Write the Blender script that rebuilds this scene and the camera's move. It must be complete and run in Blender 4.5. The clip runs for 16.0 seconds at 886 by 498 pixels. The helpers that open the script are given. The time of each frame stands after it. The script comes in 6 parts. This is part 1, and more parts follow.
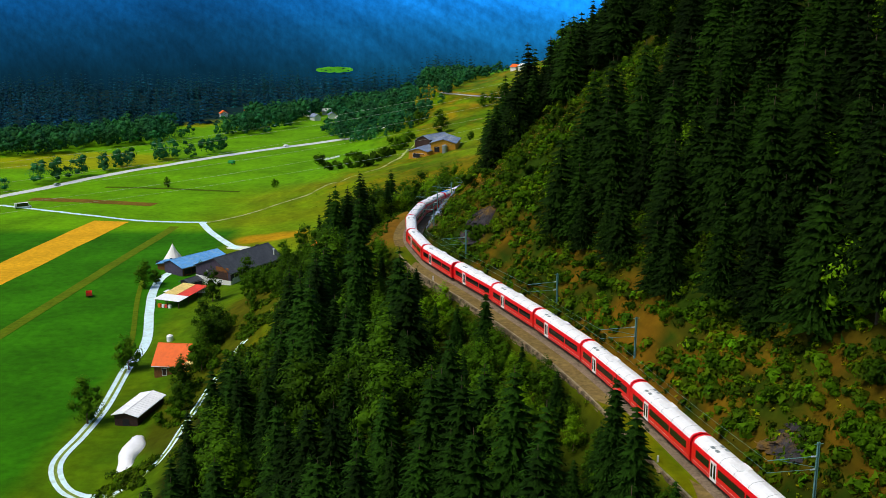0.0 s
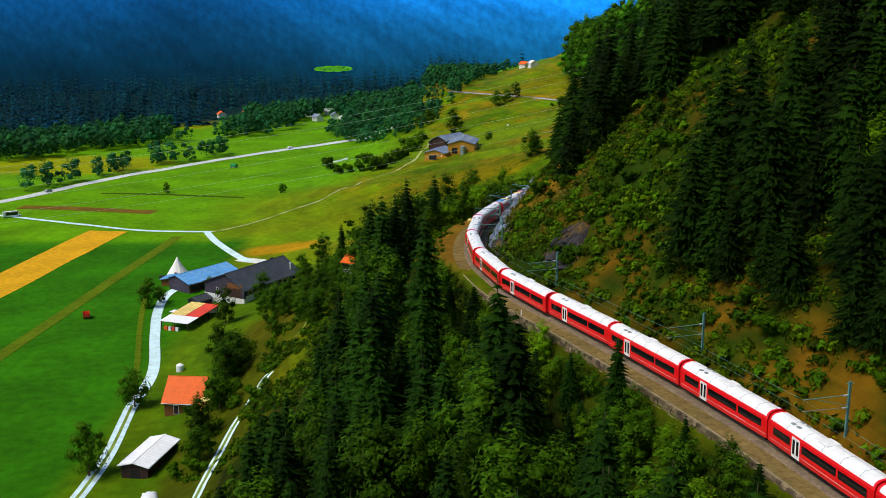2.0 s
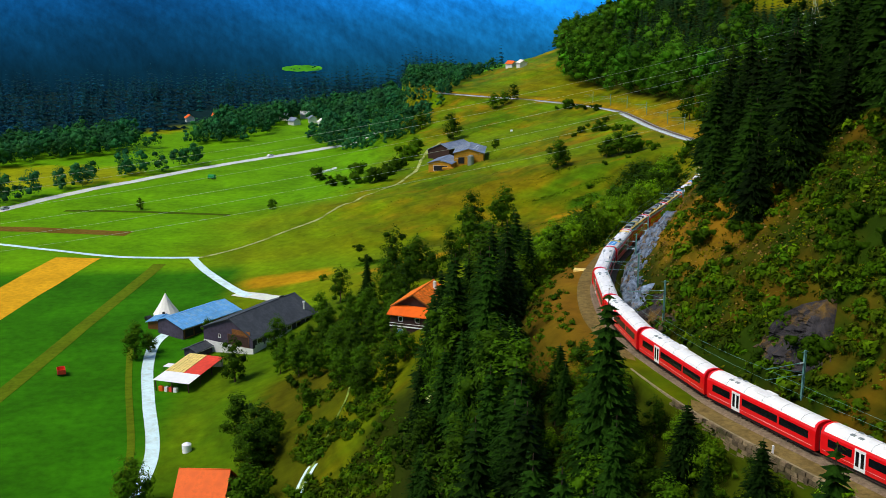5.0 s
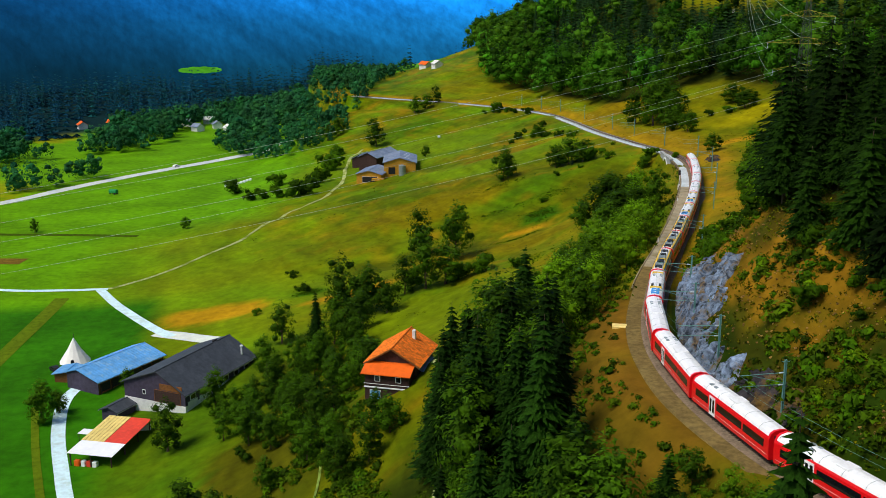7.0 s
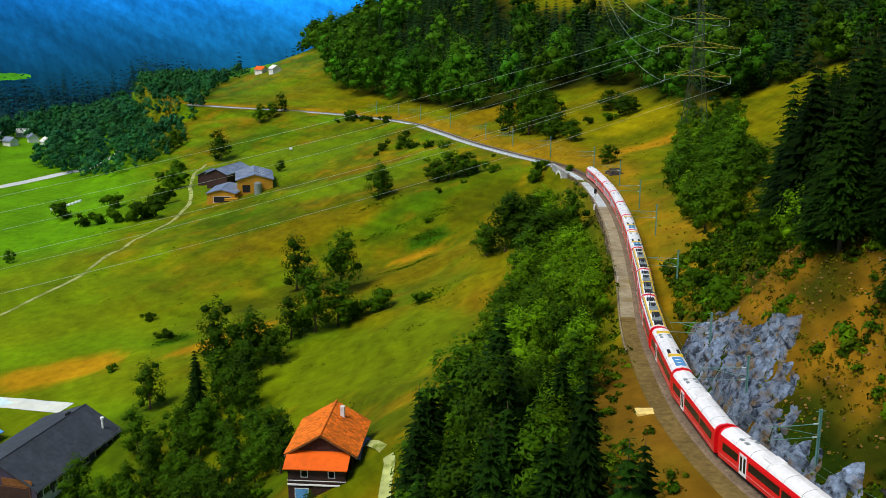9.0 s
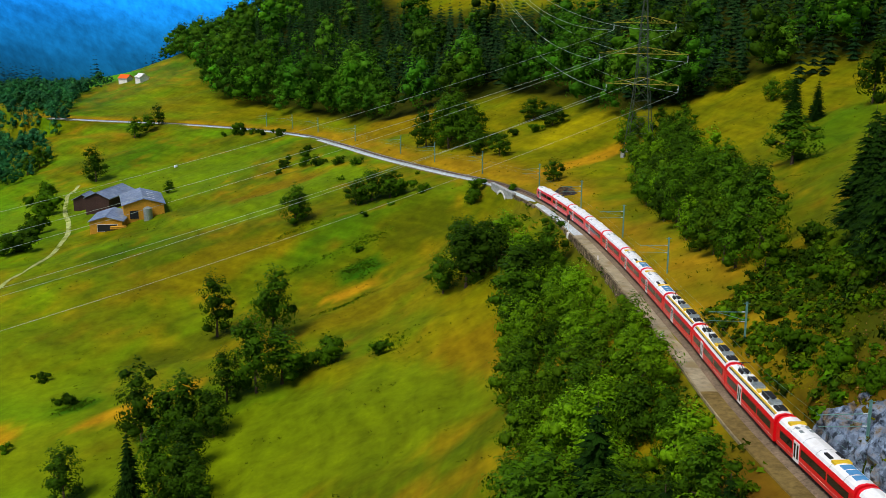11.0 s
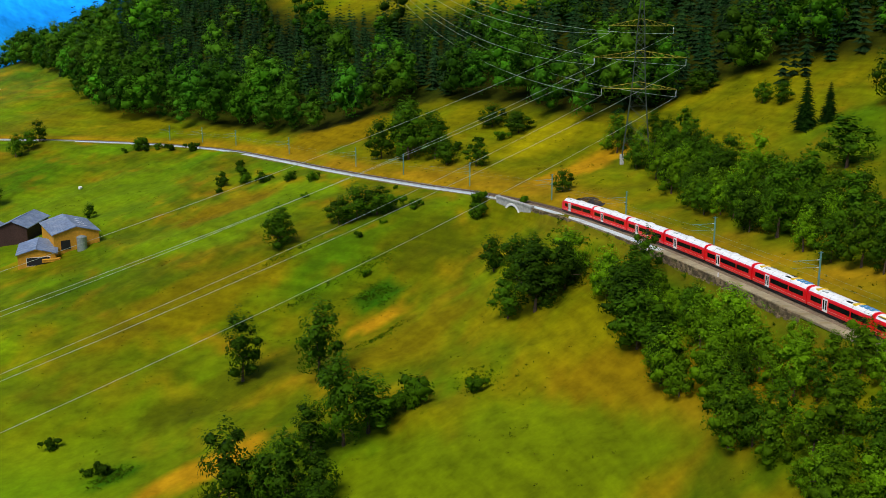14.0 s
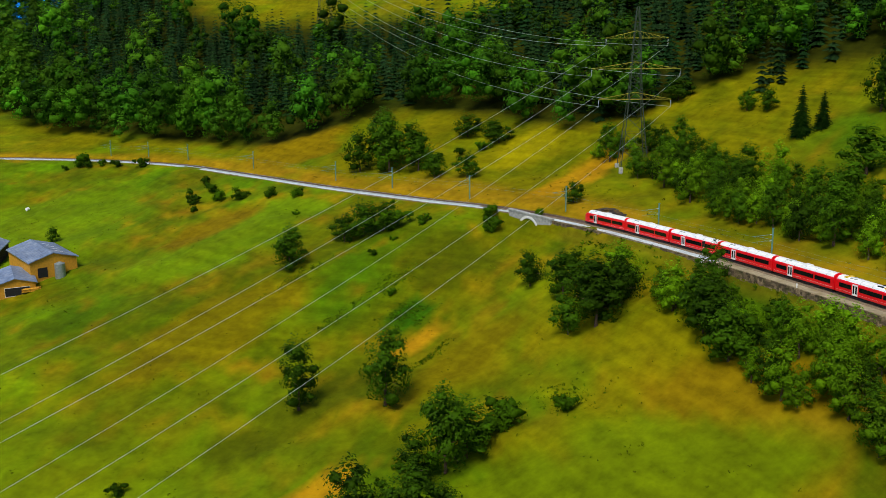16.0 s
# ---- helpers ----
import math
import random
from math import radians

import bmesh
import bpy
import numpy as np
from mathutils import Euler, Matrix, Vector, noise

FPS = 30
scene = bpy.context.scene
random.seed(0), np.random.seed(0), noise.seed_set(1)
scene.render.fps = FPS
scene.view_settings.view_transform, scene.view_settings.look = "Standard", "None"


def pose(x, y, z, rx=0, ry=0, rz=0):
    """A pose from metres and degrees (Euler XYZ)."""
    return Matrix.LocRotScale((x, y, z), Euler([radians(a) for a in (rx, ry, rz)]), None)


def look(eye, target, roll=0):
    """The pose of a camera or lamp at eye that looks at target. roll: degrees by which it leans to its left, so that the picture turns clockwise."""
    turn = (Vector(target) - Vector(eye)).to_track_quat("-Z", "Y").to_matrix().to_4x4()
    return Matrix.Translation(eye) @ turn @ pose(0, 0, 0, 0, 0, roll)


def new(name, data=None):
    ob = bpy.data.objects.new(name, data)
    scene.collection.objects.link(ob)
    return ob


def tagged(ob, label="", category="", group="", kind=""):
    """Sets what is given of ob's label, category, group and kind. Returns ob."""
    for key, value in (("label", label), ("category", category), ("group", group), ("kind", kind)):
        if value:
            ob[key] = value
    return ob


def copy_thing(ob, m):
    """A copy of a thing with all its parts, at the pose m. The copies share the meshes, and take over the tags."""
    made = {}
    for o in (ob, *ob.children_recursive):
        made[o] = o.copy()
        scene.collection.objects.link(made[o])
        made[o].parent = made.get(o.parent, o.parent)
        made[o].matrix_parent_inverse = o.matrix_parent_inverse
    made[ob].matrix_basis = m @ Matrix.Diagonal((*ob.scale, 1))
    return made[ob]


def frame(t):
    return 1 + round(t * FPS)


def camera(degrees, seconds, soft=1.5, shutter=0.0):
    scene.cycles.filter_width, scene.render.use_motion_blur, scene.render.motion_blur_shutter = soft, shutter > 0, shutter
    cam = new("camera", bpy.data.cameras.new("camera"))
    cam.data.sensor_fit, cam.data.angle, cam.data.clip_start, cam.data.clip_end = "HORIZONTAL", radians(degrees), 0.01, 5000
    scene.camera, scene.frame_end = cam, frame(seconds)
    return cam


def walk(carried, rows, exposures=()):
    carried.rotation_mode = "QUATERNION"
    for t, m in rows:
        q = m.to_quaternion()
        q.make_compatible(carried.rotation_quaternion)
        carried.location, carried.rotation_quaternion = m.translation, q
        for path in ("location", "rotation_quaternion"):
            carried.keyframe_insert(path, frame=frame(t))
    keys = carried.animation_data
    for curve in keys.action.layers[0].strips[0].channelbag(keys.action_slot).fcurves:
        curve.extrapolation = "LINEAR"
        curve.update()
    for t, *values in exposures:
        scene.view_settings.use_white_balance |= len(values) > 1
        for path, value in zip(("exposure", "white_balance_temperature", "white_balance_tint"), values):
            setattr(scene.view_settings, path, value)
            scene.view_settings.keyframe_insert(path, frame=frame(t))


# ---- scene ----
cam = camera(46.3, 16.0, soft=0.85)
METRES, EYE, TILT, LEAN, TURN = 350.0, 111.0, -13.7, 0.0, 0.0
ROWS = [
    (0.0, 0.0, 0.0, 0.0, -0.0, 0.0, 0.0),
    (0.5, -0.0102, 0.0295, 0.0033, -0.01, 0.02, 0.09),
    (1.0, -0.0211, 0.057, 0.0061, -0.03, 0.04, 0.15),
    (1.5, -0.033, 0.0842, 0.0091, -0.19, 0.05, 0.21),
    (2.0, -0.0455, 0.1132, 0.0127, -0.5, 0.02, 0.4),
    (2.5, -0.059, 0.1417, 0.0173, -0.61, -0.0, 0.51),
    (3.0, -0.0732, 0.1692, 0.023, -0.62, -0.01, 0.46),
    (3.5, -0.0858, 0.1954, 0.0286, -0.63, -0.02, 0.42),
    (6.0, -0.1429, 0.3383, 0.0589, -5.71, -0.2, 1.48),
    (6.5, -0.1527, 0.368, 0.0654, -6.99, -0.25, 1.79),
    (7.0, -0.1623, 0.3972, 0.0719, -8.79, -0.3, 2.17),
    (7.5, -0.1709, 0.4276, 0.0782, -11.54, -0.36, 2.75),
    (8.0, -0.1785, 0.4563, 0.0844, -13.85, -0.45, 3.27),
    (8.5, -0.186, 0.4861, 0.0913, -16.05, -0.57, 3.7),
    (9.0, -0.1924, 0.5168, 0.0979, -18.52, -0.7, 4.17),
    (11.5, -0.2296, 0.6619, 0.1319, -28.44, -1.36, 6.37),
    (12.0, -0.2447, 0.6857, 0.1373, -30.55, -1.53, 6.82),
    (12.5, -0.2639, 0.7087, 0.1426, -32.42, -1.72, 7.22),
    (13.0, -0.285, 0.7305, 0.1477, -34.3, -1.94, 7.66),
    (13.5, -0.3078, 0.7518, 0.1525, -35.91, -2.15, 8.01),
    (14.0, -0.3309, 0.7731, 0.1584, -37.23, -2.37, 8.33),
    (14.5, -0.3534, 0.7925, 0.1653, -39.13, -2.7, 8.76),
    (15.0, -0.3773, 0.8133, 0.1734, -41.54, -3.11, 9.28),
    (15.5, -0.4009, 0.8349, 0.1826, -43.51, -3.46, 9.68),
    (16.0, -0.4247, 0.8565, 0.1943, -45.1, -3.81, 10.06),
]
walk(cam, [(t, pose(0, 0, EYE, TILT, LEAN, TURN) @ pose(METRES * x, METRES * y, METRES * z, 90 + pitch, roll, yaw)) for t, x, y, z, yaw, pitch, roll in ROWS])

# ---- light: soft high daylight over the valley ----
SUN_HEIGHT, SUN_TURN = 56.0, 250.0
world = bpy.data.worlds.new("world")
scene.world = world
world.use_nodes = True
wn = world.node_tree
sky = wn.nodes.new("ShaderNodeTexSky")
sky.sky_type = "NISHITA"
sky.sun_disc = False
sky.sun_elevation, sky.sun_rotation = radians(SUN_HEIGHT), radians(SUN_TURN)
sky.air_density, sky.dust_density = 1.0, 0.6
wn.nodes["Background"].inputs["Strength"].default_value = 0.09
wn.links.new(sky.outputs[0], wn.nodes["Background"].inputs["Color"])
sun_data = bpy.data.lights.new("sun", "SUN")
sun_data.energy, sun_data.angle, sun_data.color = 3.55, radians(28), (1.0, 0.94, 0.85)
sun = new("sun", sun_data)
sun_from = Vector((math.sin(radians(SUN_TURN)) * math.cos(radians(SUN_HEIGHT)), math.cos(radians(SUN_TURN)) * math.cos(radians(SUN_HEIGHT)), math.sin(radians(SUN_HEIGHT))))
sun.matrix_world = look(sun_from * 900, (0, 0, 0))


# ---- materials ----
def material(name, colour, rough=0.8, metal=0.0, vary=0.25, scale=4.0, bump=0.0, bump_scale=20.0, by_object=0.0, by_island=0.0, attribute="", spec=0.3, detail=5.0, stain=None, stain_amount=0.0, stain_scale=0.6, thin=0.0, tone=False, cracks=None):
    """A surface with a base colour, grain at two scales, optional stains and relief."""
    m = bpy.data.materials.new(name)
    m.use_nodes = True
    nt = m.node_tree
    b = nt.nodes["Principled BSDF"]
    b.inputs["Roughness"].default_value, b.inputs["Metallic"].default_value = rough, metal
    b.inputs["Specular IOR Level"].default_value = spec
    pos = nt.nodes.new("ShaderNodeTexCoord").outputs["Object"] if not attribute else nt.nodes.new("ShaderNodeNewGeometry").outputs["Position"]
    if attribute:
        a = nt.nodes.new("ShaderNodeAttribute")
        a.attribute_name = attribute
        base = a.outputs["Color"]
    else:
        c = nt.nodes.new("ShaderNodeRGB")
        c.outputs[0].default_value = (*colour, 1)
        base = c.outputs[0]

    def grain(sc, depth):
        n = nt.nodes.new("ShaderNodeTexNoise")
        n.inputs["Scale"].default_value, n.inputs["Detail"].default_value = sc, depth
        n.inputs["Roughness"].default_value = 0.66 if attribute else 0.65
        nt.links.new(pos, n.inputs["Vector"])
        return n.outputs["Fac"]

    def scaled(value, amount):
        r = nt.nodes.new("ShaderNodeMapRange")
        r.inputs["From Min"].default_value, r.inputs["From Max"].default_value = 0.3, 0.7
        r.inputs["To Min"].default_value, r.inputs["To Max"].default_value = 1 - amount, 1 + amount
        r.clamp = False
        nt.links.new(value, r.inputs["Value"])
        return r.outputs[0]

    def times(col, f):
        x = nt.nodes.new("ShaderNodeVectorMath")
        x.operation = "SCALE"
        nt.links.new(col, x.inputs[0])
        nt.links.new(f, x.inputs["Scale"])
        return x.outputs[0]

    if vary:
        base = times(base, scaled(grain(scale, detail), vary))
        base = times(base, scaled(grain(scale * 0.13, 3.0), vary * 0.6))
    if attribute:
        v = nt.nodes.new("ShaderNodeVectorMath")
        v.operation = "MULTIPLY"
        v.inputs[1].default_value = (0.035, 0.035, 0.75)
        nt.links.new(pos, v.inputs[0])
        n = nt.nodes.new("ShaderNodeTexNoise")
        n.inputs["Scale"].default_value, n.inputs["Detail"].default_value = 1.0, 5.0
        nt.links.new(v.outputs[0], n.inputs["Vector"])
        base = times(base, scaled(n.outputs["Fac"], 0.20))
    if by_object:
        r = nt.nodes.new("ShaderNodeMapRange")
        r.inputs["To Min"].default_value, r.inputs["To Max"].default_value = 1 - by_object, 1 + by_object
        nt.links.new(nt.nodes.new("ShaderNodeObjectInfo").outputs["Random"], r.inputs["Value"])
        base = times(base, r.outputs[0])
    if tone:
        a = nt.nodes.new("ShaderNodeAttribute")
        a.attribute_name = "tone"
        v = nt.nodes.new("ShaderNodeVectorMath")
        v.operation = "MULTIPLY"
        nt.links.new(base, v.inputs[0])
        nt.links.new(a.outputs["Color"], v.inputs[1])
        base = v.outputs[0]
    if by_island:
        r = nt.nodes.new("ShaderNodeMapRange")
        r.inputs["To Min"].default_value, r.inputs["To Max"].default_value = 1 - by_island, 1 + by_island
        nt.links.new(nt.nodes.new("ShaderNodeNewGeometry").outputs["Random Per Island"], r.inputs["Value"])
        base = times(base, r.outputs[0])
    for stain, stain_amount, stain_scale in ([(stain, stain_amount, stain_scale)] if stain else []) + ([cracks] if cracks else []):
        mix = nt.nodes.new("ShaderNodeMix")
        mix.data_type = "RGBA"
        r = nt.nodes.new("ShaderNodeMapRange")
        r.inputs["From Min"].default_value, r.inputs["From Max"].default_value = 0.5, 0.62
        r.inputs["To Max"].default_value = stain_amount
        nt.links.new(grain(stain_scale, 6.0), r.inputs["Value"])
        nt.links.new(r.outputs[0], mix.inputs[0])
        nt.links.new(base, mix.inputs[6])
        mix.inputs[7].default_value = (*stain, 1)
        base = mix.outputs[2]
    nt.links.new(base, b.inputs["Base Color"])
    if thin:
        tl, mx = nt.nodes.new("ShaderNodeBsdfTranslucent"), nt.nodes.new("ShaderNodeMixShader")
        nt.links.new(base, tl.inputs["Color"])
        mx.inputs[0].default_value = thin
        nt.links.new(b.outputs[0], mx.inputs[1])
        nt.links.new(tl.outputs[0], mx.inputs[2])
        nt.links.new(mx.outputs[0], nt.nodes["Material Output"].inputs["Surface"])
    if bump:
        bp = nt.nodes.new("ShaderNodeBump")
        bp.inputs["Strength"].default_value, bp.inputs["Distance"].default_value = min(1.0, bump), 0.05 + bump * 0.2
        nt.links.new(grain(bump_scale, 4.0), bp.inputs["Height"])
        nt.links.new(bp.outputs[0], b.inputs["Normal"])
    return m


M = {
    "ground": material("ground", (0, 0, 0), 0.95, attribute="land", vary=0.26, scale=0.30, bump=0.4, bump_scale=1.2, spec=0.05, detail=8),
    "soil_path": material("soil_path", (0.170, 0.125, 0.042), 0.95, vary=0.35, scale=1.2, bump=0.5, bump_scale=6, spec=0.05),
    "pale_path": material("pale_path", (0.33, 0.29, 0.19), 0.95, vary=0.3, scale=1.2, bump=0.5, bump_scale=6, spec=0.05, stain=(0.20, 0.15, 0.05), stain_amount=0.6, stain_scale=0.3),
    "gravel": material("gravel", (0.50, 0.58, 0.60), 0.95, vary=0.3, scale=2.0, bump=0.5, bump_scale=9, spec=0.1),
    "ballast": material("ballast", (0.20, 0.15, 0.10), 0.95, vary=0.4, scale=3.0, bump=0.6, bump_scale=12, spec=0.1),
    "grey_ballast": material("grey_ballast", (0.34, 0.38, 0.39), 0.95, vary=0.3, scale=3.0, bump=0.5, bump_scale=12, spec=0.1),
    "rail": material("rail", (0.30, 0.20, 0.15), 0.4, 0.8, vary=0.2),
    "sleeper": material("sleeper", (0.16, 0.11, 0.08), 0.9, vary=0.3),
    "lane": material("lane", (0.60, 0.80, 0.84), 0.9, vary=0.14, scale=0.5, bump=0.2, spec=0.1, stain=(0.34, 0.42, 0.30), stain_amount=0.35, stain_scale=0.3),
    "asphalt": material("asphalt", (0.55, 0.58, 0.56), 0.85, vary=0.12, scale=0.4, spec=0.2),
    "wall_stone": material("wall_stone", (0.16, 0.118, 0.066), 0.9, vary=0.4, scale=1.4, bump=0.7, bump_scale=4, by_island=0.6, stain=(0.05, 0.055, 0.01), stain_amount=0.6, stain_scale=0.5),
    "coping": material("coping", (0.25, 0.21, 0.12), 0.9, vary=0.4, scale=1.2, bump=0.5, bump_scale=4, spec=0.1),
    "masonry": material("masonry", (0.36, 0.37, 0.36), 0.9, vary=0.3, scale=1.2, bump=0.6, bump_scale=4),
    "rock": material("rock", (0.145, 0.195, 0.275), 0.85, cracks=((0.010, 0.016, 0.026), 0.92, 0.9), vary=0.85, scale=1.0, bump=1.0, bump_scale=2.2, stain=(0.13, 0.075, 0.008), stain_amount=0.9, stain_scale=0.5, detail=9),
    "needles": material("needles", (0.0110, 0.0380, 0.0018), 0.7, vary=0.55, scale=2.2, bump=0.7, bump_scale=5, by_object=0.5, spec=0.05, thin=0.2),
    "leaves": material("leaves", (0.042, 0.105, 0.0018), 0.65, vary=0.3, scale=1.2, by_object=0.45, by_island=0.25, spec=0.05, thin=0.3),
    "pine_needles": material("pine_needles", (0.0085, 0.0270, 0.0010), 0.7, vary=0.55, scale=2.0, bump=0.7, bump_scale=5, by_object=0.6, spec=0.05, thin=0.2),
    "alder_leaves": material("alder_leaves", (0.104, 0.222, 0.0026), 0.65, vary=0.3, scale=1.2, by_object=0.5, by_island=0.25, spec=0.05, thin=0.3),
    "low_green": material("low_green", (0.044, 0.098, 0.0008), 0.7, vary=0.4, scale=0.8, by_island=0.35, spec=0.05, thin=0.25, tone=True),
    "shrub": material("shrub", (0.038, 0.094, 0.0006), 0.7, vary=0.3, scale=1.2, by_object=0.45, by_island=0.25, spec=0.05, thin=0.3),
    "wood_leaves": material("wood_leaves", (0.043, 0.136, 0.004), 0.7, vary=0.3, scale=0.8, by_island=0.25, spec=0.05, thin=0.3, tone=True),
    "wood_needles": material("wood_needles", (0.010, 0.034, 0.007), 0.7, vary=0.45, scale=1.2, by_island=0.15, spec=0.05, thin=0.15, tone=True),
    "meadow_tuft": material("meadow_tuft", (0.060, 0.090, 0.001), 0.9, vary=0.5, scale=0.08, by_island=0.4, spec=0.05, tone=True),
    "grass_tuft": material("grass_tuft", (0.085, 0.10, 0.001), 0.9, vary=0.5, scale=0.08, by_island=0.5, spec=0.05, tone=True),
    # distant foliage: the valley's blue haze is mixed into both base colours
    "hazed_leaves": material("hazed_leaves", (0.020, 0.112, 0.032), 0.8, vary=0.3, scale=0.3, by_island=0.2, spec=0.05, thin=0.2, tone=True),
    "hazed_needles": material("hazed_needles", (0.003, 0.036, 0.052), 0.8, vary=0.4, scale=0.06, by_island=0.25, spec=0.05, tone=True),
    "scree": material("scree", (0.22, 0.13, 0.035), 0.9, vary=0.4, scale=0.8, by_island=0.5, spec=0.1),
    "bark": material("bark", (0.09, 0.06, 0.04), 0.95, vary=0.4, scale=3, bump=0.5),
    "red_paint": material("red_paint", (0.80, 0.005, 0.010), 0.28, vary=0.06, scale=0.8, spec=0.5),
    "white_roof": material("white_roof", (0.86, 0.87, 0.88), 0.45, vary=0.05, scale=1.5, spec=0.4, stain=(0.55, 0.54, 0.5), stain_amount=0.25, stain_scale=0.9),
    "dark_glass": material("dark_glass", (0.006, 0.007, 0.009), 0.08, vary=0.0, spec=0.6),
    "blue_glass": material("blue_glass", (0.10, 0.32, 0.62), 0.12, vary=0.1, spec=0.6),
    "black": material("black", (0.015, 0.015, 0.017), 0.6, vary=0.2),
    "grey_metal": material("grey_metal", (0.33, 0.38, 0.38), 0.5, 0.6, vary=0.2, scale=2),
    "mast": material("mast", (0.13, 0.29, 0.26), 0.6, 0.2, vary=0.2),
    "wire": material("wire", (0.38, 0.46, 0.39), 0.6, 0.0, vary=0.1),
    "white_paint": material("white_paint", (0.82, 0.83, 0.82), 0.5, vary=0.08, scale=1.0),
    "yellow_paint": material("yellow_paint", (0.75, 0.5, 0.02), 0.5, vary=0.1),
    "slate": material("slate", (0.048, 0.056, 0.068), 0.6, vary=0.25, scale=1.0, bump=0.3, bump_scale=6, stain=(0.085, 0.098, 0.115), stain_amount=0.4, stain_scale=0.4),
    "blue_sheet": material("blue_sheet", (0.10, 0.33, 0.66), 0.5, vary=0.18, scale=0.8, stain=(0.35, 0.5, 0.6), stain_amount=0.4, stain_scale=0.5),
    "dark_wood": material("dark_wood", (0.045, 0.022, 0.018), 0.8, vary=0.35, scale=2.0, bump=0.3),
    "brown_wood": material("brown_wood", (0.19, 0.075, 0.02), 0.8, vary=0.35, scale=2.0, bump=0.3),
    "yellow_wood": material("yellow_wood", (0.55, 0.27, 0.02), 0.75, vary=0.2, scale=1.5),
    "purple_wall": material("purple_wall", (0.055, 0.045, 0.075), 0.8, vary=0.25, scale=1.0),
    "plaster": material("plaster", (0.72, 0.72, 0.70), 0.85, vary=0.12, scale=1.0),
    "terracotta": material("terracotta", (0.74, 0.165, 0.008), 0.8, vary=0.25, scale=2.0, by_object=0.25, by_island=0.3),
    "orange_roof": material("orange_roof", (0.82, 0.125, 0.003), 0.6, vary=0.14, scale=1.2, stain=(0.50, 0.07, 0.004), stain_amount=0.35, stain_scale=0.6),
    "grey_roof": material("grey_roof", (0.16, 0.21, 0.31), 0.55, vary=0.3, scale=0.8, stain=(0.34, 0.38, 0.45), stain_amount=0.5, stain_scale=0.35),
    "canvas": material("canvas", (0.88, 0.86, 0.80), 0.8, vary=0.06, scale=1.0),
    "red_sheet": material("red_sheet", (0.72, 0.06, 0.03), 0.5, vary=0.15, scale=1.0),
    "cream_sheet": material("cream_sheet", (0.82, 0.64, 0.20), 0.6, vary=0.2, scale=1.0),
    "plastic_white": material("plastic_white", (0.88, 0.90, 0.92), 0.4, vary=0.05, scale=0.8, bump=0.4, bump_scale=1.5),
    "crop": material("crop", (0.62, 0.33, 0.012), 0.95, vary=0.2, scale=0.5, bump=0.4, bump_scale=3, spec=0.05),
    "soil": material("soil", (0.150, 0.092, 0.012), 0.95, vary=0.35, scale=0.5, bump=0.5, bump_scale=2, spec=0.05),
    "olive": material("olive", (0.092, 0.142, 0.003), 0.95, vary=0.25, scale=0.6, spec=0.05),
    "verge": material("verge", (0.16, 0.23, 0.04), 0.95, vary=0.4, scale=0.6, spec=0.05),
    "far_meadow": material("far_meadow", (0.06, 0.28, 0.015), 0.95, vary=0.3, scale=0.05, spec=0.0),
    "faint_track": material("faint_track", (0.33, 0.37, 0.13), 0.95, vary=0.4, scale=0.4, spec=0.05, stain=(0.12, 0.17, 0.01), stain_amount=0.8, stain_scale=0.25),
    "dark_grass": material("dark_grass", (0.05, 0.09, 0.001), 0.95, vary=0.3, scale=0.6, spec=0.05),
    "pale_yard": material("pale_yard", (0.66, 0.70, 0.62), 0.9, vary=0.1, scale=0.5, spec=0.1),
    "dark_rock": material("dark_rock", (0.028, 0.025, 0.028), 0.9, vary=0.6, scale=0.8, bump=1.0, bump_scale=1.5, stain=(0.16, 0.09, 0.01), stain_amount=0.8, stain_scale=0.25, detail=9),
    "green_net": material("green_net", (0.01, 0.25, 0.06), 0.7),
    "steel_lattice": material("steel_lattice", (0.045, 0.065, 0.045), 0.7, 0.0, vary=0.2),
    "arm_paint": material("arm_paint", (0.30, 0.27, 0.02), 0.7, 0.0, vary=0.2),
    "insulator": material("insulator", (0.45, 0.52, 0.55), 0.25, vary=0.05),
}


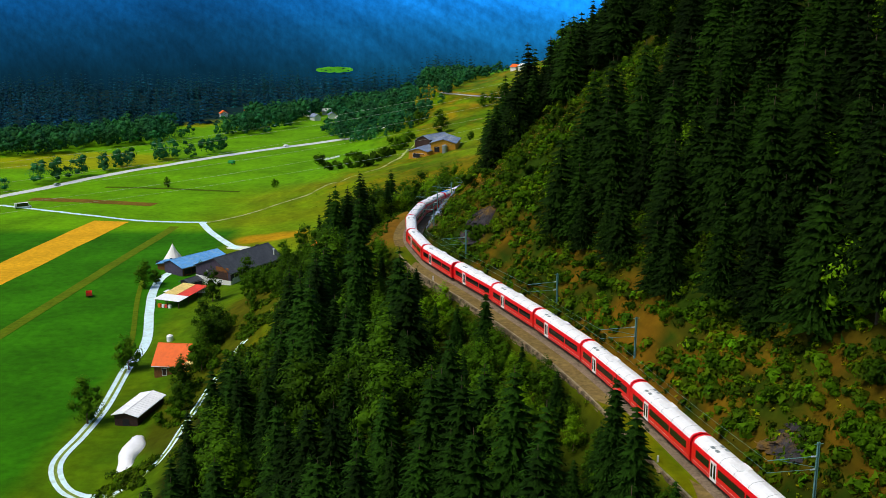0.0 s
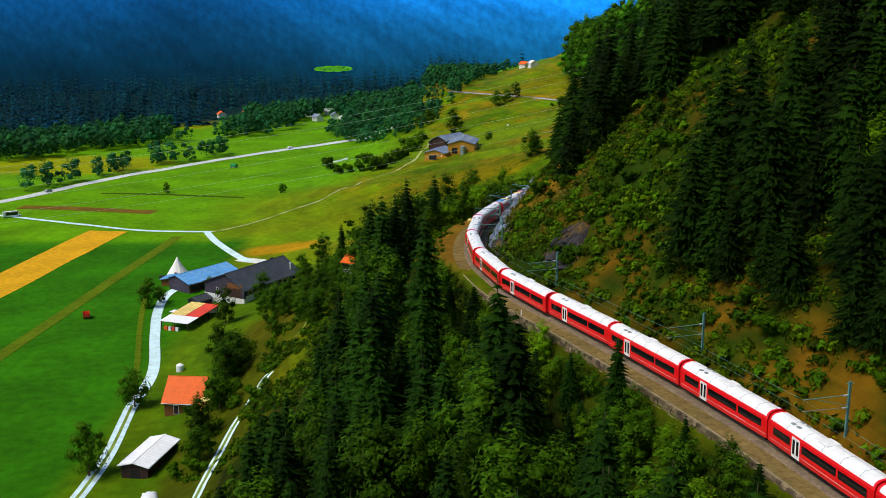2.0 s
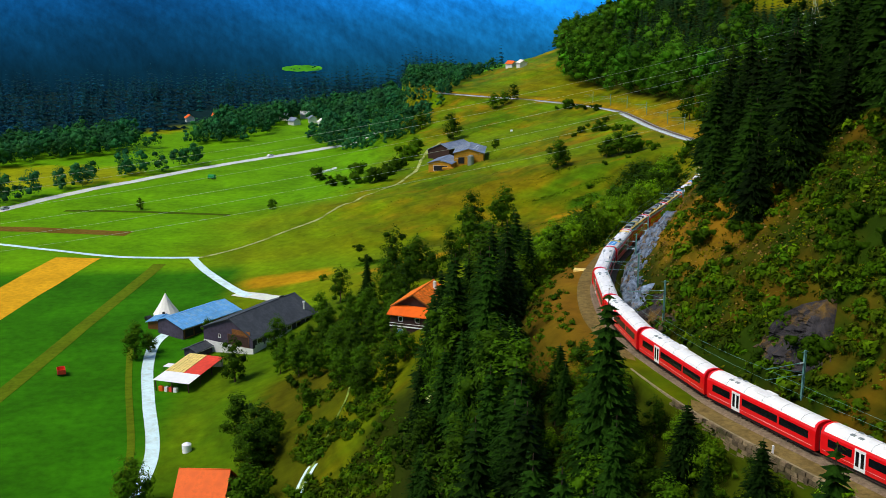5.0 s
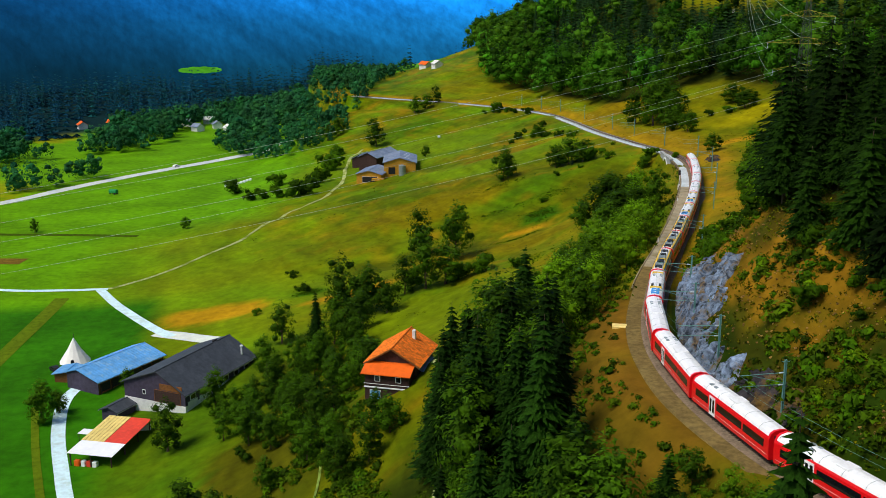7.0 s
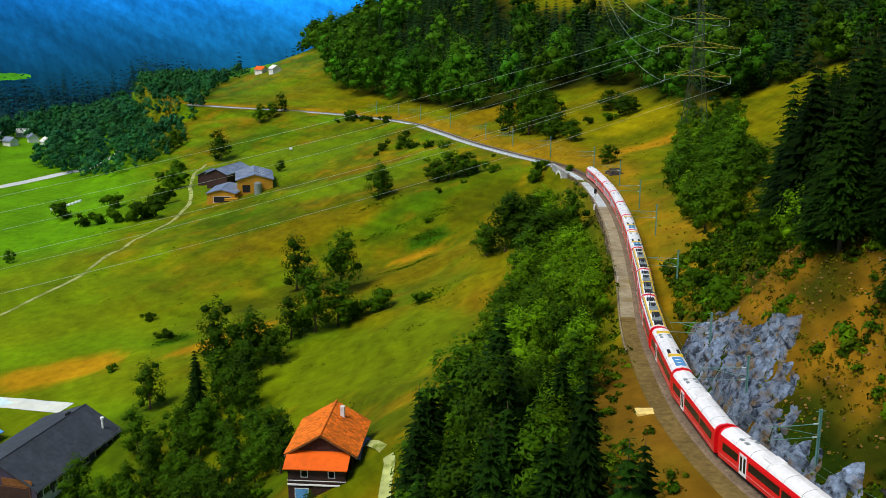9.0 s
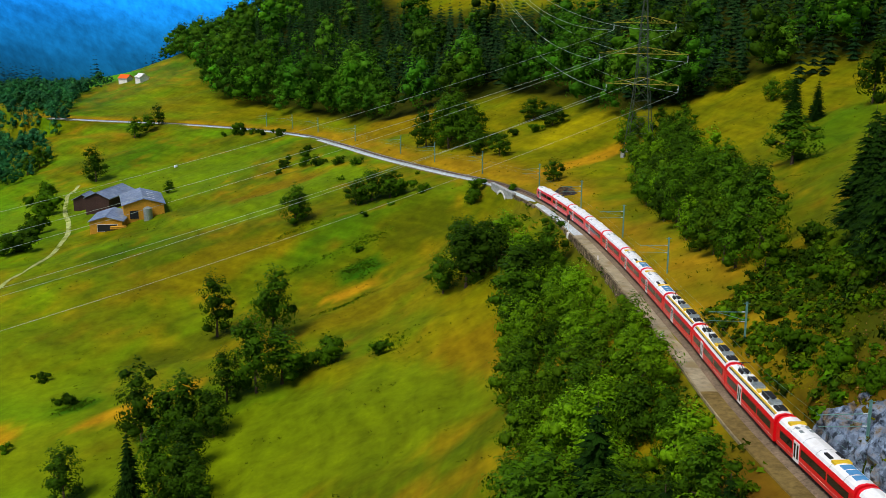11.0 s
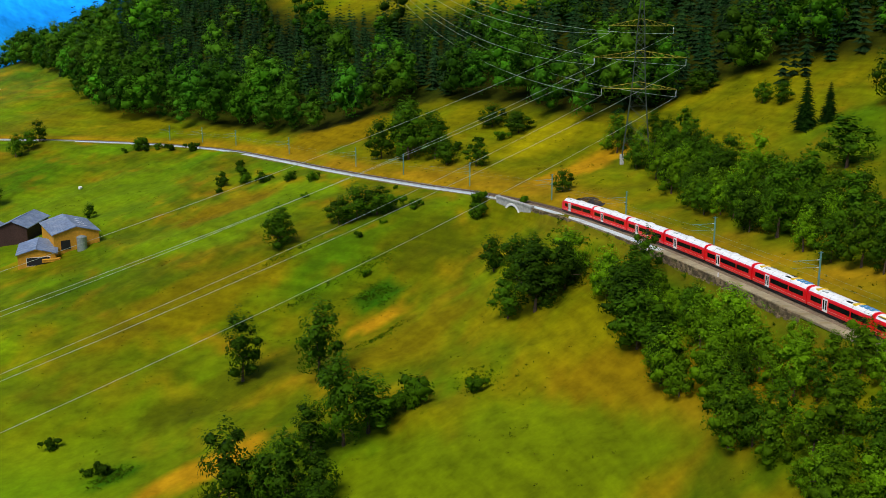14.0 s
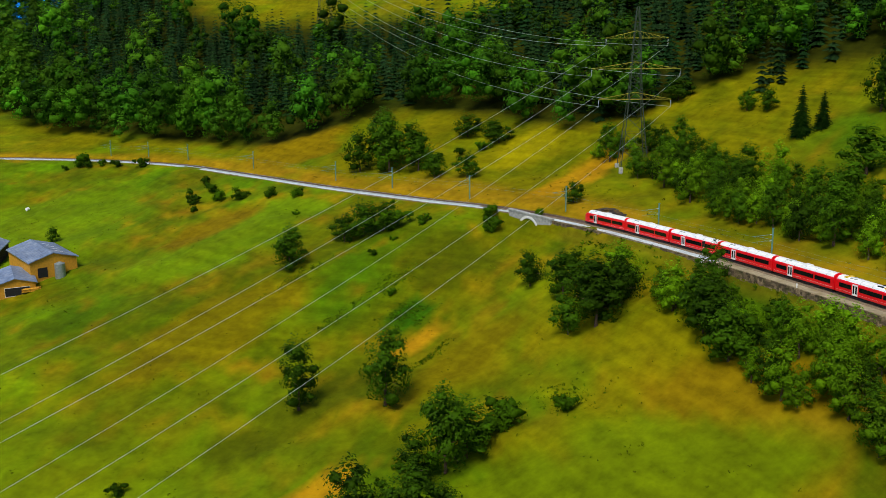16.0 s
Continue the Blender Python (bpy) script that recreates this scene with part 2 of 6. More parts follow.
def backdrop_material():
    """A far forested mountainside: crowns and gullies, its blue haze painted as emission, paler with distance and to
    the north-east.
    """
    m = bpy.data.materials.new("backdrop")
    m.use_nodes = True
    nt = m.node_tree
    b = nt.nodes["Principled BSDF"]
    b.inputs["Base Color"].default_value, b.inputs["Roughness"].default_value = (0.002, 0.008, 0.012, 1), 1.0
    b.inputs["Specular IOR Level"].default_value = 0.0
    pos = nt.nodes.new("ShaderNodeNewGeometry").outputs["Position"]

    def ranged(value, a, z, lo=0.0, hi=1.0):
        r = nt.nodes.new("ShaderNodeMapRange")
        r.inputs["From Min"].default_value, r.inputs["From Max"].default_value = a, z
        r.inputs["To Min"].default_value, r.inputs["To Max"].default_value = lo, hi
        nt.links.new(value, r.inputs["Value"])
        return r.outputs[0]

    def scaled(colour, f):
        v = nt.nodes.new("ShaderNodeVectorMath")
        v.operation = "SCALE"
        nt.links.new(colour, v.inputs[0])
        nt.links.new(f, v.inputs["Scale"])
        return v.outputs[0]

    sep = nt.nodes.new("ShaderNodeSeparateXYZ")
    nt.links.new(pos, sep.inputs[0])
    lift = nt.nodes.new("ShaderNodeMath")
    lift.operation = "DIVIDE"
    nt.links.new(sep.outputs["X"], lift.inputs[0])
    nt.links.new(sep.outputs["Y"], lift.inputs[1])
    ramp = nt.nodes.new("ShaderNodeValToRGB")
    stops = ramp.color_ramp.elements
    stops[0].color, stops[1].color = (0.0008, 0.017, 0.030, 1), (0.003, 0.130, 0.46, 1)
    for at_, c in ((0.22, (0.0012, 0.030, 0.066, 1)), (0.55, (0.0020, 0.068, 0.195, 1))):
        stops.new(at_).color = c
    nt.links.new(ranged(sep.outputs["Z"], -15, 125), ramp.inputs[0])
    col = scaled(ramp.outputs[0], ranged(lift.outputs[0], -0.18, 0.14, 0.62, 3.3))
    def grain(scale, depth, lo, hi, lean, tall):
        """Noise over the face of the slope: metres across, and up, leaning by lean and drawn out upwards by tall."""
        across = nt.nodes.new("ShaderNodeMath")
        across.operation, across.inputs[1].default_value = "MULTIPLY", 1600.0
        nt.links.new(lift.outputs[0], across.inputs[0])
        tilt = nt.nodes.new("ShaderNodeMath")
        tilt.operation, tilt.inputs[1].default_value = "MULTIPLY_ADD", lean
        nt.links.new(sep.outputs["Z"], tilt.inputs[0])
        nt.links.new(across.outputs[0], tilt.inputs[2])
        up = nt.nodes.new("ShaderNodeMath")
        up.operation, up.inputs[1].default_value = "MULTIPLY", 1.0 / tall
        nt.links.new(sep.outputs["Z"], up.inputs[0])
        at_face = nt.nodes.new("ShaderNodeCombineXYZ")
        nt.links.new(tilt.outputs[0], at_face.inputs[0])
        nt.links.new(up.outputs[0], at_face.inputs[1])
        n = nt.nodes.new("ShaderNodeTexNoise")
        n.inputs["Scale"].default_value, n.inputs["Detail"].default_value = scale, depth
        n.inputs["Roughness"].default_value = 0.62
        nt.links.new(at_face.outputs[0], n.inputs["Vector"])
        return ranged(n.outputs["Fac"], 0.30, 0.70, lo, hi)

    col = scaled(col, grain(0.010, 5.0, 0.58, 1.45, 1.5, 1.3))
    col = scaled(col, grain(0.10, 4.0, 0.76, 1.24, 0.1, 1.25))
    # the haze glows by emission; the slope's own base colour stays almost black
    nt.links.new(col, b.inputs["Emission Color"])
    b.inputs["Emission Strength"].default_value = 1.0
    return m


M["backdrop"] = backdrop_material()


# ---- meshes ----
class Shape:
    """Collects faces for one mesh."""

    def __init__(self):
        self.v, self.f = [], []

    def add(self, verts, faces, m=None):
        n = len(self.v)
        self.v += [tuple(m @ Vector(p)) for p in verts] if m is not None else [tuple(p) for p in verts]
        self.f += [tuple(n + i for i in f) for f in faces]
        return self

    def box(self, x0, x1, y0, y1, z0, z1, m=None):
        v = [(x, y, z) for z in (z0, z1) for y in (y0, y1) for x in (x0, x1)]
        return self.add(v, [(0, 2, 3, 1), (4, 5, 7, 6), (0, 1, 5, 4), (2, 6, 7, 3), (0, 4, 6, 2), (1, 3, 7, 5)], m)

    def prism(self, outline, y0, y1, m=None):
        """An outline in x and z, drawn out along y."""
        n = len(outline)
        v = [(x, y0, z) for x, z in outline] + [(x, y1, z) for x, z in outline]
        f = [tuple(range(n)), tuple(reversed(range(n, 2 * n)))] + [(i, i + n, (i + 1) % n + n, (i + 1) % n) for i in range(n)]
        return self.add(v, f, m)

    def tube(self, a, b, r0, r1=None, n=6):
        a, b = Vector(a), Vector(b)
        r1 = r0 if r1 is None else r1
        z = (b - a).normalized()
        x = z.cross(Vector((0.31, 0.95, 0.05))).normalized()
        y = z.cross(x)
        ring = [(math.cos(2 * math.pi * i / n), math.sin(2 * math.pi * i / n)) for i in range(n)]
        v = [a + r0 * (c * x + s * y) for c, s in ring] + [b + r1 * (c * x + s * y) for c, s in ring]
        return self.add(v, [(i, (i + 1) % n, (i + 1) % n + n, i + n) for i in range(n)] + [tuple(reversed(range(n))), tuple(range(n, 2 * n))])

    def pipe(self, points, r, n=4):
        """One unbroken tube through points."""
        rows = []
        for k, p in enumerate(points):
            z = (points[min(k + 1, len(points) - 1)] - points[max(k - 1, 0)]).normalized()
            x = z.cross(Vector((0.31, 0.25, 0.91))).normalized()
            y = z.cross(x)
            rows.append([p + r * (math.cos(2 * math.pi * i / n) * x + math.sin(2 * math.pi * i / n) * y) for i in range(n + 1)])
        return self.sheet(rows)

    def sheet(self, rows):
        """A grid of points joined by faces."""
        n = len(rows[0])
        return self.add([p for r in rows for p in r], [(i * n + j, i * n + j + 1, (i + 1) * n + j + 1, (i + 1) * n + j) for i in range(len(rows) - 1) for j in range(n - 1)])

    def mesh(self, name, mat, smooth=False):
        me = bpy.data.meshes.new(name)
        me.from_pydata(self.v, [], self.f)
        me.materials.append(mat)
        if smooth:
            me.shade_smooth()
        me.update()
        return me


def part(name, shape, mat, parent=None, label="", smooth=False, bevel=0.0):
    """One mesh object, under a thing where one is given."""
    me = shape.mesh(name, M[mat] if isinstance(mat, str) else mat, smooth)
    if bevel:
        b = bmesh.new()
        b.from_mesh(me)
        bmesh.ops.bevel(b, geom=b.edges[:], offset=bevel, segments=1, affect="EDGES")
        b.to_mesh(me)
        b.free()
    ob = new(name, me)
    ob.parent = parent
    if label:
        ob["label"] = label
    return ob


def thing(name, m, label, category, group=""):
    e = new(name)
    e.matrix_world = m
    e.empty_display_size = 0.2
    return tagged(e, label, category, group)


# ---- the line: plan and level of the railway by its northing ----
LINE = [(-60, 57), (60, 38.5), (107.7, 29.1), (146, 20.8), (183, 8.6), (215, -3.2), (242, -7.6), (270, -5.5), (305, 6.8), (344, 26), (394, 50), (440, 69.5), (480, 83),
        (512, 88.5), (545, 88), (595, 88), (650, 91.5), (705, 92.5), (745, 84), (775, 72.5), (810, 55), (860, 22), (930, -18)]
LEVEL = [(-60, 65.5), (110, 59.6), (284, 53.7), (412, 49.0), (540, 43.4), (740, 36.4), (930, 30)]
# drop of the retaining walls on the valley side
WALLS = [(60, 0), (95, 2.6), (210, 2.6), (222, 0), (366, 0), (376, 2.6), (432, 2.4), (440, 0), (462, 0), (470, 3.5), (500, 4.5), (508, 0)]
LY, LX = np.array(LINE, float).T
TREND = np.gradient(LX, LY)


def _spline(y):
    """Smooth passage through the line's points."""
    y = np.asarray(y, float)
    i = np.clip(np.searchsorted(LY, y) - 1, 0, len(LY) - 2)
    h = LY[i + 1] - LY[i]
    u = np.clip((y - LY[i]) / h, 0, 1)
    return (2 * u**3 - 3 * u**2 + 1) * LX[i] + (u**3 - 2 * u**2 + u) * h * TREND[i] + (3 * u**2 - 2 * u**3) * LX[i + 1] + (u**3 - u**2) * h * TREND[i + 1]


def line_x(y):
    return _spline(y)


def line_z(y):
    a = np.array(LEVEL, float)
    return np.interp(y, a[:, 0], a[:, 1])


# cross sections of the hillside: northing, foot of the slope, a point half way down and its height
LEFT = np.array([(-60, -70, -30, 24), (200, -80, -42, 21), (270, -84, -44, 20), (330, -98, -40, 27), (386, -105, 6, 30.5), (430, -112, 5, 23), (490, -120, 15, 17.5),
                 (560, -112, -30, 15), (640, -98, 5, 19), (720, -80, 30, 22), (850, -64, 0, 24), (1030, -70, 45, 29), (1300, -60, 80, 30)], float)
# northing, rise of the bank beside the line and of the hill behind it
RIGHT = np.array([(-60, 24, 21, 80, 72), (200, 21, 20, 80, 78), (255, 18, 19, 80, 76), (270, 12, 16, 80, 72), (296, 12, 15, 80, 64), (312, 21, 15, 80, 58), (350, 25, 10, 80, 34), (400, 32, 8, 90, 26), (440, 45, 9, 110, 32),
                  (500, 38, 7, 110, 38), (560, 30, 6, 100, 30), (656, 27, 9, 90, 30), (720, 30, 8, 90, 32), (850, 40, 8, 120, 32), (1030, 60, 3, 130, 22), (1300, 60, 3, 130, 22)], float)


def _section(x, y):
    xt, zt = line_x(y), line_z(y)
    xf, xm, zm = (np.interp(y, LEFT[:, 0], LEFT[:, i]) for i in (1, 2, 3))
    d1, h1, d2, h2 = (np.interp(y, RIGHT[:, 0], RIGHT[:, i]) for i in (1, 2, 3, 4))
    xb = xt - np.interp(y, [225, 246, 296, 322], [5.0, 9.5, 9.0, 5.0])
    a = np.array(WALLS, float)
    zl = zt - 0.4 - np.interp(y, a[:, 0], a[:, 1])
    bend, toe = np.interp(y, [330, 380, 470, 560], [1.0, 1.3, 1.3, 1.0]), np.interp(y, [480, 560], [1.5, 1.0])
    left = np.where(x > xm, zm + (zl - zm) * np.clip((x - xm) / np.maximum(xb - xm, 1), 0, 1) ** bend, zm * np.clip((x - xf) / np.maximum(xm - xf, 1), 0, 1) ** toe)
    d = x - xt - 3.5
    right = zt + np.where(d < d1, h1 * d / d1, np.where(d < d2, h1 + (h2 - h1) * (d - d1) / (d2 - d1), h2 + np.minimum(0.5 * (d - d2), 330)))
    return np.where(x < xb, left, np.where(d > 0, right, zt - 0.4))


def waves(x, y, size, seed):
    """A cheap rolling noise between -1 and 1."""
    a = 0.0
    for k in range(4):
        f = 2 * math.pi / size * (1.0, 1.7, 2.9, 4.3)[k]
        t = seed * 1.7 + k * 2.4
        a = a + np.sin(f * (x * math.cos(t) + y * math.sin(t)) + 3.1 * seed + 1.3 * np.sin(f * 0.6 * (x * math.sin(t) - y * math.cos(t)) + k)) * (0.45, 0.28, 0.17, 0.10)[k]
    return a


def far_side(x, y):
    """The valley's floor beyond the fields, and the mountain behind it."""
    r = np.hypot(x, y)
    rise = np.interp(r, [0, 1200, 1500, 2400, 4600], [0, 0, -14, -40, -60])
    west = np.interp(-x - 0.25 * y, [300, 700, 1500, 3000], [0, 3, 40, 200])
    return np.maximum(rise, west)


def land(x, y):
    """The height of the ground."""
    x, y = np.asarray(x, float), np.asarray(y, float)
    z = sum(_section(x + a, y + b) for a in (-2.0, 2.0) for b in (-8.0, 0.0, 8.0)) / 6
    off = x - line_x(y)
    rough = np.clip((np.abs(off) - 6) / 12, 0, 1) * np.clip(z / 12, 0.03, 1)
    z = z + rough * (1.1 * waves(x, y, 60, 1) + 0.5 * waves(x, y, 17, 2))
    w = np.clip(np.where(off < 0, (-off - 4.6) / 1.6, (off - 3.6) / 2.5), 0, 1)
    w = w * w * (3 - 2 * w)
    near = (y > -60) & (y < 920)
    z = np.where(near, (line_z(y) - 0.45) * (1 - w) + z * w, z)
    # a swell of the valley floor, and the mountains round it
    hill = np.clip((y - 980) / 700, 0, 1)
    hill = hill * hill * (3 - 2 * hill)
    z = z * (1 - hill)
    return z + far_side(x, y) + 0.25 * waves(x, y, 90, 5)


def spot(x, y):
    return float(land(x, y))


def at(x, y, turn=0.0, lift=0.0):
    """A pose on the ground, turned about the vertical."""
    return pose(x, y, spot(x, y) + lift, 0, 0, turn)


def wood_edge(y):
    """The lower edge of the wood on the hill."""
    return np.interp(y, [360, 440, 485, 505, 518, 540, 565, 600, 632, 648, 662, 700, 760, 850, 950, 1050, 1300], [176, 194, 192, 176, 158, 148, 153, 154, 154, 132, 114, 112, 104, 84, 104, 122, 150])


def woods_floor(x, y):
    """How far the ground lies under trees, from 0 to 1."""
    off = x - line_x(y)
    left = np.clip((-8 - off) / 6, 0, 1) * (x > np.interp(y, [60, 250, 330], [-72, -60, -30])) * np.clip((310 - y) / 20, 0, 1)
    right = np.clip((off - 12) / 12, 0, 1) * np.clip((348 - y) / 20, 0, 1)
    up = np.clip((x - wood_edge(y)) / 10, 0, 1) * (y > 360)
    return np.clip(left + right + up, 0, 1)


# worn, dry and lush places: centre, half lengths, kind
PATCHES = [(-80, 465, 17, 9, 0), (29, 488, 8, 4, 0), (34, 587, 16, 6, 1), (-36, 456, 16, 5, 0), (118, 507, 24, 8, 0), (-62, 335, 12, 18, 1), (-54, 362, 7, 14, 1), (19, 384, 10, 30, 1), (36, 498, 8, 6, 2), (-49, 471, 6, 4, 2),
           (100, 545, 10, 26, 1), (-30, 420, 26, 12, 3), (-12, 395, 34, 26, 3), (60, 508, 14, 16, 10), (8, 690, 58, 50, 6), (45, 590, 38, 22, 6), (-66, 270, 12, 50, 5), (-58, 335, 16, 24, 5), (-217, 935, 16, 30, 4), (-321, 893, 40, 20, 4), (-250, 715, 60, 40, 4), (-42, 1120, 22, 60, 2),
           (23, 389, 10, 30, 7), (26, 468, 17, 8, 8), (46, 606, 20, 10, 7), (140, 543, 17, 10, 9), (-12, 488, 26, 9, 10), (118, 652, 20, 22, 7), (2, 540, 30, 14, 8)]
TINTS = ((0.40, 0.21, 0.004), (0.21, 0.145, 0.003), (0.024, 0.105, 0.001), (0.118, 0.168, 0.0006), (0.24, 0.26, 0.001), (0.050, 0.058, 0.001), (0.110, 0.185, 0.001),
         (0.190, 0.128, 0.001), (0.150, 0.122, 0.0006), (0.245, 0.215, 0.0008), (0.075, 0.092, 0.0005))


def land_colour(x, y, z):
    """Grass, hay, soil and forest floor; beyond the fields blue haze is mixed in."""
    def mix(a, b, f):
        return a + (np.array(b) - a) * np.clip(f, 0, 1)[:, None]
    n1, n2, n3 = waves(x, y, 70, 3), waves(x, y, 22, 4), waves(x, y, 130, 6)
    off = x - line_x(y)
    c = np.tile(np.array((0.100, 0.262, 0.0006)), (len(x), 1))
    c = mix(c, (0.130, 0.178, 0.001), np.clip((x + 140) / 40, 0, 1) * np.clip((625 - y) / 50, 0, 1) * (0.85 + 0.3 * n1))
    c = mix(c, (0.050, 0.115, 0.001), np.clip((x + 106) / 8, 0, 1) * np.clip((430 - y) / 16, 0, 1) * (0.8 + 0.3 * n2))
    slope = np.clip((z - 5) / 10, 0, 1)
    c = mix(c, (0.110, 0.120, 0.0004), slope * (0.75 + 0.5 * n1))
    c = mix(c, (0.26, 0.18, 0.002), slope * np.clip(n2 * 1.2 + n3 * 0.8 - 0.38, 0, 0.85))
    c = mix(c, (0.045, 0.118, 0.0006), np.clip(-n3 * 1.5 - 0.3, 0, 0.8) * slope)
    n4 = waves(x + 9 * n1, y * 1.6, 34, 17)
    c = mix(c, (0.25, 0.135, 0.003), slope * np.clip(n4 * 1.1 - 0.35, 0, 0.5))
    c = mix(c, (0.058, 0.098, 0.0006), slope * np.clip(-n4 * 1.4 - 0.2, 0, 0.8))
    # golden hay meadows above the line and along its lower side
    hay = np.clip((off - 4) / 4, 0, 1) * np.clip((y - 430) / 20, 0, 1) * np.clip((900 - y) / 60, 0, 1)
    c = mix(c, (0.156, 0.146, 0.0004), hay * (0.72 + 0.5 * n1))
    c = mix(c, (0.085, 0.105, 0.0004), hay * np.clip(-n4 * 1.2 - 0.1, 0, 0.7))
    low = np.clip((-off - 14) / 8, 0, 1) * np.clip((off + 78) / 14, 0, 1) * np.clip((y - 372) / 14, 0, 1) * np.clip((486 - y) / 16, 0, 1)
    c = mix(c, (0.185, 0.168, 0.0004), low * np.clip(0.55 + 0.7 * n1 + 0.4 * n2, 0, 0.9))
    for px, py, rx, ry, k in PATCHES:
        d = np.hypot((x - px) / rx, (y - py) / ry) + 0.25 * n2
        c = mix(c, TINTS[k], np.clip((1.15 - d) / 0.35, 0, 0.9))
    # the deep green meadow beside the farm lane
    c = mix(c, (0.026, 0.138, 0.001), np.clip((-96 - x) / 6, 0, 1) * np.clip((500 - y) / 14, 0, 1) * (x > -700))
    # the bank above the line
    c = mix(c, (0.29, 0.175, 0.004), np.clip((off - 2.0) / 1, 0, 1) * np.clip((np.interp(y, [300, 360, 440, 480, 560, 760], [14, 22, 12, 22, 16, 12]) - off) / 7, 0, 1) * (0.75 + 0.4 * n2))
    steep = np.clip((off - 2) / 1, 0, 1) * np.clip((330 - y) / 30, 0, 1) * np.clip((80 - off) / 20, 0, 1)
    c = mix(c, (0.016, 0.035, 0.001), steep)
    c = mix(c, (0.105, 0.055, 0.003), steep * np.clip(-0.22 + 1.2 * n2 + 0.9 * waves(x, y, 9, 12), 0, 0.9))
    c = mix(c, (0.135, 0.068, 0.003), steep * np.clip((17 - off) / 6, 0, 1) * np.clip(0.55 + 0.8 * n2 + 0.5 * waves(x, y, 7, 33), 0, 0.9) * (y < 205))
    c = mix(c, (0.25, 0.125, 0.006), np.clip((off - 7) / 4, 0, 1) * np.clip((30 - off) / 10, 0, 1) * np.clip((y - 236) / 10, 0, 1) * np.clip((312 - y) / 14, 0, 1) * np.clip(0.62 + 0.7 * n2 + 0.5 * waves(x, y, 8, 31), 0.1, 0.95))
    shelf = np.clip((y - 226) / 14, 0, 1) * np.clip((318 - y) / 16, 0, 1)
    c = mix(c, (0.165, 0.085, 0.006), np.clip((-2 - off) / 1, 0, 1) * np.clip((off + 16) / 4, 0, 1) * shelf * (0.9 + 0.2 * n2))
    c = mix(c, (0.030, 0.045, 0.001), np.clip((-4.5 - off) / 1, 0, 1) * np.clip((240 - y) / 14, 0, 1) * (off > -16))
    c = mix(c, (0.13, 0.11, 0.004), np.clip((-4.5 - off) / 1, 0, 1) * np.clip((off + 9) / 3, 0, 1) * (y > 318) * (y < 480) * 0.7)
    # ground colour drops to a near-black green wherever trees cover it
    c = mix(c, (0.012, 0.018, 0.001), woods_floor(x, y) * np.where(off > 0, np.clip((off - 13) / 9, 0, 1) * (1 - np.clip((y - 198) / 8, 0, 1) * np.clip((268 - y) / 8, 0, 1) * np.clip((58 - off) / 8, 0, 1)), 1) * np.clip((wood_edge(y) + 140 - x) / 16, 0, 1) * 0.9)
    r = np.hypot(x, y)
    # dark woodland ground far off, its colour tinted with haze blue
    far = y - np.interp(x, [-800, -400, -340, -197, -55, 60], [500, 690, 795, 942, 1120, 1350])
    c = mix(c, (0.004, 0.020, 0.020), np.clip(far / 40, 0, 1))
    c = mix(c, (0.10, 0.30, 0.001), np.clip((1.1 - np.hypot((x + 46) / 20, (y - 1150) / 45)) / 0.2, 0, 1))
    c = mix(c, (0.075, 0.260, 0.004), np.clip((1.1 - np.hypot((x - 66) / 46, (y - 1215) / 120)) / 0.2, 0, 1))
    return np.clip(c, 0, 1)


def spread(lo, hi, fine0, fine1, step, grow):
    a = list(np.arange(fine0, fine1 + 0.1, step))
    s, p = step, fine1
    while p < hi:
        s *= grow
        p = min(hi, p + s)
        a.append(p)
    s, p = step, fine0
    while p > lo:
        s *= grow
        p = max(lo, p - s)
        a.insert(0, p)
    return np.array(a)


def build_ground():
    xs, ys = spread(-3600, 3000, -240, 220, 3.6, 1.08), spread(-900, 4600, 60, 780, 3.3, 1.07)
    xs = np.unique(np.concatenate([xs[np.abs(xs) > 15], np.arange(-15, 15.1, 0.75)]))
    gx, gy = (a.ravel() for a in np.meshgrid(xs, ys))
    gx = gx + line_x(gy)
    gz = land(gx, gy)
    nx, ny = len(xs), len(ys)
    i = (np.arange(ny - 1)[:, None] * nx + np.arange(nx - 1)[None, :]).ravel()
    faces = np.stack([i, i + 1, i + nx + 1, i + nx], 1)
    me = bpy.data.meshes.new("ground")
    me.from_pydata(np.stack([gx, gy, gz], 1).tolist(), [], faces.tolist())
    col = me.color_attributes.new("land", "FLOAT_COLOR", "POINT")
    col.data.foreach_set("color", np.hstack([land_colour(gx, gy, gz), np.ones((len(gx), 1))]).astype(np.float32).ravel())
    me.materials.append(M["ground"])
    me.shade_smooth()
    tagged(new("ground", me), "rolling valley meadows and wooded hillside", "ground", kind="structure")


build_ground()


def ribbon(points, width, lift, step=3.0, z_of=None):
    """A strip laid over the ground along points in plan."""
    p = [Vector((*q, 0)) for q in points]
    fine = []
    for k in range(len(p) - 1):
        a, b, c, d = p[max(k - 1, 0)], p[k], p[k + 1], p[min(k + 2, len(p) - 1)]
        n = max(2, int((c - b).length / step))
        for j in range(n):
            u = j / n
            fine.append(0.5 * ((2 * b) + (c - a) * u + (2 * a - 5 * b + 4 * c - d) * u * u + (3 * b - a - 3 * c + d) * u**3))
    fine.append(p[-1])
    rows = []
    for k, q in enumerate(fine):
        t = (fine[min(k + 1, len(fine) - 1)] - fine[max(k - 1, 0)]).normalized()
        s = Vector((t.y, -t.x, 0))
        row = []
        for e in (-0.5, -0.17, 0.17, 0.5):
            w = q + s * width * e
            row.append((w.x, w.y, (z_of(w.y) if z_of else spot(w.x, w.y)) + lift))
        rows.append(row)
    return Shape().sheet(rows)


